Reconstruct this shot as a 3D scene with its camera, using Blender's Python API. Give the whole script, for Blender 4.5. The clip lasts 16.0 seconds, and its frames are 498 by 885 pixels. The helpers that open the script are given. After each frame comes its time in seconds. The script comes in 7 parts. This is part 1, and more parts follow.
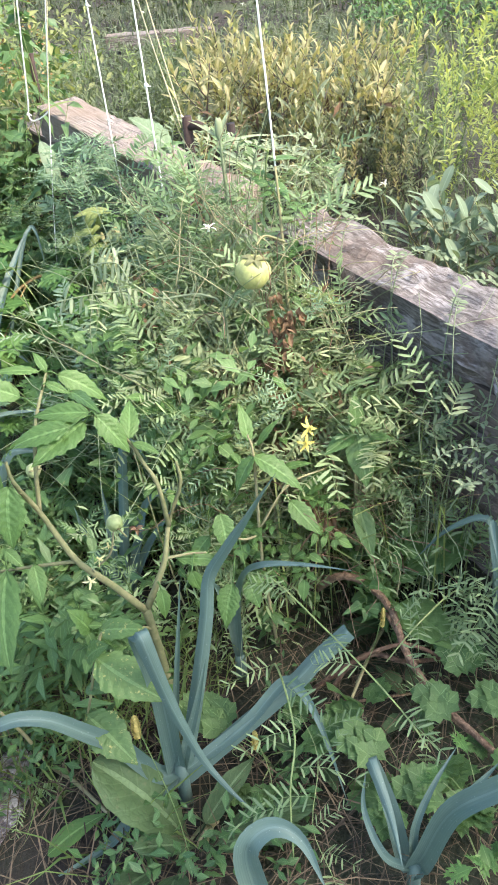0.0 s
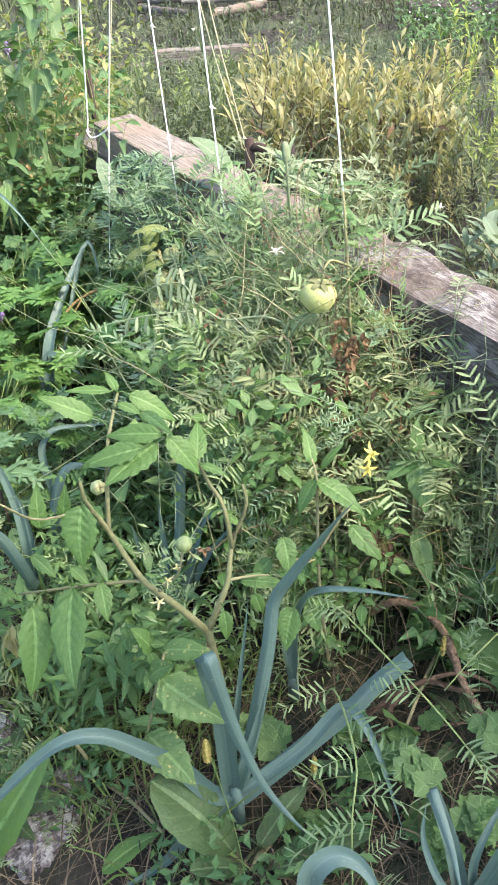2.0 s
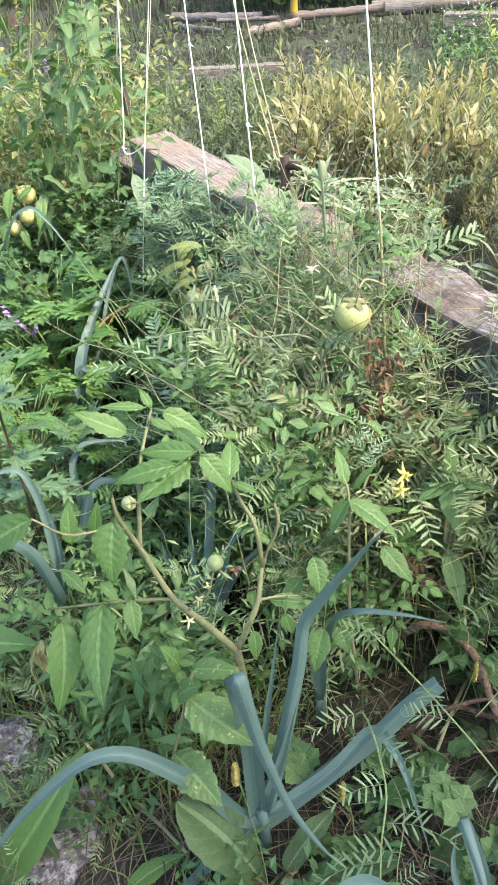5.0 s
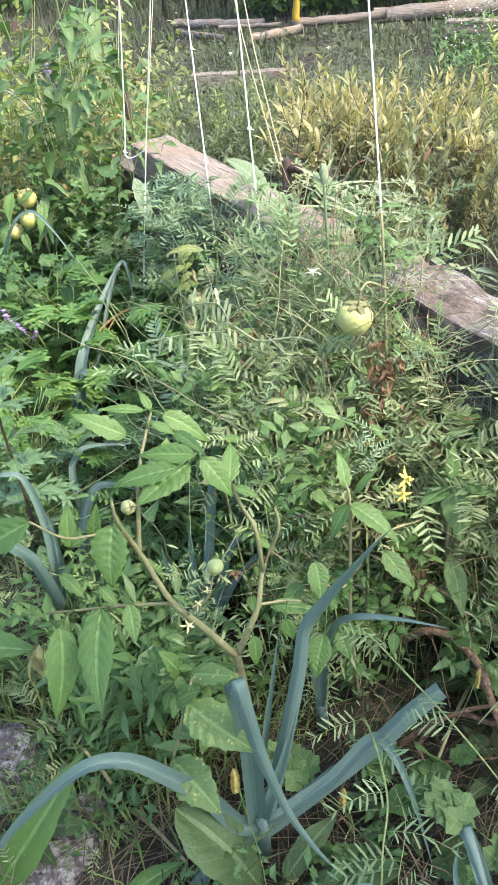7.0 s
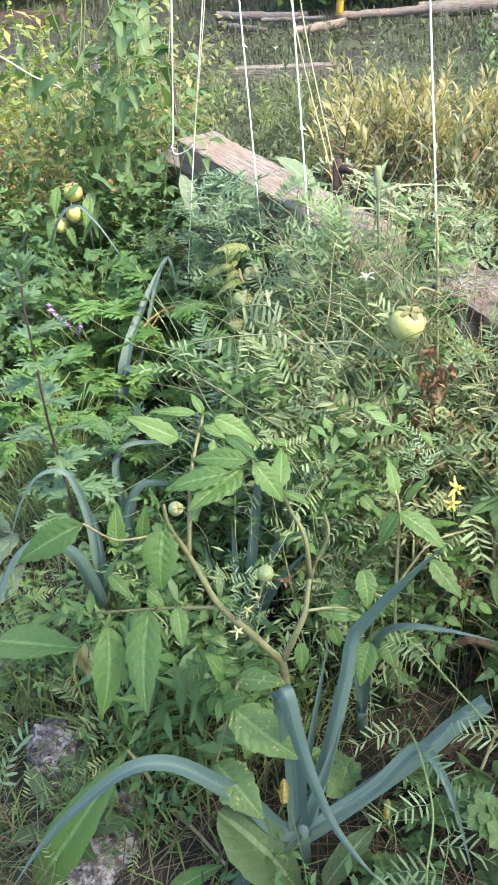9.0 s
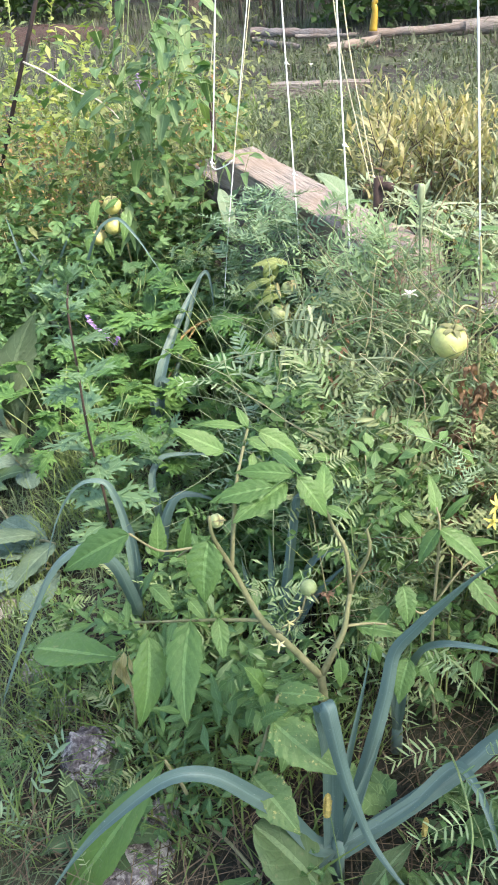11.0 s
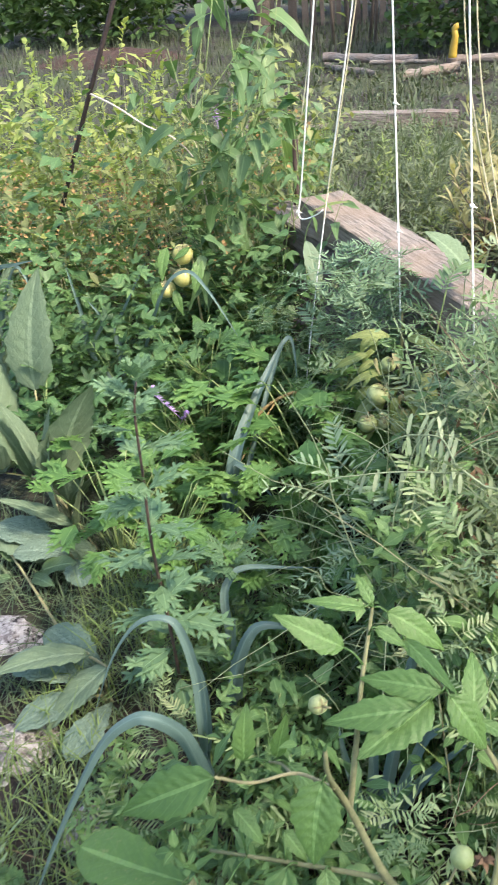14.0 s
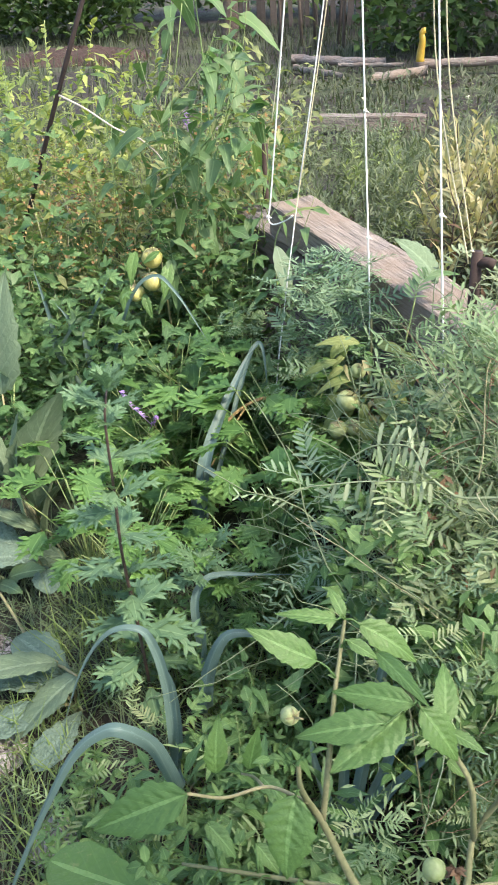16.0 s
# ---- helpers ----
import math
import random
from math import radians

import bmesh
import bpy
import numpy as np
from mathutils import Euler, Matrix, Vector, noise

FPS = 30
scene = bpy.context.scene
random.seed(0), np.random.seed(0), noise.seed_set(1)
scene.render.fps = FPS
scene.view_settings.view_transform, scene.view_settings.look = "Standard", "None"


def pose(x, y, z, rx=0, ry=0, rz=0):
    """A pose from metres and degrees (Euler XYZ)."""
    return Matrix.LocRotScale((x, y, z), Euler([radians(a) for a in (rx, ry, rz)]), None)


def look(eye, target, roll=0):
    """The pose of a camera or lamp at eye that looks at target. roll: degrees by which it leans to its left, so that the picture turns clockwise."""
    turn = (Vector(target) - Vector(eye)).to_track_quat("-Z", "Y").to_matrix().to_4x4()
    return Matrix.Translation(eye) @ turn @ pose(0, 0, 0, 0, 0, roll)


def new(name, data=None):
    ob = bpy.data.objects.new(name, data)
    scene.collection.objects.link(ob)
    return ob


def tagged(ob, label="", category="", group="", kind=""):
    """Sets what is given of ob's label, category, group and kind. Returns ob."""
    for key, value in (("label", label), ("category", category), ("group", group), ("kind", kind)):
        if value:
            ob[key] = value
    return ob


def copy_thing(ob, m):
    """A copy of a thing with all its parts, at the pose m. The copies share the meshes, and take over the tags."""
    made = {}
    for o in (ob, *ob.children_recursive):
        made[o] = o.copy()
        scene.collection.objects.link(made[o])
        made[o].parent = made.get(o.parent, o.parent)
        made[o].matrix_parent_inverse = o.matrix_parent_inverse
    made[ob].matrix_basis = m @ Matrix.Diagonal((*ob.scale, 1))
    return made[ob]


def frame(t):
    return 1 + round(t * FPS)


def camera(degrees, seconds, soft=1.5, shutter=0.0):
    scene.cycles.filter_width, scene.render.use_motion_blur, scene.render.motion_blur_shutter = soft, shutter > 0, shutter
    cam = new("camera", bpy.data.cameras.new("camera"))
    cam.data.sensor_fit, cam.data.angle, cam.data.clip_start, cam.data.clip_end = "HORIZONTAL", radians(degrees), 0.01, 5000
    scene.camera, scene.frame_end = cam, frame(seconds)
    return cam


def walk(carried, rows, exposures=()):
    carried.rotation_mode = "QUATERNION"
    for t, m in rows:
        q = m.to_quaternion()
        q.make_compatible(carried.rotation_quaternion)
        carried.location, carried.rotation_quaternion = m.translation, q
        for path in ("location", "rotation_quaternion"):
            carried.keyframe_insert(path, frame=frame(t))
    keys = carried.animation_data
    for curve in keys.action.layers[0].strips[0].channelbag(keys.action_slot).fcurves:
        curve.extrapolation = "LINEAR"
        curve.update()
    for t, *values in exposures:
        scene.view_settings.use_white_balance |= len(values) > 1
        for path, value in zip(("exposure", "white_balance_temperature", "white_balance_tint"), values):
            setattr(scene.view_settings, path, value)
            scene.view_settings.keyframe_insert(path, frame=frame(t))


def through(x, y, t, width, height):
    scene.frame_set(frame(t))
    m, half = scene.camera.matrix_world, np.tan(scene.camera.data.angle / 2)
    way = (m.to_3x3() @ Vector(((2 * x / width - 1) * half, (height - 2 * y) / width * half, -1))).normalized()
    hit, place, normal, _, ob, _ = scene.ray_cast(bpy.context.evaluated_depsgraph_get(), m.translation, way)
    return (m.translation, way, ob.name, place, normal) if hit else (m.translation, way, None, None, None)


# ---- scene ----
cam = camera(31.4, 16.0, 1.5, 0.5)
PATH = [
    (0, (0.125, -0.104, 1.418), (-0.003, 1.597, 0.374), -4.7),
    (0.5, (0.119, -0.095, 1.433), (-0.03, 1.607, 0.394), -4.2),
    (1, (0.103, -0.092, 1.44), (-0.059, 1.613, 0.408), -4.1),
    (1.5, (0.088, -0.088, 1.43), (-0.079, 1.62, 0.401), -4.0),
    (2, (0.043, -0.103, 1.449), (-0.142, 1.609, 0.431), -4.0),
    (2.5, (0.035, -0.112, 1.46), (-0.163, 1.603, 0.451), -3.8),
    (3, (0.025, -0.106, 1.448), (-0.185, 1.612, 0.446), -3.8),
    (3.5, (0.025, -0.094, 1.441), (-0.195, 1.625, 0.441), -3.8),
    (4, (0.021, -0.096, 1.459), (-0.21, 1.624, 0.465), -3.8),
    (6.5, (0.042, -0.083, 1.437), (-0.207, 1.645, 0.461), -4.0),
    (7, (0.027, -0.082, 1.438), (-0.218, 1.648, 0.466), -3.8),
    (7.5, (0.017, -0.081, 1.438), (-0.23, 1.651, 0.469), -3.8),
    (8, (0.011, -0.071, 1.433), (-0.255, 1.653, 0.455), -3.6),
    (8.5, (-0.006, -0.071, 1.437), (-0.29, 1.646, 0.452), -3.5),
    (9, (-0.019, -0.069, 1.458), (-0.328, 1.645, 0.475), -3.4),
    (11.3, (-0.07, -0.094, 1.472), (-0.447, 1.626, 0.523), -3.1),
    (11.5, (-0.083, -0.116, 1.485), (-0.484, 1.601, 0.542), -3.5),
    (12, (-0.151, -0.057, 1.463), (-0.61, 1.652, 0.531), -4.8),
    (12.5, (-0.082, 0.145, 1.477), (-0.6, 1.844, 0.56), -5.4),
    (13, (-0.113, 0.232, 1.49), (-0.649, 1.921, 0.563), -5.0),
    (13.5, (-0.15, 0.311, 1.479), (-0.681, 1.998, 0.545), -3.7),
    (14, (-0.266, 0.386, 1.472), (-0.738, 2.102, 0.558), -2.8),
    (14.5, (-0.224, 0.423, 1.496), (-0.645, 2.149, 0.578), -1.9),
    (15, (-0.214, 0.397, 1.485), (-0.612, 2.128, 0.565), -1.6),
    (15.5, (-0.231, 0.398, 1.478), (-0.626, 2.13, 0.56), -1.5),
    (16, (-0.275, 0.396, 1.488), (-0.676, 2.127, 0.571), -1.7),
]
LEVEL = pose(0, 0, 1.75, -4, 0, 0) @ pose(0, 0, -1.4)
walk(cam, [(t, LEVEL @ look(eye, target, roll)) for t, eye, target, roll in PATH], [(0, 2.2), (9, 2.15), (12, 2.14), (13, 2.0), (16, 1.9)])

# ---- world and sun ----
SUN_HEIGHT, SUN_TURN = 52, 112
world = bpy.data.worlds.new("sky")
scene.world = world
world.use_nodes = True
wn = world.node_tree.nodes
sky = wn.new("ShaderNodeTexSky")
sky.sky_type, sky.sun_disc = "NISHITA", False
sky.sun_elevation, sky.sun_rotation = radians(SUN_HEIGHT), radians(SUN_TURN)
sky.air_density, sky.dust_density = 1.0, 3.0
world.node_tree.links.new(sky.outputs[0], wn["Background"].inputs[0])
wn["Background"].inputs[1].default_value = 0.15
sun = new("sun", bpy.data.lights.new("sun", "SUN"))
sun.data.energy, sun.data.angle, sun.data.color = 2.0, radians(6), (1.0, 0.845, 0.69)
sa, se = radians(SUN_TURN), radians(SUN_HEIGHT)
sun.matrix_world = look((math.sin(sa) * math.cos(se) * 20, math.cos(sa) * math.cos(se) * 20, math.sin(se) * 20), (0, 0, 0))


# ---- materials ----
def base(name):
    mat = bpy.data.materials.new(name)
    mat.use_nodes = True
    nt = mat.node_tree
    nt.nodes.clear()
    out = nt.nodes.new("ShaderNodeOutputMaterial")
    bsdf = nt.nodes.new("ShaderNodeBsdfPrincipled")
    nt.links.new(bsdf.outputs[0], out.inputs[0])
    return mat, nt, bsdf, out


def node(nt, kind, **kw):
    n = nt.nodes.new(kind)
    for k, v in kw.items():
        n.inputs[k].default_value = v
    return n


def noise_tex(nt, scale, detail=4.0, rough=0.6, coord="Object"):
    tc = nt.nodes.new("ShaderNodeTexCoord")
    n = node(nt, "ShaderNodeTexNoise", Scale=scale, Detail=detail, Roughness=rough)
    nt.links.new(tc.outputs[coord], n.inputs["Vector"])
    return n


def ramp(nt, src, stops):
    r = nt.nodes.new("ShaderNodeValToRGB")
    e = r.color_ramp.elements
    while len(e) < len(stops):
        e.new(0.5)
    for i, (p, c) in enumerate(stops):
        e[i].position, e[i].color = p, (*c, 1)
    nt.links.new(src, r.inputs[0])
    return r


def mixc(nt, fac, a, b, mode="MIX"):
    m = nt.nodes.new("ShaderNodeMix")
    m.data_type, m.blend_type = "RGBA", mode
    for sock, val in ((m.inputs[0], fac), (m.inputs[6], a), (m.inputs[7], b)):
        if isinstance(val, bpy.types.NodeSocket):
            nt.links.new(val, sock)
        elif isinstance(val, (int, float)):
            sock.default_value = val
        else:
            sock.default_value = (*val, 1)
    return m.outputs[2]


def bump(nt, src, bsdf, strength=0.3, dist=0.002):
    b = node(nt, "ShaderNodeBump", Strength=strength, Distance=dist)
    nt.links.new(src, b.inputs["Height"])
    nt.links.new(b.outputs[0], bsdf.inputs["Normal"])


def math_node(nt, op, a, b=0.0):
    n = nt.nodes.new("ShaderNodeMath")
    n.operation = op
    for i, v in enumerate((a, b)):
        if isinstance(v, bpy.types.NodeSocket):
            nt.links.new(v, n.inputs[i])
        else:
            n.inputs[i].default_value = v
    return n.outputs[0]


def leaf_material(name, dark, light, rough=0.5, through=0.35, rib=0.25, veins=0.0, spots=None, island=0.6, relief=0.35, stripe=0.0, cells=0.0, specks=None, spot_scale=26):
    """Leaf: colour runs between two greens from leaf to leaf, with a paler midrib and side veins; light passes through the blade."""
    mat, nt, bsdf, out = base(name)
    geo = nt.nodes.new("ShaderNodeNewGeometry")
    info = nt.nodes.new("ShaderNodeObjectInfo")
    rnd = math_node(nt, "ADD", math_node(nt, "MULTIPLY", geo.outputs["Random Per Island"], island),
                    math_node(nt, "MULTIPLY", info.outputs["Random"], 1 - island))
    big = noise_tex(nt, 9, 3)
    fac = math_node(nt, "ADD", math_node(nt, "MULTIPLY", rnd, 0.65), math_node(nt, "MULTIPLY", big.outputs[0], 0.35))
    col = ramp(nt, fac, [(0.15, dark), (0.85, light)]).outputs[0]
    uv = nt.nodes.new("ShaderNodeTexCoord")
    sep = nt.nodes.new("ShaderNodeSeparateXYZ")
    nt.links.new(uv.outputs["UV"], sep.inputs[0])
    off = math_node(nt, "ABSOLUTE", math_node(nt, "SUBTRACT", sep.outputs[0], 0.5))
    mid = math_node(nt, "LESS_THAN", off, 0.045)
    pale = tuple(min(0.9, c * 1.7 + 0.05) for c in light)
    col = mixc(nt, math_node(nt, "MULTIPLY", mid, rib), col, pale)
    height = math_node(nt, "MULTIPLY", noise_tex(nt, 160, 3).outputs[0], 0.6)
    if veins:
        wave = math_node(nt, "SINE", math_node(nt, "MULTIPLY", math_node(nt, "SUBTRACT", sep.outputs[1], math_node(nt, "MULTIPLY", off, 0.6)), 46.0))
        line = math_node(nt, "GREATER_THAN", wave, 0.95)
        col = mixc(nt, math_node(nt, "MULTIPLY", line, veins), col, pale)
        height = math_node(nt, "ADD", height, math_node(nt, "MULTIPLY", wave, -0.16))
    if stripe:
        wave = math_node(nt, "SINE", math_node(nt, "MULTIPLY", sep.outputs[0], 70.0))
        col = mixc(nt, math_node(nt, "MULTIPLY", wave, stripe), col, pale)
        height = math_node(nt, "ADD", height, math_node(nt, "MULTIPLY", wave, 0.25))
    if cells:
        mp = nt.nodes.new("ShaderNodeMapping")
        mp.inputs["Scale"].default_value = (9, 16, 1)
        nt.links.new(uv.outputs["UV"], mp.inputs[0])
        vor = node(nt, "ShaderNodeTexVoronoi", Scale=1.0)
        vor.feature = "DISTANCE_TO_EDGE"
        nt.links.new(mp.outputs[0], vor.inputs["Vector"])
        dome = math_node(nt, "MINIMUM", math_node(nt, "MULTIPLY", vor.outputs["Distance"], 5.0), 1.0)
        height = math_node(nt, "ADD", height, math_node(nt, "MULTIPLY", dome, cells))
        col = mixc(nt, math_node(nt, "MULTIPLY", math_node(nt, "SUBTRACT", 1.0, dome), 0.18), col, tuple(c * 0.75 for c in dark))
    if specks:
        sp = noise_tex(nt, 230, 2, 0.5)
        m = ramp(nt, sp.outputs[0], [(0.69, (0, 0, 0)), (0.75, (0.5, 0.5, 0.5))])
        col = mixc(nt, m.outputs[0], col, specks)
    if spots:
        sp = noise_tex(nt, spot_scale, 5, 0.7)
        m = ramp(nt, sp.outputs[0], [(0.58, (0, 0, 0)), (0.68, (1, 1, 1))])
        col = mixc(nt, m.outputs[0], col, spots)
    nt.links.new(col, bsdf.inputs["Base Color"])
    rr = math_node(nt, "ADD", math_node(nt, "MULTIPLY", noise_tex(nt, 40).outputs[0], 0.25), rough - 0.12)
    nt.links.new(rr, bsdf.inputs["Roughness"])
    bsdf.inputs["Specular IOR Level"].default_value = 0.35
    bump(nt, height, bsdf, relief, 0.0026 if cells else 0.0015)
    tr = nt.nodes.new("ShaderNodeBsdfTranslucent")
    nt.links.new(mixc(nt, 1.0, col, (1.25, 1.25, 0.7), "MULTIPLY"), tr.inputs[0])
    mx = nt.nodes.new("ShaderNodeMixShader")
    mx.inputs[0].default_value = through
    nt.links.new(bsdf.outputs[0], mx.inputs[1])
    nt.links.new(tr.outputs[0], mx.inputs[2])
    nt.links.new(mx.outputs[0], out.inputs[0])
    return mat


def plain_material(name, a, b, scale=20, rough=0.7, strength=0.4, dist=0.003, metal=0.0, fine=120, sub=0.0):
    mat, nt, bsdf, out = base(name)
    n = noise_tex(nt, scale, 6, 0.65)
    f = noise_tex(nt, fine, 4)
    info = nt.nodes.new("ShaderNodeObjectInfo")
    fac = math_node(nt, "ADD", math_node(nt, "MULTIPLY", n.outputs[0], 0.75), math_node(nt, "MULTIPLY", math_node(nt, "SUBTRACT", info.outputs["Random"], 0.2), 0.35))
    col = ramp(nt, fac, [(0.3, a), (0.72, b)]).outputs[0]
    col = mixc(nt, 0.35, col, mixc(nt, 1.0, col, f.outputs[0], "OVERLAY"))
    nt.links.new(col, bsdf.inputs["Base Color"])
    bsdf.inputs["Roughness"].default_value = rough
    bsdf.inputs["Metallic"].default_value = metal
    if sub:
        bsdf.inputs["Subsurface Weight"].default_value = sub
        bsdf.inputs["Subsurface Radius"].default_value = (0.01, 0.012, 0.004)
    bump(nt, math_node(nt, "ADD", n.outputs[0], math_node(nt, "MULTIPLY", f.outputs[0], 0.5)), bsdf, strength, dist)
    return mat


def stone_material(name, dark, light, crust, edge):
    """Rough grey stone with dark pits and patches of pale lichen crust."""
    mat, nt, bsdf, out = base(name)
    big, mid, fine = noise_tex(nt, 14, 6, 0.7), noise_tex(nt, 55, 6, 0.7), noise_tex(nt, 240, 3)
    col = ramp(nt, mid.outputs[0], [(0.36, dark), (0.62, light)]).outputs[0]
    lichen = math_node(nt, "ADD", math_node(nt, "MULTIPLY", big.outputs[0], 0.7), math_node(nt, "MULTIPLY", mid.outputs[0], 0.4))
    col = mixc(nt, ramp(nt, lichen, [(edge - 0.04, (0, 0, 0)), (edge + 0.06, (0.9, 0.9, 0.9))]).outputs[0], col, crust)
    pits = noise_tex(nt, 32, 4, 0.6)
    hole = ramp(nt, pits.outputs[0], [(0.36, (1, 1, 1)), (0.43, (0, 0, 0))]).outputs[0]
    col = mixc(nt, hole, col, (0.03, 0.027, 0.025))
    nt.links.new(mixc(nt, 0.4, col, mixc(nt, 1.0, col, fine.outputs[0], "OVERLAY")), bsdf.inputs["Base Color"])
    bsdf.inputs["Roughness"].default_value = 0.95
    rise = math_node(nt, "ADD", math_node(nt, "MULTIPLY", pits.outputs[0], 1.2), math_node(nt, "ADD", mid.outputs[0], math_node(nt, "MULTIPLY", fine.outputs[0], 0.3)))
    bump(nt, rise, bsdf, 1.0, 0.015)
    return mat


def wood_material(name, dark, light, warm, stretch=(2.2, 40, 40), bloom=None):
    """Weathered timber: grey grain drawn out along the local x axis, dark checks and browner patches."""
    mat, nt, bsdf, out = base(name)
    tc = nt.nodes.new("ShaderNodeTexCoord")
    mp = nt.nodes.new("ShaderNodeMapping")
    mp.inputs["Scale"].default_value = stretch
    nt.links.new(tc.outputs["Object"], mp.inputs[0])
    grain = node(nt, "ShaderNodeTexNoise", Scale=3.0, Detail=8.0, Roughness=0.72, Distortion=0.15)
    nt.links.new(mp.outputs[0], grain.inputs["Vector"])
    patch = noise_tex(nt, 4.5, 5)
    fine = noise_tex(nt, 150, 3)
    col = ramp(nt, grain.outputs[0], [(0.40, dark), (0.55, light), (0.75, tuple(c * 1.2 for c in light))]).outputs[0]
    pm = ramp(nt, patch.outputs[0], [(0.42, (0, 0, 0)), (0.57, (0.85, 0.85, 0.85))]).outputs[0]
    col = mixc(nt, pm, col, mixc(nt, 0.75, col, warm))
    if bloom:
        crust = math_node(nt, "ADD", math_node(nt, "MULTIPLY", noise_tex(nt, 7, 4).outputs[0], 0.6), math_node(nt, "MULTIPLY", grain.outputs[0], 0.5))
        col = mixc(nt, ramp(nt, crust, [(0.58, (0, 0, 0)), (0.66, (0.8, 0.8, 0.8))]).outputs[0], col, bloom)
        col = mixc(nt, 0.5, col, mixc(nt, 1.0, col, noise_tex(nt, 60, 4).outputs[0], "OVERLAY"))
    nt.links.new(col, bsdf.inputs["Base Color"])
    bsdf.inputs["Roughness"].default_value = 0.85
    bump(nt, math_node(nt, "ADD", grain.outputs[0], math_node(nt, "MULTIPLY", fine.outputs[0], 0.3)), bsdf, 0.9, 0.008)
    return mat


def ground_material():
    """Dark crumbly soil that passes in patches into short worn turf."""
    mat, nt, bsdf, out = base("soil_and_turf")
    big, mid, fine = noise_tex(nt, 0.9, 5), noise_tex(nt, 9, 6, 0.65), noise_tex(nt, 70, 4)
    soil = ramp(nt, mid.outputs[0], [(0.3, (0.008, 0.0065, 0.006)), (0.72, (0.033, 0.025, 0.02))]).outputs[0]
    turf = ramp(nt, fine.outputs[0], [(0.3, (0.025, 0.04, 0.016)), (0.7, (0.07, 0.085, 0.038))]).outputs[0]
    m = ramp(nt, big.outputs[0], [(0.45, (0, 0, 0)), (0.58, (0.85, 0.85, 0.85))]).outputs[0]
    nt.links.new(mixc(nt, m, soil, turf), bsdf.inputs["Base Color"])
    bsdf.inputs["Roughness"].default_value = 0.95
    bump(nt, math_node(nt, "ADD", mid.outputs[0], math_node(nt, "MULTIPLY", fine.outputs[0], 0.5)), bsdf, 1.0, 0.03)
    return mat


VETCH = leaf_material("vetch_green", (0.09, 0.165, 0.08), (0.28, 0.37, 0.185), 0.5, 0.35, 0.15, island=0.3)
VETCH_COOL = leaf_material("vetch_blue_green", (0.075, 0.15, 0.088), (0.245, 0.345, 0.205), 0.5, 0.3, 0.15, island=0.3)
VETCH_FADED = leaf_material("vetch_faded_yellow", (0.14, 0.20, 0.10), (0.31, 0.365, 0.20), 0.55, 0.35, 0.1, island=0.5)
TENDRIL = leaf_material("pale_green_tendril", (0.145, 0.205, 0.115), (0.285, 0.335, 0.205), 0.6, 0.25, 0.1)
VETCH_STEM = plain_material("vetch_stem_green", (0.10, 0.17, 0.05), (0.22, 0.27, 0.10), 30, 0.6)
TOMATO_LEAF = leaf_material("tomato_leaf_green", (0.048, 0.112, 0.030), (0.115, 0.21, 0.058), 0.45, 0.3, 0.35, 0.10, relief=0.5, cells=0.18)
BLIGHT_LEAF = leaf_material("speckled_leaf_green", (0.048, 0.105, 0.03), (0.105, 0.185, 0.052), 0.45, 0.2, 0.35, 0.10, (0.36, 0.35, 0.12), relief=0.5, cells=0.2, spot_scale=75)
CURLED = leaf_material("curled_light_green", (0.11, 0.165, 0.05), (0.255, 0.295, 0.105), 0.45, 0.35, 0.2, 0.06, relief=0.6, cells=0.2)
TOMATO_STEM = plain_material("hairy_stem_green", (0.12, 0.13, 0.055), (0.26, 0.24, 0.125), 25, 0.85, 0.6)
TOMATO_SKIN = plain_material("unripe_skin", (0.29, 0.32, 0.11), (0.41, 0.41, 0.165), 14, 0.42, 0.05, sub=0.2)
GREEN_SKIN = plain_material("small_green_skin", (0.17, 0.22, 0.085), (0.29, 0.33, 0.15), 14, 0.5, 0.05, sub=0.15)
PALE_SKIN = plain_material("pale_yellow_skin", (0.33, 0.32, 0.10), (0.50, 0.47, 0.18), 14, 0.4, 0.05, sub=0.2)
PETAL_YELLOW = leaf_material("yellow_petal", (0.52, 0.44, 0.08), (0.75, 0.66, 0.18), 0.6, 0.3, 0.0)
PETAL_PALE = leaf_material("pale_yellow_petal", (0.48, 0.45, 0.20), (0.68, 0.64, 0.36), 0.6, 0.3, 0.0)
PETAL_PURPLE = leaf_material("purple_petal", (0.22, 0.14, 0.38), (0.44, 0.32, 0.62), 0.6, 0.3, 0.0)
PETAL_LILAC = leaf_material("pale_lilac_petal", (0.30, 0.29, 0.32), (0.46, 0.44, 0.48), 0.6, 0.3, 0.0)
PETAL_WHITE = leaf_material("white_petal", (0.62, 0.64, 0.58), (0.8, 0.8, 0.76), 0.6, 0.3, 0.0)
LEEK = leaf_material("leek_blue_green", (0.055, 0.102, 0.09), (0.12, 0.185, 0.158), 0.45, 0.15, 0.14, stripe=0.02, relief=0.25, specks=(0.30, 0.36, 0.33))
WEED = leaf_material("broad_weed_green", (0.06, 0.135, 0.047), (0.145, 0.245, 0.085), 0.45, 0.35, 0.28, 0.10, relief=0.5, cells=0.15)
SORREL_LEAF = leaf_material("smooth_bright_green", (0.058, 0.13, 0.03), (0.105, 0.19, 0.044), 0.4, 0.3, 0.5, 0.07, (0.14, 0.19, 0.06), relief=0.4, cells=0.2, spot_scale=70)
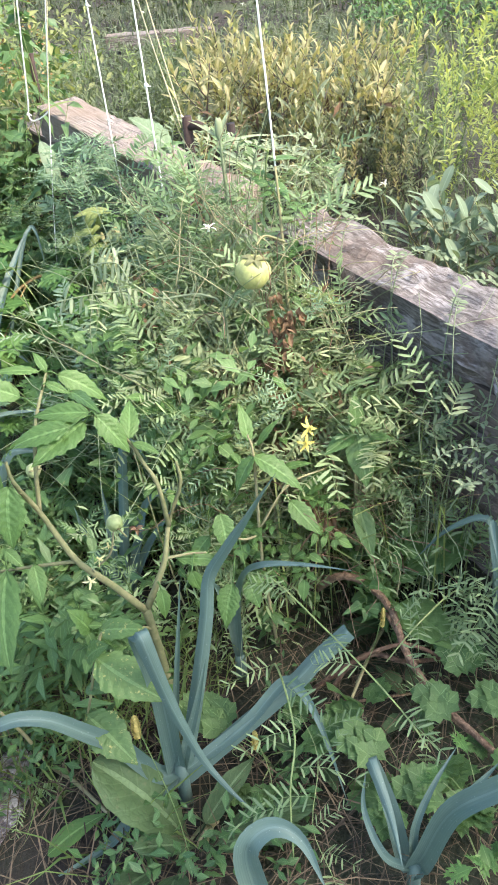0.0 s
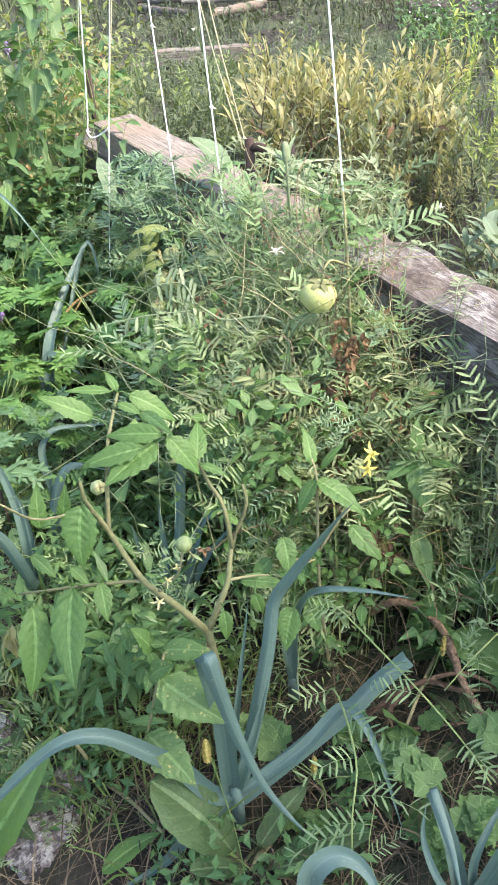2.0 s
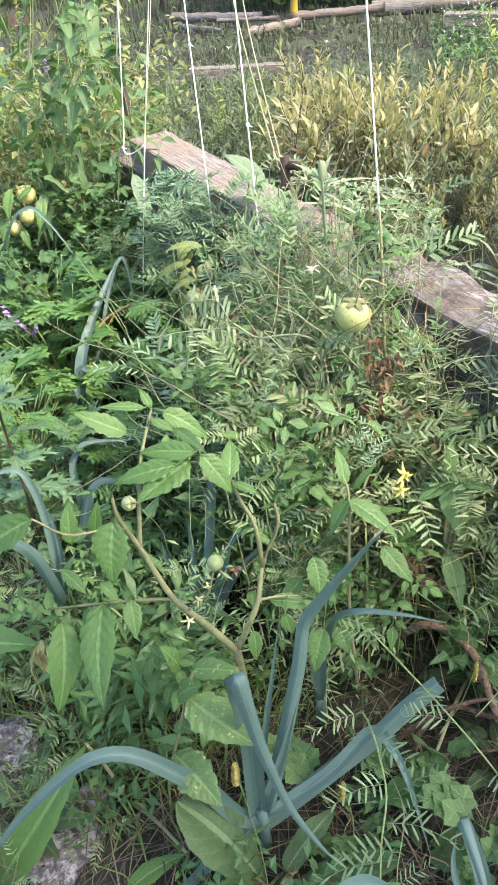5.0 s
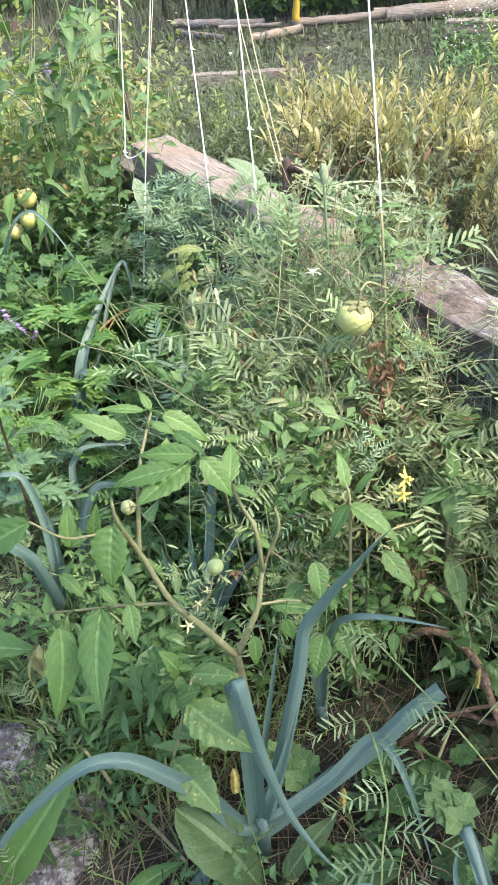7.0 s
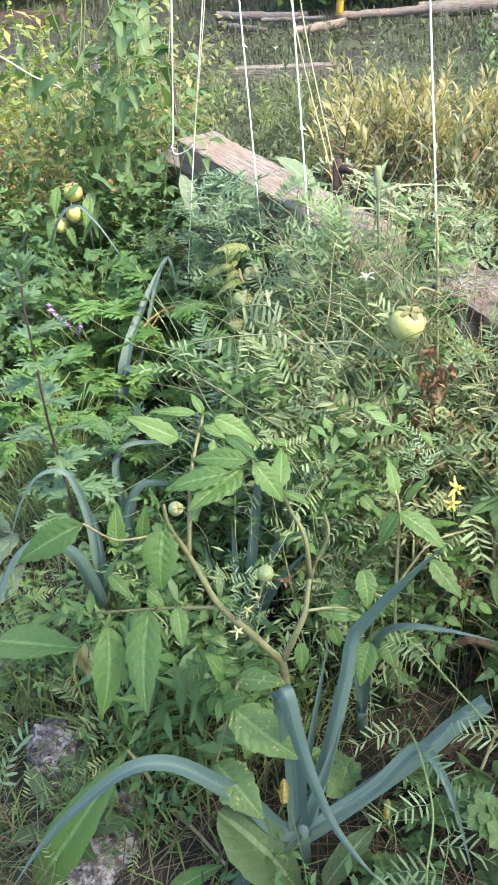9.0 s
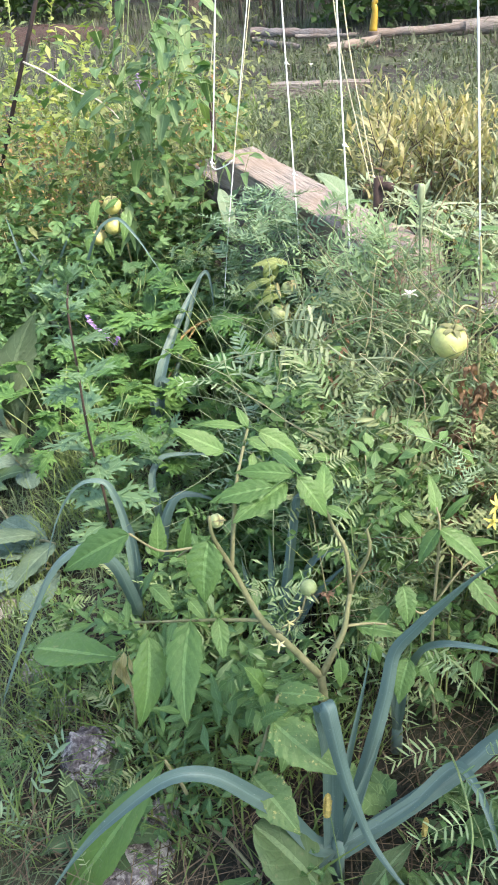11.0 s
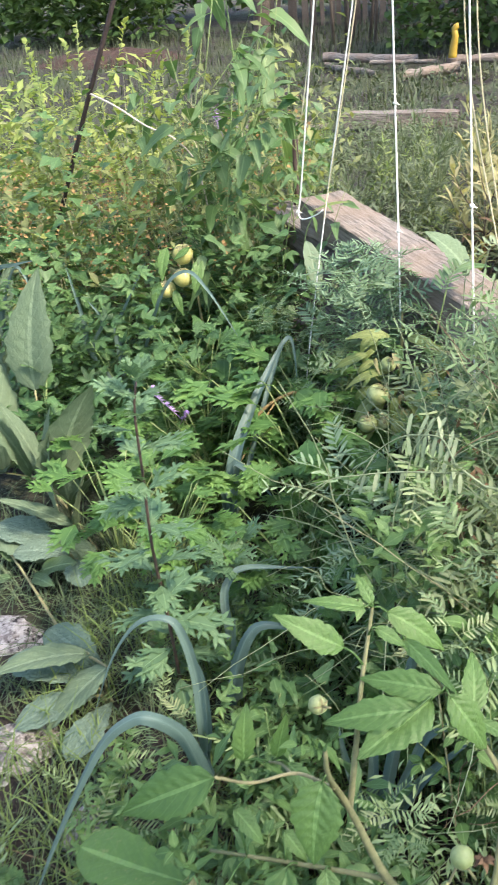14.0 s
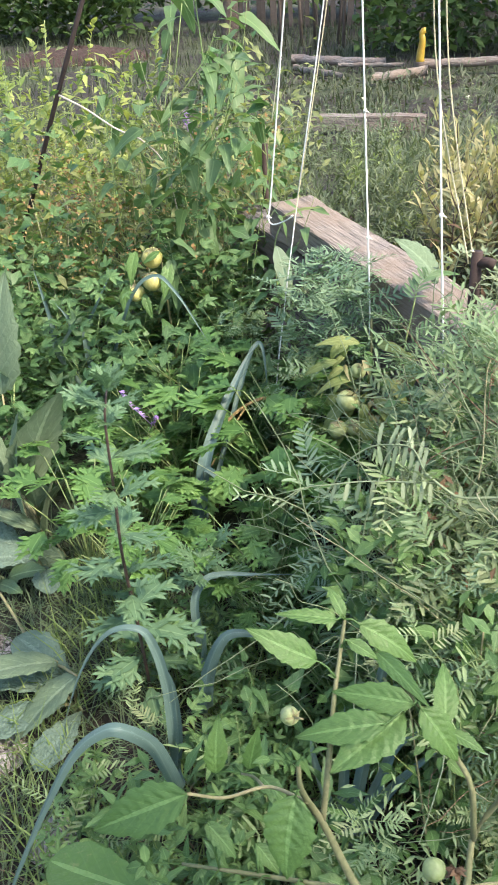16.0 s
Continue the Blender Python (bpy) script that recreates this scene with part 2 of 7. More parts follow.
DARK_WEED = leaf_material("deep_green", (0.04, 0.098, 0.036), (0.10, 0.19, 0.066), 0.45, 0.32, 0.25, 0.2, relief=0.5)
CELERY = leaf_material("bright_lobed_green", (0.06, 0.145, 0.042), (0.15, 0.27, 0.078), 0.42, 0.38, 0.25)
MUGWORT = leaf_material("mugwort_green", (0.068, 0.145, 0.075), (0.155, 0.25, 0.13), 0.6, 0.3, 0.25)
MUG_STEM = plain_material("mugwort_stem_brown", (0.03, 0.02, 0.017), (0.085, 0.055, 0.042), 30, 0.6)
DOCK = leaf_material("dull_broad_green", (0.034, 0.072, 0.028), (0.072, 0.118, 0.046), 0.55, 0.12, 0.6, 0.14, (0.085, 0.11, 0.05), relief=0.5, cells=0.3, spot_scale=60)
DUSTY = leaf_material("dusty_blue_green", (0.08, 0.135, 0.10), (0.15, 0.215, 0.16), 0.85, 0.15, 0.2, 0.08, relief=1.0, cells=0.8)
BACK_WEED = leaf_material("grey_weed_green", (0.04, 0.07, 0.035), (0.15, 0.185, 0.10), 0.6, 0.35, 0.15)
# Darker copy for the far beds; the shade over them is in these greens.
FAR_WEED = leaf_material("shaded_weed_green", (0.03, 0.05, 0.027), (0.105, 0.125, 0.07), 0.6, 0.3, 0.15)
BIND = leaf_material("bindweed_green", (0.045, 0.10, 0.04), (0.125, 0.205, 0.08), 0.5, 0.35, 0.25, 0.06, relief=0.5)
MIX_WEED = leaf_material("mixed_weed_green", (0.055, 0.10, 0.04), (0.30, 0.325, 0.135), 0.55, 0.4, 0.2)
SEED_BROWN = leaf_material("brown_seed", (0.15, 0.085, 0.035), (0.36, 0.24, 0.10), 0.8, 0.2, 0.0)
GREY_LEAF = leaf_material("grey_green_felt", (0.085, 0.135, 0.08), (0.155, 0.215, 0.13), 0.85, 0.2, 0.3, 0.12, relief=0.8, cells=0.4)
FEATHER = leaf_material("feathery_grey_green", (0.06, 0.095, 0.056), (0.20, 0.235, 0.145), 0.6, 0.35, 0.1)
GREY_SHRUB = leaf_material("pale_grey_green", (0.11, 0.145, 0.085), (0.265, 0.295, 0.175), 0.65, 0.35, 0.2)
SAGE = leaf_material("sage_grey_green", (0.09, 0.14, 0.09), (0.19, 0.25, 0.165), 0.75, 0.25, 0.25)
YELLOWED = leaf_material("yellowing_leaf", (0.15, 0.185, 0.095), (0.45, 0.40, 0.22), 0.65, 0.42, 0.2)
GOLD_WEED = leaf_material("yellow_green_weed", (0.14, 0.22, 0.06), (0.42, 0.45, 0.15), 0.6, 0.45, 0.1)
SUNNY = leaf_material("light_yellow_green", (0.11, 0.18, 0.06), (0.27, 0.32, 0.12), 0.55, 0.45, 0.2)
GRASS = leaf_material("grass_green", (0.06, 0.12, 0.03), (0.18, 0.25, 0.08), 0.55, 0.35, 0.1)
PATH_GRASS = leaf_material("grey_green_grass", (0.05, 0.095, 0.05), (0.155, 0.20, 0.11), 0.6, 0.3, 0.1)
STRAW = leaf_material("dry_straw", (0.02, 0.014, 0.01), (0.23, 0.18, 0.115), 0.8, 0.15, 0.0)
PALE_STALK = leaf_material("pale_stalk", (0.24, 0.24, 0.13), (0.42, 0.40, 0.245), 0.7, 0.2, 0.0)
BROWN_LEAF = leaf_material("withered_brown", (0.055, 0.034, 0.022), (0.23, 0.145, 0.08), 0.85, 0.2, 0.1, relief=0.9)
DRY_VINE = plain_material("dry_vine_brown", (0.10, 0.058, 0.034), (0.38, 0.255, 0.16), 60, 0.85, 1.0, 0.006)
YELLOW_STEM = plain_material("withered_yellow_stem", (0.12, 0.085, 0.035), (0.34, 0.26, 0.11), 60, 0.85, 1.0, 0.006)
SEED = leaf_material("seed_head_gold", (0.17, 0.16, 0.045), (0.44, 0.37, 0.13), 0.7, 0.25, 0.0)
DEAD_WOOD = plain_material("bleached_dead_wood", (0.24, 0.215, 0.18), (0.50, 0.46, 0.40), 30, 0.85, 0.5)
CORD = plain_material("white_cord", (0.55, 0.57, 0.52), (0.78, 0.79, 0.74), 300, 0.8, 0.6, 0.0006)
THIN_CORD = plain_material("straw_cord", (0.42, 0.38, 0.24), (0.6, 0.55, 0.38), 300, 0.8, 0.6, 0.0006)
SOIL = ground_material()
ROCK = stone_material("lichen_stone", (0.085, 0.075, 0.08), (0.24, 0.21, 0.22), (0.46, 0.45, 0.44), 0.56)
PALE_ROCK = stone_material("pale_stone", (0.16, 0.14, 0.135), (0.36, 0.325, 0.31), (0.50, 0.475, 0.455), 0.55)
RUST = plain_material("rusty_iron", (0.016, 0.012, 0.011), (0.045, 0.028, 0.023), 40, 0.8, 0.8, 0.002, metal=0.3)
TIMBER = wood_material("weathered_timber", (0.075, 0.066, 0.058), (0.24, 0.21, 0.18), (0.2, 0.15, 0.11))
WORN_TIMBER = wood_material("worn_dirty_timber", (0.065, 0.057, 0.052), (0.19, 0.175, 0.165), (0.085, 0.058, 0.042), (6, 30, 30), (0.32, 0.305, 0.30))
FAR_TIMBER = wood_material("far_grey_timber", (0.05, 0.045, 0.04), (0.20, 0.18, 0.16), (0.15, 0.11, 0.085))
OLD_TIMBER = wood_material("old_dark_timber", (0.045, 0.04, 0.038), (0.20, 0.185, 0.175), (0.15, 0.11, 0.085))
BARK = plain_material("tree_bark", (0.07, 0.055, 0.045), (0.22, 0.17, 0.13), 14, 0.95, 1.0, 0.03)
MULCH = plain_material("red_brown_mulch", (0.025, 0.014, 0.01), (0.085, 0.042, 0.03), 20, 0.95, 1.0, 0.03)
HEDGE = leaf_material("hedge_green", (0.03, 0.07, 0.02), (0.09, 0.15, 0.045), 0.5, 0.35, 0.1)
YELLOW_PAINT = plain_material("yellow_plastic", (0.26, 0.17, 0.015), (0.42, 0.29, 0.03), 8, 0.45, 0.1)
FENCE_WOOD = plain_material("grey_paling", (0.05, 0.04, 0.032), (0.15, 0.115, 0.09), 12, 0.85, 0.5)


# ---- mesh tools ----
RNG = random.Random(7)


def U(a, b):
    return RNG.uniform(a, b)


class Build:
    """Collects vertices, faces and leaf coordinates of one mesh."""

    def __init__(self):
        self.v, self.f, self.uv = [], [], []

    def add(self, m, verts, faces, uvs=None):
        k = len(self.v)
        self.v += [m @ Vector(p) for p in verts]
        self.f += [tuple(i + k for i in f) for f in faces]
        self.uv += uvs or [(0.2, 0.5)] * len(verts)

    def mesh(self, name, material, smooth=True):
        me = bpy.data.meshes.new(name)
        me.from_pydata([tuple(p) for p in self.v], [], self.f)
        me.materials.append(material)
        layer = me.uv_layers.new(name="UVMap")
        idx = np.empty(len(me.loops), dtype=np.int32)
        me.loops.foreach_get("vertex_index", idx)
        layer.data.foreach_set("uv", np.array(self.uv, dtype=np.float32)[idx].ravel())
        if smooth:
            me.polygons.foreach_set("use_smooth", [True] * len(me.polygons))
        return me


ID = Matrix.Identity(4)


def thing(name, label, category, group="", kind=""):
    return tagged(new(name), label, category, group, kind)


def part(name, data, material, parent, label="", m=None):
    """Links a Build (or a mesh already made) as one mesh object under a thing or part."""
    me = data if isinstance(data, bpy.types.Mesh) else data.mesh(name, material)
    ob = new(name, me)
    ob.parent = parent
    if m is not None:
        ob.matrix_basis = m
    return tagged(ob, label)


def solo(name, data, material, label, category, group="", kind="", m=None):
    me = data if isinstance(data, bpy.types.Mesh) else data.mesh(name, material)
    ob = new(name, me)
    if m is not None:
        ob.matrix_basis = m
    return tagged(ob, label, category, group, kind)


SHAPES = {
    "ovate": lambda v: math.sin(math.pi * v ** 0.68) ** 0.85 if 0 < v < 1 else 0.0,
    "leaflet": lambda v: math.sin(math.pi * v ** 0.74) ** 0.95 * (1 - 0.25 * v) * 1.12 if 0 < v < 1 else 0.0,
    "broad": lambda v: math.sin(math.pi * v ** 1.25) ** 0.6 * (0.55 + 0.5 * v) if 0 < v < 1 else 0.0,
    "lance": lambda v: math.sin(math.pi * v ** 0.85) ** 0.9 if 0 < v < 1 else 0.0,
    "oblong": lambda v: (1 - abs(2 * v - 1) ** 3.0) ** 0.7,
    "blunt": lambda v: 0.35 if v <= 0 else 0.5 if v >= 1 else 1.0,
    "heart": lambda v: max(0.0, min(1, v * 9) ** 0.6 * (1 - v) ** 0.75 * 1.15),
    "strap": lambda v: min(1, v * 6 + 0.5) * (1 - 0.12 * v),
    "grass": lambda v: min(1, v * 8 + 0.4) * (1 - v ** 2.2),
}


def blade(b, m, length, width, n=4, shape="ovate", droop=0.4, fold=0.25, wave=0.0, teeth=0.0, stalk=0.0, twist=0.0):
    """One leaf along local +y, its face up: a midrib and two halves that fold, droop, ripple and carry teeth."""
    prof = SHAPES[shape]
    y, z, vs, uvs, fs = stalk, 0.0, [], [], []
    ph = U(0, 6)
    for i in range(n + 1):
        v = i / n
        a = -droop * v
        w = width / 2 * prof(v)
        if teeth and 0 < i < n:
            w *= 1 + teeth * (1.6 * math.sin(i * 2.4 + ph) if n > 11 else (1 if i % 2 else -1))
        tw = twist * v
        for s in (-1, 0, 1):
            lift = fold * abs(s) * w + (wave * width * math.sin(v * 11 + ph + s) * abs(s))
            vs.append((s * w * math.cos(tw) - lift * math.sin(tw), y, z + lift * math.cos(tw) + s * w * math.sin(tw)))
            uvs.append((0.5 + s * 0.5, v))
        y += length / n * math.cos(a)
        z += length / n * math.sin(a)
        if i < n:
            k = i * 3
            fs += [(k, k + 1, k + 4, k + 3), (k + 1, k + 2, k + 5, k + 4)]
    b.add(m, vs, fs, uvs)


def quilted(b, m, length, width, n=20, cols=3, droop=0.5, fold=0.25, lobe=0.10, quilt=0.05, stalk=0.0, shape="leaflet"):
    """A crinkled leaf: the blade puckers between its side veins, and the margin is cut into shallow lobes."""
    y, z, vs, uvs, fs = stalk, 0.0, [], [], []
    ph, bend = U(0, 6), U(-0.15, 0.15)
    row = 2 * cols + 1
    for i in range(n + 1):
        v = i / n
        a = -droop * v
        w = width / 2 * SHAPES[shape](v)
        for c in range(-cols, cols + 1):
            s = c / cols
            cut = 1 + lobe * (math.sin(v * 34 + ph + (1.6 if s > 0 else 0)) + 0.5 * math.sin(v * 81 + ph * 2)) * abs(s) ** 2 * (1 - v * 0.5)
            pucker = quilt * width * math.sin((v * 9 + 0.5 * math.sin(v * 5 + ph) + (0.35 if s > 0 else 0) - abs(s) * 1.3) * 6.283) * (0.7 + 0.6 * math.sin(v * 13 + ph + s * 3) ** 2) * (1 - abs(s) * 0.5) * min(1, 6 * abs(s)) * (1 - v * 0.6)
            curl = fold * abs(s) * w - 0.35 * fold * w * s ** 4 * 1.6
            vs.append((s * w * cut + bend * length * v * v, y, z + curl + pucker))
            uvs.append((0.5 + s * 0.5, v))
        y += length / n * math.cos(a)
        z += length / n * math.sin(a)
        if i < n:
            k = i * row
            fs += [(k + j, k + j + 1, k + j + 1 + row, k + j + row) for j in range(2 * cols)]
    b.add(m, vs, fs, uvs)


def curve_points(ctrl, n):
    """Points along a smooth curve through the control points."""
    c = [Vector(p) for p in ctrl]
    c = [c[0] * 2 - c[1]] + c + [c[-1] * 2 - c[-2]]
    pts = []
    seg = len(c) - 3
    for i in range(n + 1):
        t = i / n * seg
        k = min(int(t), seg - 1)
        t -= k
        p0, p1, p2, p3 = c[k:k + 4]
        pts.append(0.5 * (2 * p1 + (p2 - p0) * t + (2 * p0 - 5 * p1 + 4 * p2 - p3) * t * t + (3 * p1 - p0 - 3 * p2 + p3) * t ** 3))
    return pts


def tube(b, pts, r0, r1, sides=5, m=ID):
    n = len(pts) - 1
    vs, fs = [], []
    for i, p in enumerate(pts):
        d = (pts[min(i + 1, n)] - pts[max(i - 1, 0)]).normalized()
        side = d.cross(Vector((0.31, 0.2, 0.93))).normalized()
        up = side.cross(d)
        r = r0 + (r1 - r0) * i / max(1, n)
        vs += [p + side * r * math.cos(2 * math.pi * k / sides) + up * r * math.sin(2 * math.pi * k / sides) for k in range(sides)]
    for i in range(n):
        for k in range(sides):
            a, c = i * sides + k, i * sides + (k + 1) % sides
            fs.append((a, c, c + sides, a + sides))
    fs += [tuple(range(sides))[::-1], tuple(n * sides + k for k in range(sides))]
    b.add(m, vs, fs)


def ribbon(b, pts, width, shape="grass", fold=0.3, face=None, twist=0.0, m=ID):
    """A strap leaf along a curve, folded along its keel."""
    n = len(pts) - 1
    prof = SHAPES[shape]
    vs, uvs, fs = [], [], []
    for i, p in enumerate(pts):
        v = i / n
        d = (pts[min(i + 1, n)] - pts[max(i - 1, 0)]).normalized()
        ref = face or Vector((0.05, -0.45, 0.9))
        side = d.cross(ref)
        side = side.normalized() if side.length > 1e-4 else Vector((1, 0, 0))
        if i and side.dot(last) < 0:
            side = -side
        last = side
        side = Matrix.Rotation(twist * v, 3, d) @ side
        up = side.cross(d)
        w = width / 2 * prof(v)
        for s in (-1, -0.5, 0, 0.5, 1):
            vs.append(p + side * s * w + up * fold * (abs(s) - 0.5) * w)
            uvs.append((0.5 + s * 0.5, v))
        if i < n:
            k = i * 5
            fs += [(k + j, k + j + 1, k + j + 6, k + j + 5) for j in range(4)]
    b.add(m, vs, fs, uvs)


def ball(b, m, r, squash=1.0, n=12, rings=8, ribs=0.0, nrib=5):
    vs, fs = [], []
    for i in range(rings + 1):
        a = math.pi * i / rings
        for k in range(n):
            c = 2 * math.pi * k / n
            q = r * (1 + ribs * math.cos(nrib * c) * math.sin(a)) * (1 - 0.10 * math.exp(-6 * a * a))
            vs.append((q * math.sin(a) * math.cos(c), q * math.sin(a) * math.sin(c), q * squash * math.cos(a) * (1 - 0.22 * math.exp(-7 * a * a))))
    for i in range(rings):
        for k in range(n):
            p, q = i * n + k, i * n + (k + 1) % n
            fs.append((p, p + n, q + n, q))
    b.add(m, vs, fs)


def face_to(p, direction, up=(0, 0, 1), roll=0.0):
    """A pose at p whose +y runs along the direction and whose +z leans to up."""
    y = Vector(direction).normalized()
    x = y.cross(Vector(up))
    x = x.normalized() if x.length > 1e-4 else Vector((1, 0, 0))
    z = x.cross(y)
    m = Matrix((x, y, z)).transposed().to_4x4()
    m.translation = Vector(p)
    return m @ Matrix.Rotation(roll, 4, "Y")


def spin(az, el, roll=0.0, p=(0, 0, 0)):
    """A pose at p whose +y points to the azimuth az (degrees) and rises by el."""
    a, e = radians(az), radians(el)
    return face_to(p, (math.sin(a) * math.cos(e), math.cos(a) * math.cos(e), math.sin(e)), (0, 0, 1), radians(roll))


def ground_height(x, y):
    """The bed is near level; behind the timber edging the soil lies higher, and the far garden is flat."""
    d = (x + 0.27) * 0.82 + (y - 2.79) * 0.57
    rise = 0.25 / (1 + math.exp(-d * 9))
    dip = 0.05 / (1 + math.exp((x + 1.2) * 6))
    swell = 0.03 * math.sin(x * 2.1 + 0.6) * math.cos(y * 1.7) + 0.014 * math.sin(x * 9 + y * 5)
    far = max(0.0, y - 6)
    return rise * math.exp(-far * 0.3) - dip + swell * math.exp(-far * 0.2)


# ---- plant pieces, each mesh made once and shared ----
def pinnate(b, m, length, pairs, leaflet, seed_droop, slim=0.205):
    """A vetch leaf: paired narrow leaflets on a thin rib that ends in a tendril."""
    pts = curve_points([(0, 0, 0), (U(-.004, .004), length * 0.5, length * 0.09), (U(-.01, .01), length, length * (0.02 - seed_droop))], 6)
    line = list(pts)
    if U(0, 1) < 0.7:
        for i in range(12):
            a = i * U(0.25, 0.6)
            line.append(line[-1] + Vector((math.sin(a) * 0.006, math.cos(a) * 0.006, U(-0.002, 0.003))))
    tube(b, [m @ p for p in line], 0.0011, 0.0004, 3)
    for i in range(pairs):
        t = 0.12 + 0.8 * i / (pairs - 1)
        k = t * 6
        p = pts[int(k)].lerp(pts[min(6, int(k) + 1)], k - int(k))
        for s in (-1, 1):
            if U(0, 1) < 0.10:
                continue
            az = s * (66 - 22 * t + U(-9, 9))
            le = leaflet * (1 - 0.35 * abs(t - 0.4)) * U(0.88, 1.1)
            blade(b, m @ spin(az, U(-10, 24), U(-25, 25), p), le, le * slim, 3, "blunt", U(0, 0.35), 0.22)


def vetch_leaf(*shape, material=VETCH):
    b = Build()
    pinnate(b, ID, *shape)
    return b.mesh("leaf", material)


VETCH_LEAVES = [vetch_leaf(U(0.10, 0.14), RNG.choice((7, 8, 9)), U(0.024, 0.031), U(0, 0.25)) for _ in range(5)] + [vetch_leaf(U(0.14, 0.18), RNG.choice((8, 9, 10)), U(0.031, 0.041), U(0, 0.3)) for _ in range(4)]
COOL_VETCH_LEAVES = [vetch_leaf(U(0.11, 0.17), RNG.choice((8, 9, 10)), U(0.024, 0.036), U(0, 0.3), material=VETCH_COOL) for _ in range(6)]
FADED_LEAVES = [vetch_leaf(U(0.12, 0.17), RNG.choice((8, 9)), U(0.03, 0.04), U(0, 0.3), material=VETCH_FADED) for _ in range(3)]
BIG_VETCH_LEAVES = [vetch_leaf(U(0.15, 0.18), 7, U(0.046, 0.056), U(0.05, 0.2), 0.15, material=VETCH) for _ in range(3)]


def flower_spike(n=14, length=0.04):
    b = Build()
    for i in range(n):
        t = i / n
        blade(b, spin(U(-60, 60) + (i % 2) * 30, U(-40, 10), U(-40, 40), (0, 0, t * length)), U(0.010, 0.014), 0.006, 3, "ovate", 0.8, 0.9)
    tube(b, [Vector((0, 0, -0.03)), Vector((0, 0, length))], 0.001, 0.0006, 3)
    return b.mesh("flower_spike", PETAL_PURPLE)


SPIKE = flower_spike()


def vetch_vine(length, leaves, rise, big=False, flower=False, straight=0.0, cool=False):
    """A scrambling vetch: an angular stem that climbs, leans over and carries pinnate leaves on alternate sides."""
    t = thing("vetch_vine", "slender green vetch vine with pinnate leaves, scrambling over the bed", "vine", "vetch vines")
    ctrl = [(0, 0, 0)]
    for i in range(1, 5):
        q = i / 4
        ctrl.append((U(-0.05, 0.05) * (1 - straight) * i, length * (1 - rise) * q ** 1.5, length * rise * (q * 1.25 - 0.3 * q ** 3) + U(-.02, .02)))
    pts = curve_points(ctrl, 16)
    b = Build()
    tube(b, pts, 0.0022, 0.0012, 4)
    part("stem", b, VETCH_STEM, t)
    pool = BIG_VETCH_LEAVES if big else COOL_VETCH_LEAVES if cool else VETCH_LEAVES
    for i in range(leaves):
        k = 15.5 - 13.5 * (i / leaves) ** (1.5 if rise > 0.5 else 1.0)
        p = pts[int(k)].lerp(pts[int(k) + 1], k - int(k))
        part("leaf", RNG.choice(FADED_LEAVES if not big and U(0, 1) < 0.15 else pool), None, t, m=spin(U(0, 360), U(-10, 50), U(-35, 35), p) @ Matrix.Scale(U(0.62, 1.08), 4))
    if flower:
        part("flower_spike", SPIKE, None, t, "purple vetch flowers", pose(*pts[12], 20, 10, 0))
    return t


def leaflet_cluster(length, n_pairs, size, shape="ovate", teeth=0.10, width=0.52, droop=0.5, material=None, name="leaf", small=True):
    """A compound leaf: paired leaflets with a larger end leaflet, and small ones between."""
    b = Build()
    pts = curve_points([(0, 0, 0), (0, length * 0.5, length * 0.06), (0, length, -length * 0.12 * droop * 2)], 6)
    tube(b, pts, 0.0024, 0.0012, 4)
    for i in range(n_pairs):
        t = 0.35 + 0.5 * i / max(1, n_pairs - 1) if n_pairs > 1 else 0.55
        k = t * 6
        p = pts[int(k)].lerp(pts[min(6, int(k) + 1)], k - int(k))
        for s in (-1, 1):
            le = size * U(0.62, 0.9)
            quilted(b, spin(s * U(50, 80), U(-12, 18), U(-20, 20), p), le, le * width, 14, 2, U(0.3, 0.9), 0.25, 0.07, 0.05, 0.008)
        if small and i < n_pairs - 1:
            q = pts[int(k) + 1]
            for s in (-1, 1):
                blade(b, spin(s * U(60, 90), 5, 0, q), size * 0.25, size * 0.14, 4, "ovate", 0.4, 0.2)
    quilted(b, face_to(pts[-1], pts[-1] - pts[-2], (0, 0, 1), U(-.2, .2)), size * 1.1, size * width * 1.1, 16, 2, U(0.4, 0.9), 0.25, 0.07, 0.05)
    return b.mesh(name, material)


TOM_LEAVES = [leaflet_cluster(U(0.11, 0.15), RNG.choice((2, 2, 3)), U(0.065, 0.085), "ovate", 0.10, 0.5, U(0.3, 0.7), TOMATO_LEAF) for _ in range(5)]


def single_leaf(length, width, material, shape="ovate", n=12, droop=0.6, fold=0.2, wave=0.06, teeth=0.0, stalk=0.0, name="leaf"):
    b = Build()
    if stalk:
        tube(b, [Vector((0, -0.002, -0.002)), Vector((0, stalk * 0.5, 0)), Vector((0, stalk + length * 0.04, 0.001))], 0.003, 0.002, 4)
    blade(b, ID, length, width, n, shape, droop, fold, wave, teeth, stalk)
    return b.mesh(name, material)


def ragged_leaf(length, width, material, stalk):
    """A large crinkled leaf with a wavy, nibbled margin on a short stalk."""
    b = Build()
    tube(b, [Vector((0, -0.002, -0.002)), Vector((0, stalk * 0.5, 0)), Vector((0, stalk + length * 0.3, 0.002))], 0.004, 0.002, 5)
    quilted(b, ID, length, width, 30, 4, U(0.3, 0.8), 0.3, 0.09, 0.05, stalk)
    return b.mesh("leaf", material)


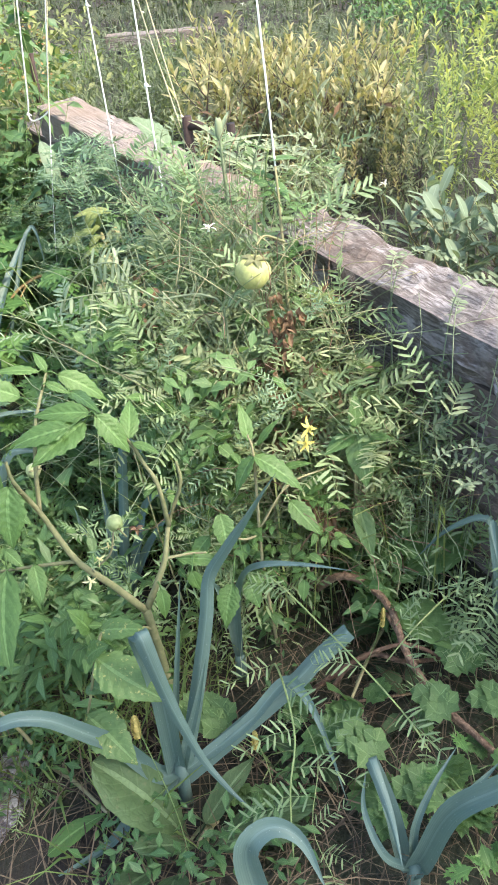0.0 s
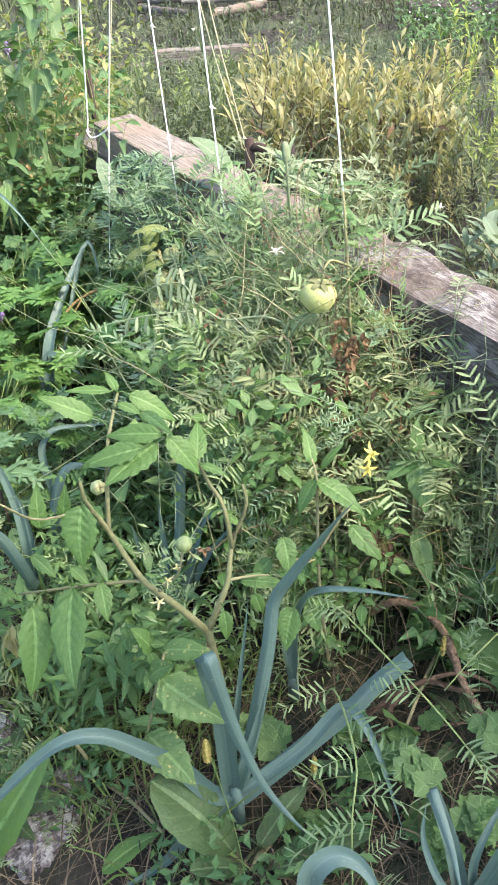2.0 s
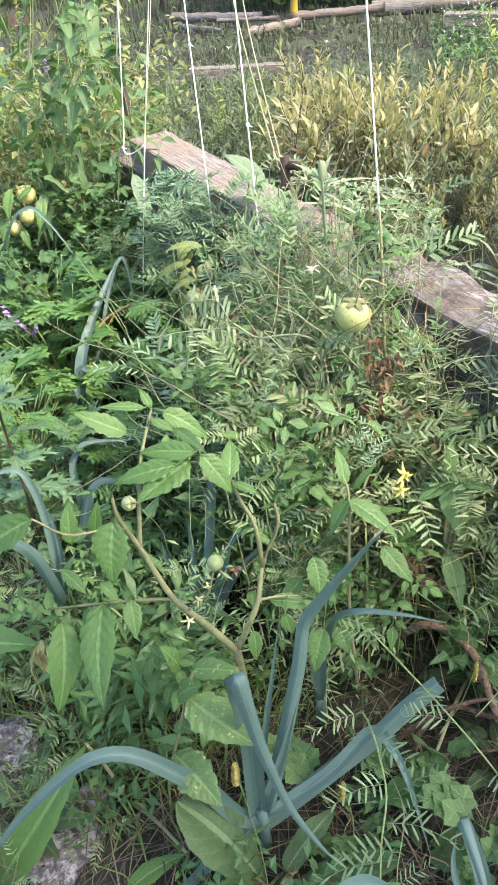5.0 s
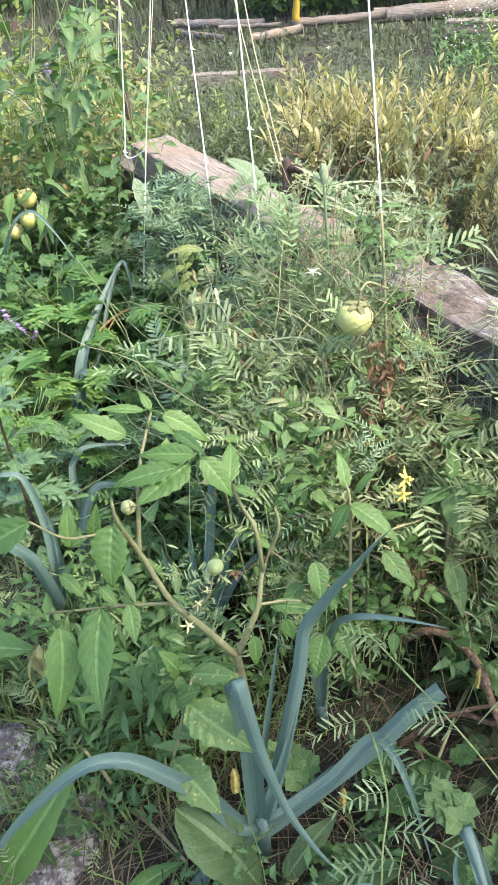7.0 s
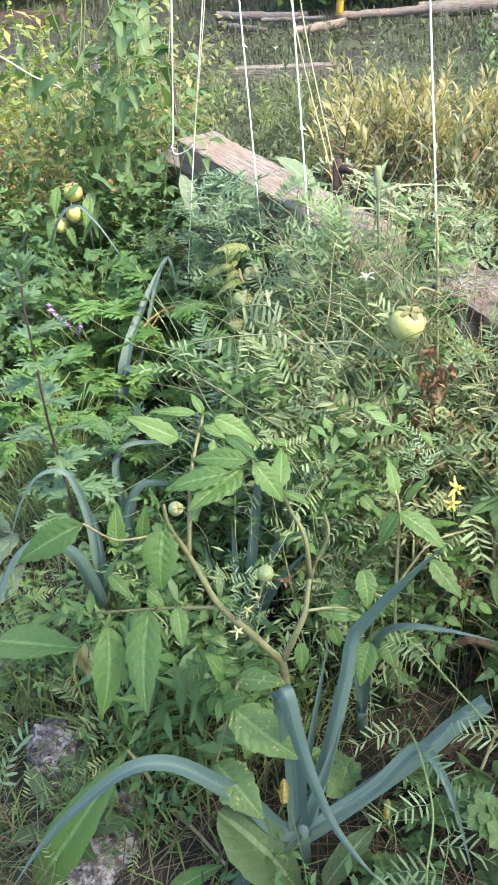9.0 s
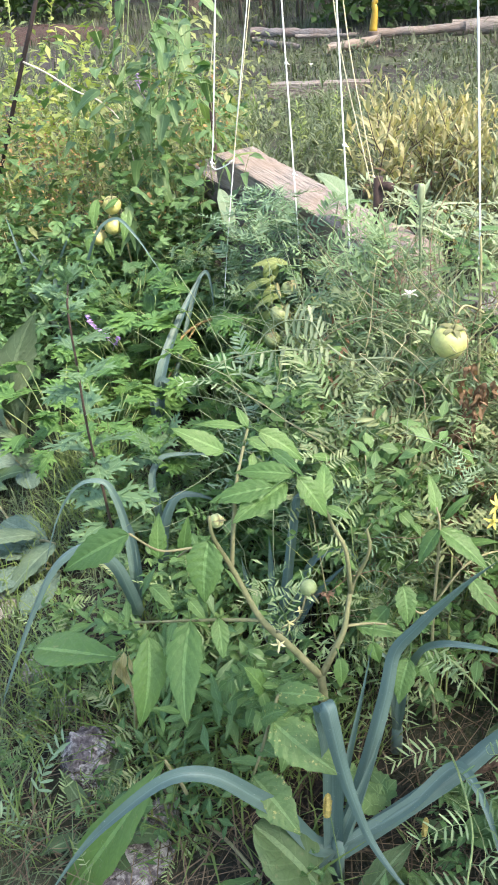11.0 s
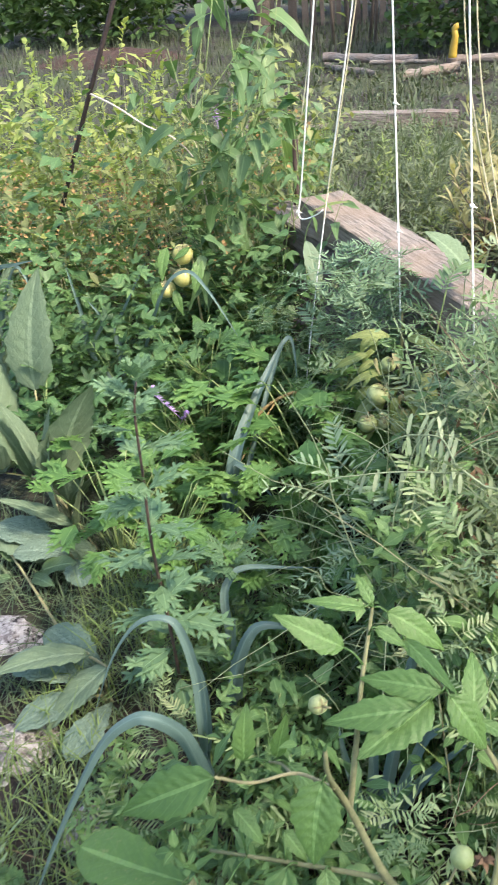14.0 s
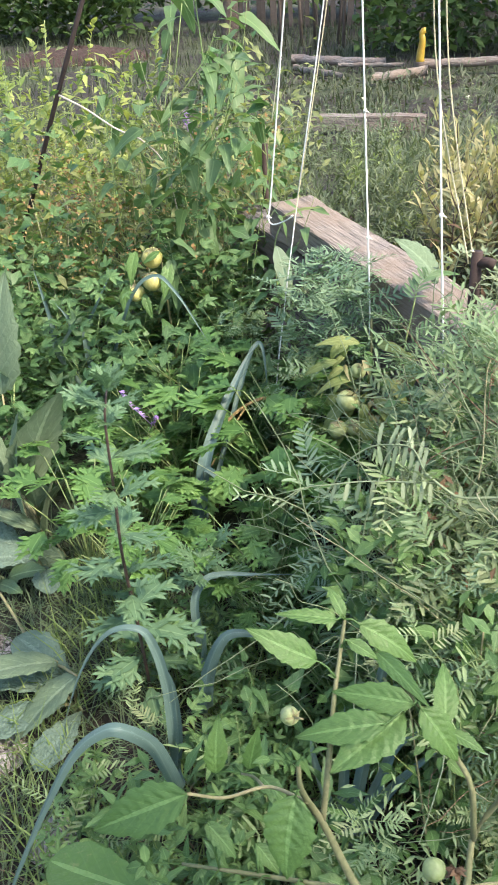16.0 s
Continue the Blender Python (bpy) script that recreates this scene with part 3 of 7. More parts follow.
WEED_LEAVES = [single_leaf(U(0.06, 0.09), U(0.03, 0.045), WEED, "ovate", 8, U(0.3, 0.9), 0.2, 0.05, 0.05, 0.015) for _ in range(4)]
DARK_LEAVES = [single_leaf(U(0.06, 0.10), U(0.032, 0.05), DARK_WEED, "heart", 8, U(0.3, 0.9), 0.2, 0.05, 0.0, 0.02) for _ in range(4)]
DOCK_LEAVES = [single_leaf(U(0.17, 0.24), U(0.075, 0.10), DOCK, "ovate", 16, U(0.4, 0.9), 0.18, 0.08, 0.03, 0.05) for _ in range(4)]
GREY_LEAVES = [ragged_leaf(U(0.22, 0.30), U(0.10, 0.13), GREY_LEAF, 0.05) for _ in range(4)]
ARROW_LEAVES = [single_leaf(U(0.13, 0.17), U(0.055, 0.075), BIND, "heart", 14, U(0.3, 0.8), 0.25, 0.05, 0.0, 0.03) for _ in range(4)]
SAGE_LEAVES = [single_leaf(U(0.08, 0.115), U(0.028, 0.04), SAGE, "oblong", 8, U(0.1, 0.6), 0.25, 0.03, 0.0, 0.015) for _ in range(4)]


def cut_leaf(length, lobes, width, material, blunt=False, wide=0.5):
    """A deeply cut leaf: a narrow midrib blade with toothed lobes on both sides."""
    b = Build()
    tube(b, [Vector((0, 0, 0)), Vector((0, length * 0.3, 0.004))], 0.0014, 0.001, 3)
    blade(b, pose(0, length * 0.12, 0.002), length * 0.9, width * 0.30, 7, "lance", 0.35, 0.15)
    for i in range(lobes):
        t = 0.32 + 0.5 * i / (lobes - 1)
        for s in (-1, 1):
            le = width * (0.62 - 0.28 * abs(t - 0.45)) * U(0.85, 1.1)
            mm = spin(s * (48 - 14 * t), U(-8, 10), U(-12, 12), (0, length * t, 0.003 - 0.02 * t * t))
            wd = le * (wide if blunt else 0.28)
            blade(b, mm, le, wd, 5, "ovate" if blunt else "lance", 0.4, 0.18, 0.03, 0.15 if blunt else 0.08)
            for q in (-1, 1):
                blade(b, mm @ spin(q * 40, 2, 0, (0, le * 0.42, 0.001)), le * 0.52, wd * 0.6, 3, "lance", 0.3, 0.15)
    return b.mesh("leaf", material)


MUG_LEAVES = [cut_leaf(U(0.10, 0.14), 4, U(0.10, 0.13), MUGWORT) for _ in range(4)]
MUG_BROAD = [cut_leaf(U(0.10, 0.125), 3, U(0.10, 0.125), MUGWORT, True, 0.27) for _ in range(4)]
CELERY_LEAVES = [cut_leaf(U(0.06, 0.085), 3, U(0.065, 0.09), CELERY, True, 0.36) for _ in range(4)]
ROUND_LEAVES = [cut_leaf(U(0.08, 0.10), 3, U(0.09, 0.11), WEED, True, 0.85) for _ in range(3)]
FERN_LEAVES = [cut_leaf(U(0.06, 0.09), 5, U(0.05, 0.065), DARK_WEED) for _ in range(3)]


def upright_plant(name, label, category, group, height, pool, count, stem_mat, leaf_el=(0, 50), lean=0.1, start=0.15, stem=0.003, taper=0.3, branches=0, scale=(0.75, 1.2), joined=False):
    """A stem with leaves spiralling round it, and side shoots where it has them."""
    t = thing(name, label, category, group)
    pts = curve_points([(0, 0, 0), (U(-lean, lean) * 0.4, U(-lean, lean) * 0.4, height * 0.5), (U(-lean, lean), U(-lean, lean), height)], 8)
    b = Build()
    tube(b, pts, stem, stem * 0.5, 5)
    stems = [pts]
    for i in range(branches):
        k = RNG.randrange(2, 7)
        az = U(0, 6.28)
        ln = height * U(0.25, 0.45)
        q = pts[k]
        sp = curve_points([q, q + Vector((math.cos(az) * ln * 0.4, math.sin(az) * ln * 0.4, ln * 0.45)), q + Vector((math.cos(az) * ln * 0.6, math.sin(az) * ln * 0.6, ln))], 5)
        if joined:
            tube(b, sp, stem * 0.6, stem * 0.35, 4)
        else:
            bb = Build()
            tube(bb, sp, stem * 0.6, stem * 0.35, 4)
            part("branch", bb, stem_mat, t)
        stems.append(sp)
    st = part("stem", b, stem_mat, t)
    if joined:
        tagged(st, kind="stuff")
    mass = Build()
    for i in range(count):
        sp = stems[i % len(stems)]
        n = len(sp) - 1
        q = (start if sp is pts else 0.3) + (1 - (start if sp is pts else 0.3)) * (i / count)
        k = min(n - 0.01, q * n)
        p = sp[int(k)].lerp(sp[int(k) + 1], k - int(k))
        sc = U(*scale) * (1 - taper * q)
        m = spin(i * 137.5 + U(-25, 25), U(*leaf_el) + 30 * q * (q > 0.85), U(-25, 25), p) @ Matrix.Scale(sc, 4)
        if joined:
            le, ratio = joined
            blade(mass, m, le * U(0.8, 1.2), le * ratio, 4, "lance" if ratio < 0.3 else "ovate", U(0.1, 0.7), 0.25)
        else:
            part("leaf", RNG.choice(pool), None, t, m=m)
    if joined:
        tagged(part("foliage", mass, pool, t), kind="stuff")
    return t


def rosette(name, label, category, group, pool, count, el=(20, 70), spread=0.02, scale=(0.7, 1.15)):
    """Leaves that rise from the ground in a ring."""
    t = thing(name, label, category, group)
    for i in range(count):
        az = i * 360 / count + U(-25, 25)
        a = radians(az)
        part("leaf", RNG.choice(pool), None, t, m=spin(az, U(*el), U(-20, 20), (math.sin(a) * spread, math.cos(a) * spread, 0.0)) @ Matrix.Scale(U(*scale), 4))
    return t


def stalked(name, label, category, group, pool, count, height, spread, stem_mat, el=(-15, 30), scale=(0.7, 1.2)):
    """A tuft of leaf stalks from one crown, each with its blade on top."""
    t = thing(name, label, category, group)
    for i in range(count):
        a = U(0, 6.28)
        r, h = spread * math.sqrt(U(0.03, 1)), height * U(0.45, 1)
        pts = curve_points([(0, 0, 0), (math.sin(a) * r * 0.4, math.cos(a) * r * 0.4, h * 0.6), (math.sin(a) * r, math.cos(a) * r, h)], 4)
        b = Build()
        tube(b, pts, 0.0022, 0.0014, 4)
        st = part("leaf_stalk", b, stem_mat, t)
        part("leaf_blade", RNG.choice(pool), None, st, m=spin(math.degrees(a) + U(-50, 50), U(*el), U(-25, 25), pts[-1]) @ Matrix.Scale(U(*scale), 4))
    return t


def leek(label, straps, group="leeks", shank=0.12, foot=(0, 0, 0)):
    """A leek: a pale shank of wrapped leaf bases, and broad blue-green straps that rise and bend over."""
    t = thing("leek", label, "leek", group)
    t.location = foot
    b = Build()
    tube(b, [Vector((0, 0, -0.02)), Vector((0, 0, shank * 0.5)), Vector((0, 0, shank))], 0.015, 0.013, 10)
    part("shank", b, LEEK, t)
    for ctrl, width, twist in straps:
        b = Build()
        c = [Vector(p) - Vector(foot) for p in ctrl]
        if c[0].length > 0.02:
            c = [Vector((c[0].x * 0.05, c[0].y * 0.05, shank * 0.8))] + c
        ribbon(b, curve_points(c, max(18, 4 * len(c))), width * 0.92, "strap" if 0.0455 < width < 0.052 else "grass", 0.75, None, twist + U(-0.25, 0.25))
        part("strap_leaf", b, LEEK, t)
    return t


def timber(name, label, length, width, height, material, rough=0.006, sag=0.0, category="timber", cracks=True):
    """A sawn timber along local x, top at z = height: worn edges, uneven faces, chipped ends."""
    b = Build()
    n, ring = 60, []
    prof = [(-1, -.92), (-.94, -1), (.94, -1), (1, -.92), (1, -.2), (1, .3), (1, .91), (.94, 1), (.4, 1), (0, 1), (-.4, 1), (-.94, 1), (-1, .91), (-1, .3), (-1, -.3)]
    vs, fs = [], []
    sd = U(0, 50)
    for i in range(n + 1):
        x = (i / n - 0.5) * length
        for py, pz in prof:
            o = noise.noise(Vector((x * 5 + sd, py * 2, pz * 2))) * rough * 2 + noise.noise(Vector((x * 1.3 + sd, py * 6, pz * 6))) * rough + noise.noise(Vector((x * 16 + sd, py * 5, pz * 5))) * rough
            endx = x + (noise.noise(Vector((sd, py * 3, pz * 3))) * 0.03 if i in (0, n) else 0)
            vs.append((endx, py * (width / 2 + o), height / 2 + pz * (height / 2 + o) - sag * (1 - (2 * i / n - 1) ** 2)))
    k = len(prof)
    for i in range(n):
        for j in range(k):
            a, c = i * k + j, i * k + (j + 1) % k
            fs.append((a, a + k, c + k, c))
    fs += [tuple(range(k)), tuple(n * k + j for j in range(k))[::-1]]
    b.add(ID, vs, fs)
    return solo(name, b.mesh(name, material, False), None, label, category, "weathered timbers")


def stone(label, size, material, group="border stones"):
    b = Build()
    sd = U(0, 99)
    n, rings = 44, 30
    vs, fs = [], []
    for i in range(rings + 1):
        a = math.pi * i / rings
        for k in range(n):
            c = 2 * math.pi * k / n
            d = Vector((math.sin(a) * math.cos(c), math.sin(a) * math.sin(c), math.cos(a)))
            d2 = Vector([math.copysign(abs(q) ** 0.7, q) for q in d])
            r = 1 + 0.28 * noise.noise(d * 1.3 + Vector((sd, 0, 0))) + 0.16 * noise.noise(d * 3.4 + Vector((sd, 0, 0))) + 0.10 * noise.noise(d * 8 + Vector((sd, 0, 0))) + 0.05 * noise.noise(d * 19 + Vector((sd, 0, 0)))
            vs.append((d2.x * r * size[0], d2.y * r * size[1], d2.z * r * size[2]))
    for i in range(rings):
        for k in range(n):
            p, q = i * n + k, i * n + (k + 1) % n
            fs.append((p, p + n, q + n, q))
    b.add(ID, vs, fs)
    return solo("stone", b, material, label, "stone", group)


def blades_field(name, label, category, count, place, height, width, material, parent=None, lean=0.5, n=3):
    """Many grass blades in one mesh: nobody could count them."""
    b = Build()
    for _ in range(count):
        x, y = place()
        h = height * U(0.5, 1.3)
        a, le = U(0, 6.28), U(0.1, lean)
        z = ground_height(x, y) - 0.01
        p = [Vector((x, y, z)), Vector((x + math.cos(a) * h * le * 0.4, y + math.sin(a) * h * le * 0.4, z + h * 0.6)), Vector((x + math.cos(a) * h * le, y + math.sin(a) * h * le, z + h * U(0.55, 1.0)))]
        d = Vector((math.sin(a), -math.cos(a), 0)) * width * U(0.6, 1.3) / 2
        b.add(ID, [p[0] - d, p[0] + d, p[1] - d, p[1] + d, p[2]], [(0, 1, 3, 2), (2, 3, 4)], [(0, 0), (1, 0), (0, .5), (1, .5), (.5, 1)])
    return solo(name, b, material, label, category, kind="stuff")


def leaf_mass(name, label, category, count, place, size, material, ratio=0.5, el=(-30, 60), lobes=1):
    """A dense mass of small leaves that cannot be told apart."""
    b = Build()
    for _ in range(count):
        p = place()
        le = size * U(0.6, 1.3)
        m = spin(U(0, 360), U(*el), U(-40, 40), p)
        for k in range(lobes):
            a = (k - (lobes - 1) / 2) * 48
            blade(b, m @ spin(a, 3, 0), le * (1 - 0.004 * abs(a)), le * ratio, 2 if lobes == 1 else 3, "ovate" if ratio > 0.3 else "lance", U(0.2, 0.8), 0.25)
    return solo(name, b, material, label, category, kind="stuff")


# ---- ground ----
def make_ground():
    xs = [-60, -30, -15, -9, -6, -4.5] + [-3.5 + 0.09 * i for i in range(66)] + [2.8, 3.6, 5, 8, 14, 30, 60]
    ys = [-40, -15, -6, -2, -0.5] + [0.0 + 0.09 * i for i in range(62)] + [5.8, 6.3, 7, 8, 9, 10.5, 12, 14, 17, 22, 30, 45, 80, 140]
    b = Build()
    vs = [(x, y, ground_height(x, y) + 0.02 * noise.noise(Vector((x * 9, y * 9, 0))) * (abs(x) < 4)) for y in ys for x in xs]
    n = len(xs)
    b.add(ID, vs, [(j * n + i, j * n + i + 1, j * n + n + i + 1, j * n + n + i) for j in range(len(ys) - 1) for i in range(n - 1)])
    return solo("ground", b, SOIL, "dark crumbly garden soil under the plants", "ground", kind="structure")


make_ground()

# ---- timber edging ----
RUN = Vector((0.57, -0.82, 0)).normalized()
ACROSS = Vector((0.82, 0.57, 0)).normalized()
RZ = math.degrees(math.atan2(RUN.y, RUN.x))


def lay(tm, start, shift, top, tilt=0.0, turn=0.0):
    """Lays a timber with its near top edge starting at the plan point, its top at the height given."""
    length = max(abs(v.co.x) for v in tm.data.vertices) * 2
    h = max(v.co.z for v in tm.data.vertices)
    c = Vector((*start, 0)) + RUN * length / 2 + ACROSS * shift
    tm.matrix_basis = pose(c.x, c.y, top - h, 0, tilt, RZ + turn)


lay(timber("timber_beam", "weathered grey timber beam lying on the bed edging", 1.44, 0.19, 0.125, TIMBER, 0.0045), (-0.98, 3.81), 0.10, 0.80, 1.2)
lay(timber("timber_beam", "cracked grey-brown timber beam with a splintered end", 1.75, 0.20, 0.125, WORN_TIMBER, 0.014), (0.04, 2.35), 0.10, 0.80, 1.0)
for row in range(1, 6):
    top = 0.795 - 0.135 * row
    off = 0.25 if row % 2 else 0.0
    for k in range(2):
        lay(timber("timber_beam", "dark old timber beam stacked under the bed edging", 1.5, 0.18, 0.13, OLD_TIMBER, 0.008), (-1.05 + off * 0.57 + k * 0.88, 3.9 - off * 0.82 - k * 1.266), 0.115, top)
lay(timber("timber_beam", "grey timber beam end among the weeds", 0.7, 0.16, 0.12, OLD_TIMBER, 0.006), (-1.25, 4.22), 0.1, 0.66)

# ---- posts, rail and cords ----
def iron_post(label, foot, top, r, hook=False):
    t = thing("iron_post", label, "post", "iron posts")
    t.location = foot
    v = Vector(top) - Vector(foot)
    b = Build()
    tube(b, [Vector((0, 0, -0.05)), v * 0.5, v], r, r, 10)
    part("pipe", b, RUST, t)
    if hook:
        b = Build()
        tube(b, [v + Vector((0, 0, -0.03)), v + Vector((0.03, -0.01, -0.025)), v + Vector((0.045, -0.015, -0.03))], 0.014, 0.014, 10)
        part("collar", b, RUST, t, "short rusty side pipe")
    return t


iron_post("rusty iron pipe post with a short side pipe", (-0.185, 2.665, 0.02), (-0.195, 2.66, 1.03), 0.015, True)
iron_post("short rusty iron pipe post beside the timber beam", (-1.08, 4.27, 0.15), (-1.07, 4.25, 0.93), 0.013)
iron_post("dark rusty iron post behind the gap between the beams", (-0.05, 2.86, 0.2), (-0.075, 2.84, 0.95), 0.014)
iron_post("leaning rusty iron rod that holds the cord rail", (-2.56, 4.35, -0.02), (-1.60, 4.42, 2.12), 0.011)
iron_post("rusty iron rod that holds the cord rail", (1.15, 1.0, 0.1), (0.92, 0.98, 2.12), 0.012)
b = Build()
tube(b, curve_points([(-1.64, 4.42, 2.1), (-0.32, 2.6, 2.085), (0.93, 0.97, 2.1)], 20), 0.006, 0.006, 6)
solo("cord_rail", b, RUST, "thin rusty rod carrying the hanging cords", "rail")


def cord(ctrl, r, material, label, knots=()):
    t = thing("cord", label, "cord", "hanging cords")
    b = Build()
    pts = curve_points(ctrl, 24)
    tube(b, pts, r, r, 5)
    part("strand", b, material, t)
    for k in knots:
        b = Build()
        ball(b, Matrix.Translation(pts[k]), r * 2.6, 0.9, 7, 5)
        tube(b, [pts[k], pts[k] + Vector((r * 5, 0, -r * 2))], r * 0.7, r * 0.5, 4)
        part("knot", b, material, t)
    return t


def up(a, c, z):
    a, c = Vector(a), Vector(c)
    return tuple(a + (c - a) * ((z - a.z) / (c.z - a.z)))


S1A, S1B = (-0.83, 3.38, 1.40), (-0.875, 3.38, 0.95)
cord([up(S1B, S1A, 2.09), S1A, S1B, (-0.885, 3.375, 0.885), (-0.865, 3.36, 0.862), (-0.815, 3.34, 0.885), (-0.79, 3.33, 0.905)], 0.0026, CORD, "white cord hanging in a loose loop", (12,))
cord([up(S1B, S1A, 2.09), (-0.82, 3.38, 1.5), (-0.865, 3.385, 1.2)], 0.002, THIN_CORD, "loose straw-coloured cord end", ())
cord([up((-0.814, 3.106, 0.415), (-0.709, 3.353, 1.415), 2.09), (-0.709, 3.353, 1.415), (-0.77, 3.24, 0.9), (-0.814, 3.106, 0.415), (-0.82, 3.08, 0.2)], 0.0022, CORD, "thin white cord tied down to a plant")
cord([up((-0.814, 3.106, 0.415), (-0.700, 3.35, 1.415), 2.09), (-0.700, 3.35, 1.415), (-0.772, 3.235, 0.9)], 0.0018, THIN_CORD, "second strand beside the white cord")
cord([up((-0.488, 2.956, 0.714), (-0.543, 3.124, 1.434), 2.09), (-0.543, 3.124, 1.434), (-0.515, 3.04, 1.07), (-0.488, 2.956, 0.714), (-0.48, 2.93, 0.6)], 0.0026, CORD, "white cord with knots, tied to a tomato stem", (8, 14))
cord([up((-0.248, 2.376, 0.714), (-0.321, 2.697, 1.474), 2.09), (-0.321, 2.697, 1.474), (-0.285, 2.54, 1.09), (-0.248, 2.376, 0.714), (-0.22, 2.25, 0.4)], 0.0026, CORD, "taut white cord with small knots", (11,))
cord([up((0.077, 2.039, 1.119), (0.048, 2.199, 1.515), 2.09), (0.048, 2.199, 1.515), (0.077, 2.039, 1.119), (0.083, 1.99, 1.0)], 0.0026, CORD, "taut white cord tied to a tomato stem", (22,))
cord([(-0.36, 2.72, 2.09), (-0.335, 2.74, 1.5), (-0.215, 2.65, 1.0)], 0.0019, THIN_CORD, "thin straw-coloured cord tied to the iron post")
cord([(-0.34, 2.70, 2.09), (-0.305, 2.72, 1.5), (-0.2, 2.65, 0.99)], 0.0019, THIN_CORD, "thin straw-coloured cord tied to the iron post", (23,))

# ---- leeks ----
LEEK_MIDDLE = [
    ([(-0.179, 1.02, 0.107), (-0.178, 1.005, 0.396), (-0.190, 0.992, 0.545), (-0.190, 0.98, 0.588), (-0.181, 0.966, 0.594), (-0.170, 0.958, 0.545), (-0.155, 0.955, 0.46), (-0.132, 0.947, 0.37), (-0.096, 0.93, 0.278), (-0.043, 0.9, 0.217), (0.0, 0.88, 0.183)], 0.044, 0.3),
    ([(-0.165, 1.03, 0.112), (-0.119, 1.06, 0.319), (-0.085, 1.10, 0.49), (-0.071, 1.12, 0.588), (-0.035, 1.11, 0.665), (0.006, 1.09, 0.747), (0.045, 1.04, 0.85), (0.078, 0.985, 0.94)], 0.034, 0.2),
    ([(-0.149, 1.02, 0.206), (-0.119, 1.04, 0.309), (-0.085, 1.06, 0.448)], 0.026, 0.2),
    ([(-0.184, 1.02, 0.117), (-0.151, 1.03, 0.375), (-0.11, 1.05, 0.672)], 0.024, 0),
]
LEEK_MIDDLE_MORE = [
    ([(-0.174, 1.03, 0.081), (-0.055, 1.08, 0.161), (0.08, 1.16, 0.229), (0.13, 1.19, 0.267), (0.2, 1.22, 0.319)], 0.046, 0.1),
    ([(-0.03, 1.09, 0.18), (0.056, 1.14, 0.254), (0.098, 1.1, 0.259), (0.137, 1.05, 0.195), (0.183, 0.97, 0.058)], 0.03, 0.2),
    ([(-0.218, 1.0, 0.142), (-0.278, 0.99, 0.248), (-0.325, 0.97, 0.319), (-0.401, 0.95, 0.397), (-0.48, 0.92, 0.411), (-0.584, 0.88, 0.33), (-0.661, 0.85, 0.241), (-0.728, 0.81, 0.144)], 0.043, 0.1),
    ([(-0.251, 0.95, 0.1), (-0.325, 0.9, 0.038), (-0.446, 0.85, -0.005)], 0.035, 0.2),
]
LEEK_RIGHT = [
    ([(0.281, 0.84, 0.087), (0.256, 0.88, 0.197), (0.221, 0.92, 0.294), (0.251, 0.84, 0.243), (0.27, 0.76, 0.182)], 0.04, 0.2),
    ([(0.306, 0.82, 0.102), (0.368, 0.85, 0.224), (0.463, 0.9, 0.315)], 0.045, 0.3),
    ([(0.311, 0.8, 0.158), (0.352, 0.79, 0.321), (0.434, 0.78, 0.415)], 0.05, 0.1),
    ([(0.24, 0.81, 0.15), (0.205, 0.86, 0.22), (0.211, 0.9, 0.287)], 0.02, 0.2),
    ([(0.301, 0.85, 0.169), (0.338, 0.9, 0.229), (0.397, 0.97, 0.265)], 0.02, 0.1),
]
LEEK_FRONT = [
    ([(0.005, 0.7, 0.22), (-0.003, 0.7, 0.365), (0.04, 0.72, 0.401), (0.09, 0.71, 0.376), (0.129, 0.66, 0.308)], 0.055, 0.1),
]
LEEK_BEHIND = [
    ([(-0.384, 1.62, 0.08), (-0.362, 1.65, 0.265), (-0.343, 1.68, 0.434), (-0.329, 1.68, 0.525), (-0.298, 1.66, 0.53), (-0.268, 1.64, 0.49)], 0.032, 0.1),
    ([(-0.40, 1.62, 0.08), (-0.403, 1.66, 0.266), (-0.408, 1.68, 0.40)], 0.034, 0.1),
    ([(-0.365, 1.62, 0.08), (-0.289, 1.64, 0.232), (-0.189, 1.66, 0.36)], 0.036, 0.1),
    ([(-0.41, 1.62, 0.08), (-0.459, 1.63, 0.251), (-0.474, 1.63, 0.36)], 0.03, 0.1),
    ([(-0.37, 1.62, 0.08), (-0.328, 1.64, 0.225), (-0.288, 1.65, 0.349), (-0.198, 1.62, 0.41), (-0.153, 1.58, 0.364)], 0.03, 0.1),
]
LEEK_FLAT = [
    ([(-0.05, 1.32, 0.28), (-0.02, 1.26, 0.45), (0.025, 1.22, 0.522), (0.11, 1.20, 0.538), (0.208, 1.18, 0.536)], 0.024, 0.1),
    ([(-0.07, 1.36, 0.2), (-0.09, 1.33, 0.35), (-0.12, 1.28, 0.42)], 0.026, 0.1),
]
LEEK_EDGE = [
    ([(0.563, 1.4, 0.18), (0.535, 1.42, 0.432), (0.451, 1.45, 0.401), (0.375, 1.48, 0.279)], 0.026, 0.1),
    ([(0.559, 1.38, 0.258), (0.523, 1.4, 0.466), (0.529, 1.3, 0.408)], 0.03, 0.1),
]
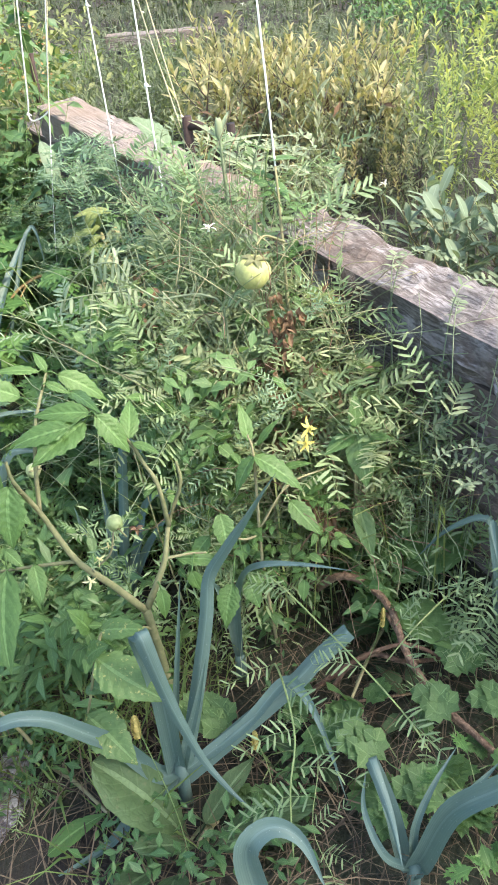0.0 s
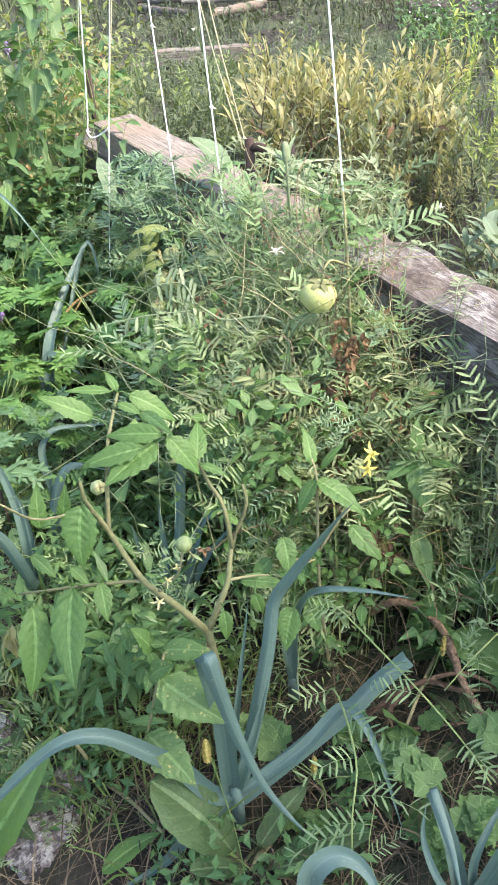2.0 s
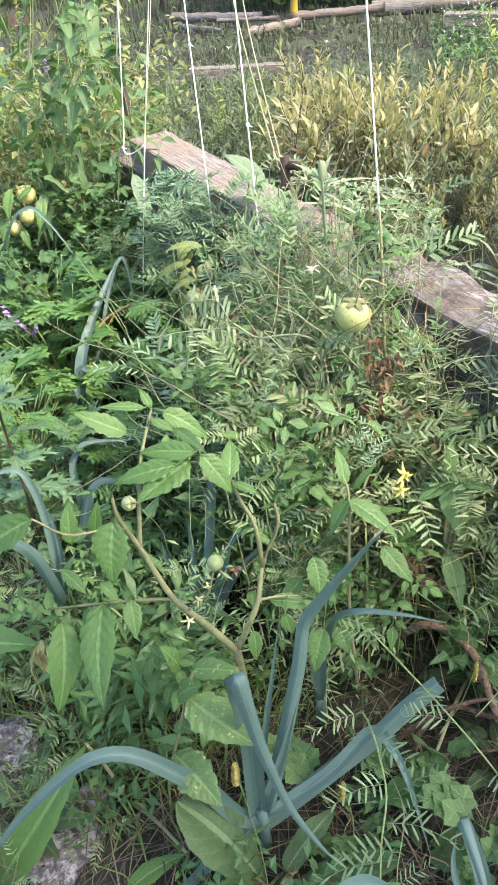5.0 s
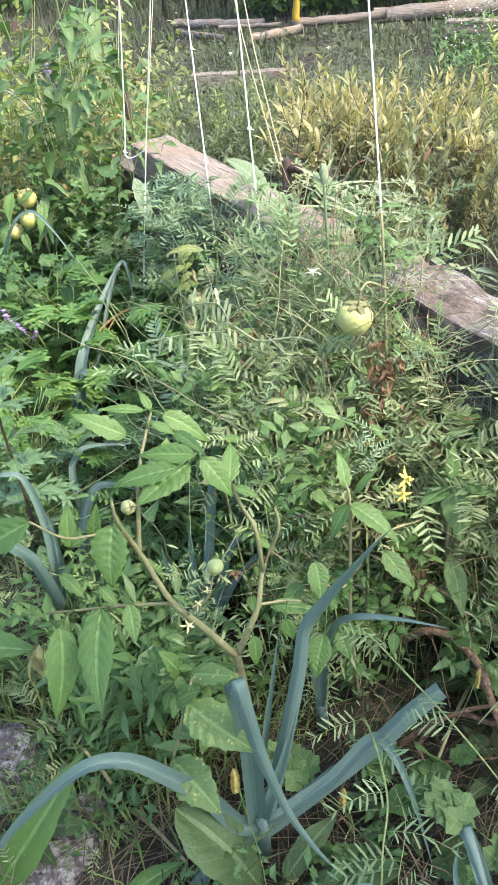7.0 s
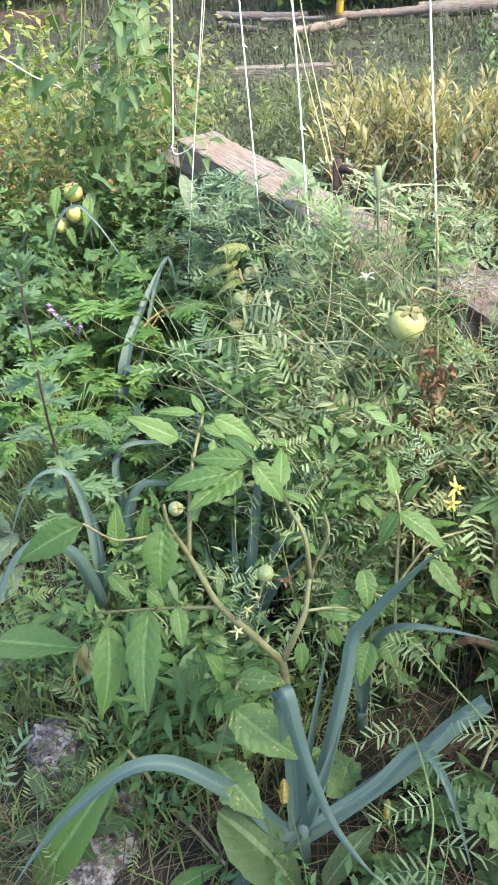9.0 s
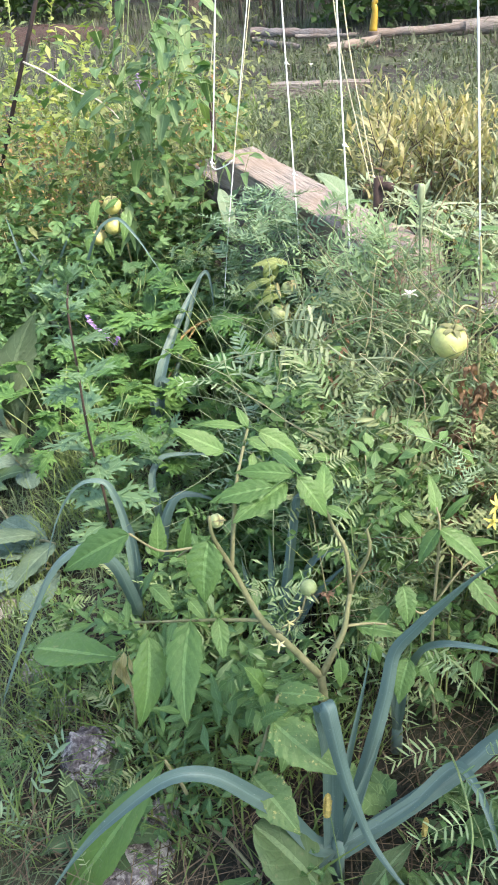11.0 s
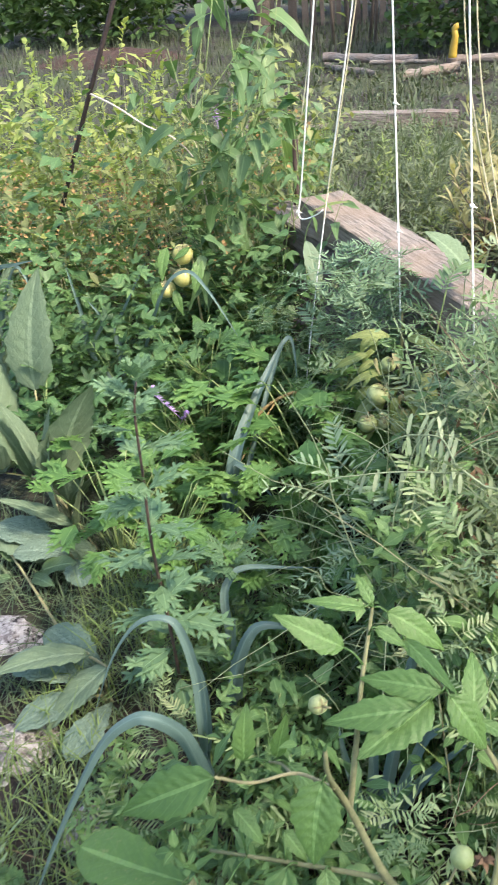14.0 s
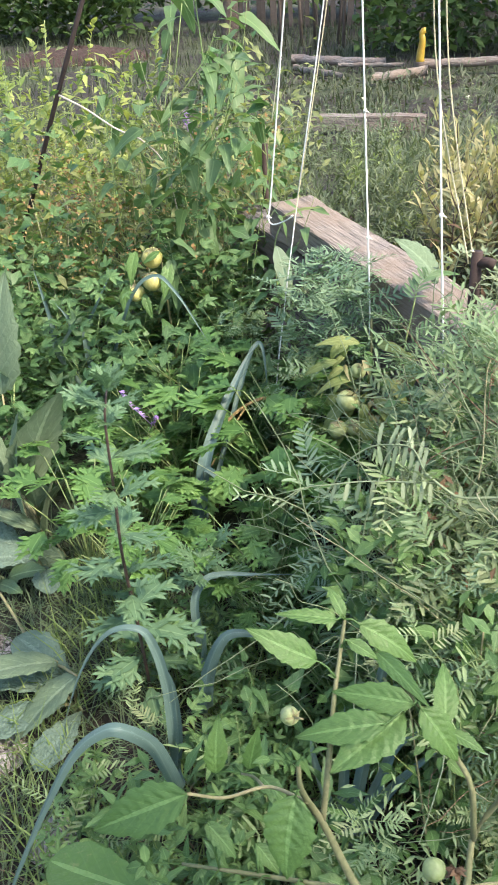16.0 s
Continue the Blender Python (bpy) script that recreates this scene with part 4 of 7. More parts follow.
LEEK_ARCHING = [
    ([(-0.782, 1.66, 0.246), (-0.791, 1.68, 0.375), (-0.812, 1.69, 0.478), (-0.842, 1.69, 0.528), (-0.908, 1.68, 0.515), (-0.973, 1.66, 0.418), (-1.03, 1.62, 0.253)], 0.026, 0.1),
    ([(-0.745, 1.56, 0.20), (-0.742, 1.51, 0.33), (-0.757, 1.48, 0.44), (-0.80, 1.45, 0.505), (-0.84, 1.44, 0.50), (-0.893, 1.42, 0.449), (-0.952, 1.38, 0.333), (-1.02, 1.33, 0.171), (-1.055, 1.3, 0.071)], 0.036, 0.1),
    ([(-0.787, 1.7, 0.21), (-0.795, 1.72, 0.332), (-0.822, 1.74, 0.393)], 0.03, 0.1),
]
LEEK_LEVEL = [
    ([(-0.837, 2.05, 0.268), (-0.82, 2.09, 0.325), (-0.783, 2.11, 0.338), (-0.705, 2.13, 0.333), (-0.594, 2.17, 0.315)], 0.026, 0.1),
    ([(-0.768, 1.85, 0.123), (-0.754, 1.86, 0.25), (-0.713, 1.88, 0.348), (-0.655, 1.9, 0.35), (-0.58, 1.93, 0.30)], 0.042, 0.1),
    ([(-0.79, 1.95, 0.1), (-0.785, 1.93, 0.22), (-0.77, 1.92, 0.34)], 0.034, 0.1),
]
LEEK_UPRIGHT = [
    ([(-0.972, 2.58, 0.15), (-0.962, 2.64, 0.315), (-0.935, 2.75, 0.425), (-0.898, 2.9, 0.515), (-0.866, 3.0, 0.58)], 0.0525, 0.2),
    ([(-0.965, 2.62, 0.307), (-0.883, 2.58, 0.296), (-0.806, 2.53, 0.254)], 0.03, 0.1),
    ([(-0.965, 2.56, 0.1), (-0.975, 2.55, 0.2), (-0.985, 2.55, 0.33)], 0.04, 0.1),
    ([(-0.89, 2.92, 0.50), (-0.862, 3.0, 0.572), (-0.842, 3.0, 0.565), (-0.828, 2.98, 0.50), (-0.822, 2.96, 0.42)], 0.018, 0.1),
]
LEEK_BACK = [
    ([(-1.407, 3.3, 0.563), (-1.298, 3.3, 0.68), (-1.2, 3.25, 0.635), (-1.058, 3.15, 0.484)], 0.024, 0.1),
    ([(-1.643, 3.4, 0.37), (-1.593, 3.4, 0.486), (-1.479, 3.4, 0.684)], 0.03, 0.1),
    ([(-1.74, 3.35, 0.312), (-1.752, 3.35, 0.443), (-1.821, 3.4, 0.674)], 0.035, 0.1),
    ([(-1.727, 3.35, 0.312), (-1.674, 3.35, 0.443), (-1.73, 3.35, 0.544)], 0.03, 0.1),
]
LEEK_PALE = [
    ([(-2.209, 3.5, 0.322), (-2.185, 3.5, 0.566), (-2.093, 3.5, 0.611), (-1.945, 3.45, 0.658)], 0.04, 0.1),
    ([(-2.201, 3.5, 0.35), (-2.077, 3.48, 0.611), (-1.956, 3.4, 0.46)], 0.03, 0.1),
]
TOMATO_LEAFLETS = [
    ((-0.407, 1.29, 0.908), (-0.499, 1.27, 0.955), 0.5),
    ((-0.389, 1.37, 0.915), (-0.473, 1.35, 0.925), 0.36),
    ((-0.381, 1.39, 0.903), (-0.41, 1.42, 0.93), 0.5),
    ((-0.359, 1.385, 0.897), (-0.271, 1.4, 0.838), 0.5),
    ((-0.371, 1.34, 0.906), (-0.328, 1.33, 0.884), 0.55),
    ((-0.271, 1.25, 0.892), (-0.378, 1.265, 0.885), 0.46),
    ((-0.303, 1.22, 0.882), (-0.418, 1.2, 0.858), 0.46),
    ((-0.284, 1.25, 0.872), (-0.365, 1.165, 0.842), 0.64),
    ((-0.262, 1.25, 0.887), (-0.208, 1.236, 0.812), 0.6),
    ((-0.225, 1.32, 0.780), (-0.229, 1.41, 0.812), 0.5),
]
TOMATO_LEAFLETS_MORE = [
    ((-0.218, 1.32, 0.770), (-0.168, 1.3, 0.756), 0.5),
    ((-0.333, 1.36, 0.873), (-0.26, 1.25, 0.893), 0.26),
    ((-0.539, 1.08, 0.865), (-0.665, 1.06, 0.79), 0.5),
    ((-0.556, 1.133, 0.563), (-0.543, 1.055, 0.40), 0.46),
    ((-0.470, 1.15, 0.598), (-0.48, 1.005, 0.478), 0.48),
    ((-0.414, 1.15, 0.610), (-0.397, 1.1, 0.558), 0.6),
    ((-0.413, 1.14, 0.814), (-0.431, 1.09, 0.715), 0.75),
    ((-0.572, 1.3, 0.622), (-0.583, 1.33, 0.711), 0.5),
    ((-0.517, 1.3, 0.643), (-0.509, 1.31, 0.726), 0.42),
    ((-0.50, 1.3, 0.634), (-0.455, 1.28, 0.60), 0.6),
    ((-0.328, 1.13, 0.44), (-0.36, 1.12, 0.505), 0.8),
    ((-0.154, 1.25, 0.52), (-0.053, 1.26, 0.50), 0.42),
    ((-0.179, 1.17, 0.513), (-0.168, 1.15, 0.455), 0.6),
    ((-0.116, 1.2, 0.532), (-0.108, 1.19, 0.485), 0.75),
    ((-0.562, 1.2, 0.637), (-0.512, 1.18, 0.60), 0.55),
    ((-0.487, 1.2, 0.607), (-0.45, 1.18, 0.572), 0.6),
]
SPOTTED_LEAFLETS = [
    ((-0.295, 1.03, 0.475), (-0.178, 0.97, 0.396), 0.66),
    ((-0.34, 1.02, 0.317), (-0.239, 0.96, 0.25), 0.75),
    ((-0.297, 1.09, 0.485), (-0.195, 1.06, 0.512), 0.52),
    ((-0.32, 1.05, 0.45), (-0.262, 1.03, 0.52), 0.6),
    ((-0.335, 1.05, 0.365), (-0.284, 1.02, 0.387), 0.7),
]
SORREL = [
    ((-0.65, 1.20, 0.42), (-0.875, 1.23, 0.345), 0.44),
]
DOCK_FRONT = [
    ((-0.159, 0.93, -0.001), (-0.32, 0.98, 0.225), 0.62),
    ((-0.138, 0.9, 0.029), (-0.243, 0.84, 0.13), 0.42),
    ((-0.122, 0.92, -0.002), (0.097, 0.98, 0.073), 0.42),
    ((-0.111, 0.95, 0.011), (-0.133, 0.93, 0.077), 0.6),
]
DOCK_RIGHT = [
    ((0.36, 1.53, 0.19), (0.56, 1.61, 0.22), 0.55),
    ((0.30, 1.60, 0.165), (0.43, 1.71, 0.21), 0.6),
    ((0.325, 1.43, 0.17), (0.475, 1.34, 0.12), 0.7),
    ((0.35, 1.80, 0.16), (0.32, 1.87, 0.24), 0.7),
    ((0.36, 1.79, 0.16), (0.39, 1.85, 0.20), 0.8),
    ((0.2, 1.2, 0.102), (0.16, 1.15, 0.198), 0.8),
]
DOCK_LEFT = [
    ((-0.531, 1.05, 0.29), (-0.691, 0.9, -0.01), 0.32),
    ((-0.325, 0.95, 0.081), (-0.444, 0.9, 0.041), 0.4),
]
BROAD_RIGHT = [
    ((0.246, 1.62, 0.561), (0.268, 1.565, 0.450), 0.55),
    ((0.24, 1.62, 0.556), (0.172, 1.565, 0.536), 0.5),
    ((0.298, 1.65, 0.385), (0.356, 1.62, 0.362), 0.7),
    ((0.246, 1.6, 0.365), (0.273, 1.51, 0.255), 0.34),
    ((0.26, 1.62, 0.55), (0.34, 1.60, 0.545), 0.45),
    ((0.245, 1.63, 0.57), (0.235, 1.66, 0.64), 0.5),
    ((0.27, 1.64, 0.43), (0.33, 1.66, 0.45), 0.6),
]
MIDDLE_LEAVES = [
    ((-0.063, 1.32, 0.58), (-0.043, 1.275, 0.515), 0.7),
    ((-0.09, 1.32, 0.517), (-0.130, 1.28, 0.480), 0.7),
    ((0.009, 1.45, 0.63), (0.112, 1.41, 0.568), 0.5),
    ((0.009, 1.45, 0.63), (-0.032, 1.41, 0.565), 0.6),
    ((0.083, 1.45, 0.501), (0.138, 1.395, 0.440), 0.6),
    ((0.058, 1.5, 0.543), (0.135, 1.5, 0.574), 0.5),
    ((0.177, 1.55, 0.502), (0.105, 1.495, 0.455), 0.6),
    ((-0.042, 1.25, 0.443), (-0.070, 1.195, 0.378), 0.7),
    ((-0.013, 1.28, 0.422), (0.008, 1.245, 0.375), 0.8),
    ((0.0, 1.46, 0.66), (-0.01, 1.52, 0.72), 0.45),
    ((0.02, 1.46, 0.65), (0.07, 1.48, 0.70), 0.45),
]
HORSERADISH = [
    ((-1.821, 3.0, 0.318), (-1.834, 3.1, 0.722), 0.4),
    ((-1.962, 2.9, 0.003), (-2.029, 2.95, 0.506), 0.4),
    ((-1.586, 2.6, 0.048), (-1.566, 2.65, 0.444), 0.42),
    ((-1.503, 2.55, 0.016), (-1.424, 2.6, 0.3), 0.5),
    ((-1.485, 2.5, 0.103), (-1.724, 2.45, 0.189), 0.35),
    ((-1.417, 2.5, 0.011), (-1.632, 2.4, 0.015), 0.45),
    ((-2.348, 3.7, 0.236), (-2.262, 3.8, 0.48), 0.5),
]
GREY_FLAT = [
    ((-1.201, 1.95, 0.115), (-1.385, 1.8, 0.162), 0.5),
    ((-1.124, 1.9, 0.129), (-1.232, 1.75, 0.042), 0.5),
    ((-1.787, 2.5, 0.051), (-1.559, 2.4, 0.047), 0.5),
]
leek("blue-green leek with broad folded leaves beaded with dew", LEEK_MIDDLE + LEEK_MIDDLE_MORE, foot=(-0.17, 1.02, 0.02))
leek("blue-green leek with stiff leaves in bare soil", LEEK_RIGHT, foot=(0.30, 0.82, 0.02), shank=0.08)
leek("blue-green leek with one arching leaf", LEEK_FRONT, foot=(0.02, 0.70, 0.02), shank=0.1)
leek("blue-green leek standing behind a tomato plant", LEEK_BEHIND, foot=(-0.385, 1.62, 0.0), shank=0.08)
leek("leek with pale flattened leaves", LEEK_FLAT, foot=(-0.06, 1.37, 0.02), shank=0.06)
leek("leek with arching leaves at the bed edge", LEEK_EDGE, foot=(0.60, 1.42, 0.03), shank=0.1)
leek("leek with long arching narrow leaves", LEEK_ARCHING, foot=(-0.80, 1.70, 0.0))
leek("leek with a level leaf among weeds", LEEK_LEVEL, foot=(-0.80, 2.0, 0.0))
leek("leek with one upright leaf among celery", LEEK_UPRIGHT, foot=(-0.97, 2.56, 0.0))
leek("leek with arching leaves in thick weeds", LEEK_BACK, foot=(-1.6, 3.36, 0.0))
leek("leek with pale broken leaves", LEEK_PALE, foot=(-2.2, 3.5, 0.0))


# ---- tomato plants ----
STEM_LINES = []


def leaflet(parent, root, tip, ratio, material, droop=0.5, stalked=False):
    r, q = Vector(root), Vector(tip)
    le = (q - r).length * 1.08
    b = Build()
    if stalked and STEM_LINES:
        near = min(STEM_LINES, key=lambda p: (p - r).length)
        if 0.004 < (near - r).length < 0.12:
            tube(b, curve_points([near, near.lerp(r, 0.5) + Vector((0, 0, 0.006)), r, r.lerp(q, 0.12)], 6), 0.0019, 0.0013, 5)
    toward = (Vector((0, 0, 1.75)) - r).normalized() * 0.6 + Vector((0, 0, 0.7))
    quilted(b, face_to(r, q - r, toward, U(-0.25, 0.25)) @ Matrix.Rotation(0.2, 4, "X"), le, le * ratio * 0.74 if material in (TOMATO_LEAF, BLIGHT_LEAF) else le * ratio, 34, 4, droop, 0.28, 0.085 if material in (TOMATO_LEAF, BLIGHT_LEAF, GREY_LEAF, DUSTY) else 0.04, 0.06 if material in (TOMATO_LEAF, BLIGHT_LEAF) else 0.025, shape="broad" if material in (DOCK, SORREL_LEAF, DUSTY) else "ovate" if material is GREY_LEAF else "leaflet")
    part("leaflet", b, material, parent)


def stem_of(parent, paths, material, name="stem"):
    b = Build()
    for ctrl, r0, r1 in paths:
        line = curve_points(ctrl, 16)
        tube(b, line, r0, r1, 8)
        STEM_LINES.extend(line)
    return part(name, b, material, parent)


def fruit(parent, p, r, material, tilt=20, name="tomato", squash=0.88):
    b = Build()
    ball(b, pose(0, 0, 0), r, squash, 18, 12, 0.035, 6)
    f = part(name, b, material, parent, "pale unripe fruit", pose(*p, tilt, U(-15, 15), U(0, 90)))
    b = Build()
    for i in range(5):
        blade(b, spin(i * 72 + U(-12, 12), 15, 0, (0, 0, r * squash * 0.86)), r * (1.1 if r < 0.02 else 0.95), r * (0.26 if r < 0.02 else 0.36), 6, "lance", U(0.9, 1.9), 0.3)
    tube(b, [Vector((0, 0, r * squash * 0.75)), Vector((0.004, 0, r * squash + 0.02))], 0.002, 0.002, 5)
    part("calyx", b, TOMATO_STEM, f)
    return f


def star_flower(parent, p, size, material, az=0, el=-50, petals=5, name="flower"):
    b = Build()
    for i in range(petals):
        blade(b, spin(i * 360 / petals + U(-15, 15), U(30, 65), 0), size * U(0.8, 1.15), size * 0.25, 5, "lance", U(0.4, 2.2), 0.3)
    tube(b, [Vector((0, 0, -0.004)), Vector((0, 0, size * 0.5))], size * 0.12, size * 0.05, 6)
    part(name, b, material, parent, "small yellow tomato flower" if material in (PETAL_YELLOW, PETAL_PALE) else "", pose(*p, 150 + U(-30, 30), U(-30, 30), az) if material in (PETAL_YELLOW, PETAL_PALE) else spin(az, el, 0, p))


t1 = thing("tomato_plant", "green tomato plant with a hairy forked stem and one small fruit", "tomato plant", "tomato plants")
stem_of(t1, [
    ([(-0.19, 1.15, 0), (-0.20, 1.17, 0.25), (-0.217, 1.172, 0.456)], 0.010, 0.009),
    ([(-0.217, 1.172, 0.45), (-0.274, 1.16, 0.54), (-0.327, 1.145, 0.623), (-0.38, 1.17, 0.72), (-0.406, 1.148, 0.812), (-0.411, 1.15, 0.86)], 0.0085, 0.003),
    ([(-0.382, 1.17, 0.725), (-0.378, 1.2, 0.815), (-0.379, 1.26, 0.872), (-0.38, 1.385, 0.902)], 0.0048, 0.0028),
    ([(-0.217, 1.172, 0.45), (-0.188, 1.2, 0.51), (-0.173, 1.23, 0.54), (-0.166, 1.29, 0.585), (-0.131, 1.3, 0.68), (-0.138, 1.32, 0.72)], 0.0078, 0.003),
    ([(-0.166, 1.285, 0.58), (-0.178, 1.3, 0.68), (-0.205, 1.325, 0.715), (-0.227, 1.32, 0.778), (-0.264, 1.26, 0.878), (-0.33, 1.355, 0.874)], 0.0052, 0.002),
    ([(-0.327, 1.145, 0.62), (-0.44, 1.161, 0.592), (-0.604, 1.188, 0.541)], 0.0042, 0.0025)], TOMATO_STEM)
for shoot in (
    ([(-0.173, 1.23, 0.54), (-0.13, 1.25, 0.532), (-0.09, 1.25, 0.535)], 0.0034, 0.002),
    ([(-0.21, 1.17, 0.40), (-0.28, 1.10, 0.48), (-0.297, 1.05, 0.47), (-0.325, 1.03, 0.36), (-0.34, 1.02, 0.31)], 0.004, 0.0025),
    ([(-0.30, 1.155, 0.58), (-0.29, 1.12, 0.62), (-0.275, 1.08, 0.655)], 0.0028, 0.0018),
    ([(-0.285, 1.14, 0.61), (-0.25, 1.12, 0.66), (-0.235, 1.12, 0.715)], 0.0024, 0.0018),
    ([(-0.40, 1.15, 0.79), (-0.463, 1.2, 0.742), (-0.513, 1.15, 0.772), (-0.539, 1.08, 0.865)], 0.003, 0.002),
    ([(-0.47, 1.2, 0.74), (-0.50, 1.26, 0.68), (-0.53, 1.3, 0.63)], 0.0026, 0.0018)):
    stem_of(t1, [shoot], TOMATO_STEM, "side_stem")
for row in TOMATO_LEAFLETS + TOMATO_LEAFLETS_MORE:
    leaflet(t1, *row, TOMATO_LEAF, stalked=True)
for row in SPOTTED_LEAFLETS:
    leaflet(t1, *row, BLIGHT_LEAF, 0.35, True)
for p, az, el, sc in (((-0.41, 1.15, 0.85), 250, 50, 0.35), ((-0.415, 1.15, 0.86), 80, 55, 0.3), ((-0.138, 1.32, 0.71), 60, 40, 0.42), ((-0.095, 1.25, 0.535), 80, 0, 0.5), ((-0.604, 1.188, 0.54), 260, 0, 0.55)):
    part("leaf", RNG.choice(TOM_LEAVES), None, t1, m=spin(az, el, U(-20, 20), p) @ Matrix.Scale(sc, 4))
fruit(t1, (-0.475, 1.43, 0.63), 0.0165, GREEN_SKIN, 60, "small_tomato", 1.05)
fruit(t1, (-0.23, 1.12, 0.735), 0.0155, GREEN_SKIN, 150, "small_tomato", 0.98)
for p, az in (((-0.276, 1.05, 0.66), 200), ((-0.262, 1.08, 0.685), 120), ((-0.245, 1.10, 0.70), 60)):
    star_flower(t1, p, 0.018, PETAL_PALE, az, U(-75, -40))
for i in range(12):
    q = U(0, 1)
    part("leaf", RNG.choice(TOM_LEAVES), None, t1, m=spin(U(120, 320), U(-20, 30), U(-20, 20), (-0.22 - 0.16 * q, 1.19, 0.25 + 0.25 * q)) @ Matrix.Scale(U(0.45, 0.7), 4))
b = Build()
for i in range(9):
    blade(b, spin(i * 40, U(-10, 60), U(-50, 50)), 0.018, 0.009, 4, "ovate", 1.2, 0.5, 0.2)
part("withered_flower", b, BROWN_LEAF, t1, "shrivelled red-brown flower", pose(-0.2, 1.15, 0.69))

t2 = thing("tomato_plant", "tomato plant tied to a white cord, lower leaves withered brown", "tomato plant", "tomato plants")
stem_of(t2, [([(0.12, 1.9, 0.05), (0.10, 1.86, 0.4), (0.095, 1.90, 0.75), (0.085, 1.97, 1.0), (0.08, 2.0, 1.08)], 0.0055, 0.003),
             ([(0.095, 1.9, 0.93), (0.05, 1.87, 0.96), (0.03, 1.83, 0.955)], 0.003, 0.0025)], TOMATO_STEM)
fruit(t2, (0.018, 1.82, 0.893), 0.042, TOMATO_SKIN, 15, "tomato", 0.97)
for i, z in enumerate((0.55, 0.62, 0.68, 0.74, 0.42, 0.36, 0.5, 0.80, 0.72, 0.66, 0.58, 0.3, 0.46, 0.6, 0.7, 0.77)):
    b = Build()
    for k in range(6):
        blade(b, spin(U(0, 360), U(-85, -20), U(-60, 60), (U(-.01, .01), U(-.01, .01), U(-.02, .02))), U(0.02, 0.05), U(0.007, 0.017), 8, "ovate", 1.4, 0.6, 0.25)
    part("withered_leaf", b, BROWN_LEAF, t2, "shrivelled brown leaf", pose(0.105 + U(-.05, .05), 1.80 + U(-.05, .03), z + 0.03))
for i in range(9):
    part("leaf", RNG.choice(TOM_LEAVES), None, t2, m=spin(U(0, 360), U(-10, 40), U(-20, 20), (0.09, 1.95, U(0.7, 1.05))) @ Matrix.Scale(U(0.45, 0.75), 4))

for p in ((0.114, 1.6, 0.40), (0.15, 1.6, 0.34), (0.186, 1.6, 0.30), (0.061, 1.7, 0.50), (-0.094, 1.8, 0.62), (0.007, 1.8, 0.65), (0.092, 1.78, 0.79), (0.07, 1.78, 0.72), (0.05, 1.79, 0.58)):
    b = Build()
    for k in range(17):
        blade(b, spin(U(0, 360), U(-90, -30), U(-60, 60), (U(-.014, .014), U(-.012, .012), U(-.025, .025))), U(0.03, 0.062), U(0.007, 0.015), 8, "ovate", 1.7, 0.8, 0.3)
    part("withered_leaf", b, BROWN_LEAF, t2, "shrivelled brown leaf", pose(*p))
t3 = thing("tomato_plant", "tomato plant with three pale yellow-green fruits among dark leaves", "tomato plant", "tomato plants")
stem_of(t3, [([(-1.33, 3.62, 0), (-1.36, 3.62, 0.4), (-1.36, 3.58, 0.66)], 0.006, 0.003)], TOMATO_STEM)
for p, r in (((-1.375, 3.52, 0.668), 0.040), ((-1.365, 3.47, 0.592), 0.037), ((-1.44, 3.48, 0.538), 0.034)):
    fruit(t3, p, r, PALE_SKIN, U(0, 25), "tomato", 1.0)
for root, tip in (((-1.43, 3.5, 0.70), (-1.45, 3.42, 0.60)), ((-1.30, 3.5, 0.66), (-1.31, 3.42, 0.55)), ((-1.46, 3.46, 0.58), (-1.48, 3.40, 0.47)), ((-1.40, 3.46, 0.545), (-1.375, 3.42, 0.46)), ((-1.33, 3.48, 0.71), (-1.385, 3.45, 0.665))):
    leaflet(t3, root, tip, 0.45, TOMATO_LEAF, 0.6, True)
for i in range(16):
    part("leaf", RNG.choice(TOM_LEAVES), None, t3, m=spin(U(-80, 80), U(-20, 40), U(-20, 20), (-1.35 + U(-.12, .12), 3.66 + U(-.05, .05), U(0.2, 0.85))) @ Matrix.Scale(U(0.7, 1.0), 4))

t4 = thing("tomato_plant", "tomato plant with curled light leaves tied to a knotted cord", "tomato plant", "tomato plants")
stem_of(t4, [([(-0.46, 2.9, 0.05), (-0.47, 2.88, 0.35), (-0.48, 2.92, 0.72)], 0.007, 0.004)], TOMATO_STEM)
for p, r in (((-0.525, 2.70, 0.55), 0.033), ((-0.551, 2.69, 0.455), 0.030), ((-0.510, 2.71, 0.455), 0.026), ((-0.381, 2.78, 0.565), 0.024), ((-0.5, 2.75, 0.625), 0.024)):
    fruit(t4, p, r, GREEN_SKIN, U(0, 40))
for i in range(24):
    part("leaf", RNG.choice(TOM_LEAVES), None, t4, m=spin(U(0, 360), U(-30, 30), U(-20, 20), (-0.46 + U(-.12, .12), 2.82 + U(-.10, .06), U(0.2, 0.68))) @ Matrix.Scale(U(0.55, 0.9), 4))
b = Build()
for k in range(14):
    blade(b, spin(U(0, 360), U(-80, 0), U(-60, 60), (U(-.09, .09), U(-.06, .03), U(-.08, .08))), U(0.03, 0.06), U(0.012, 0.025), 7, "ovate", 1.5, 0.6, 0.25)
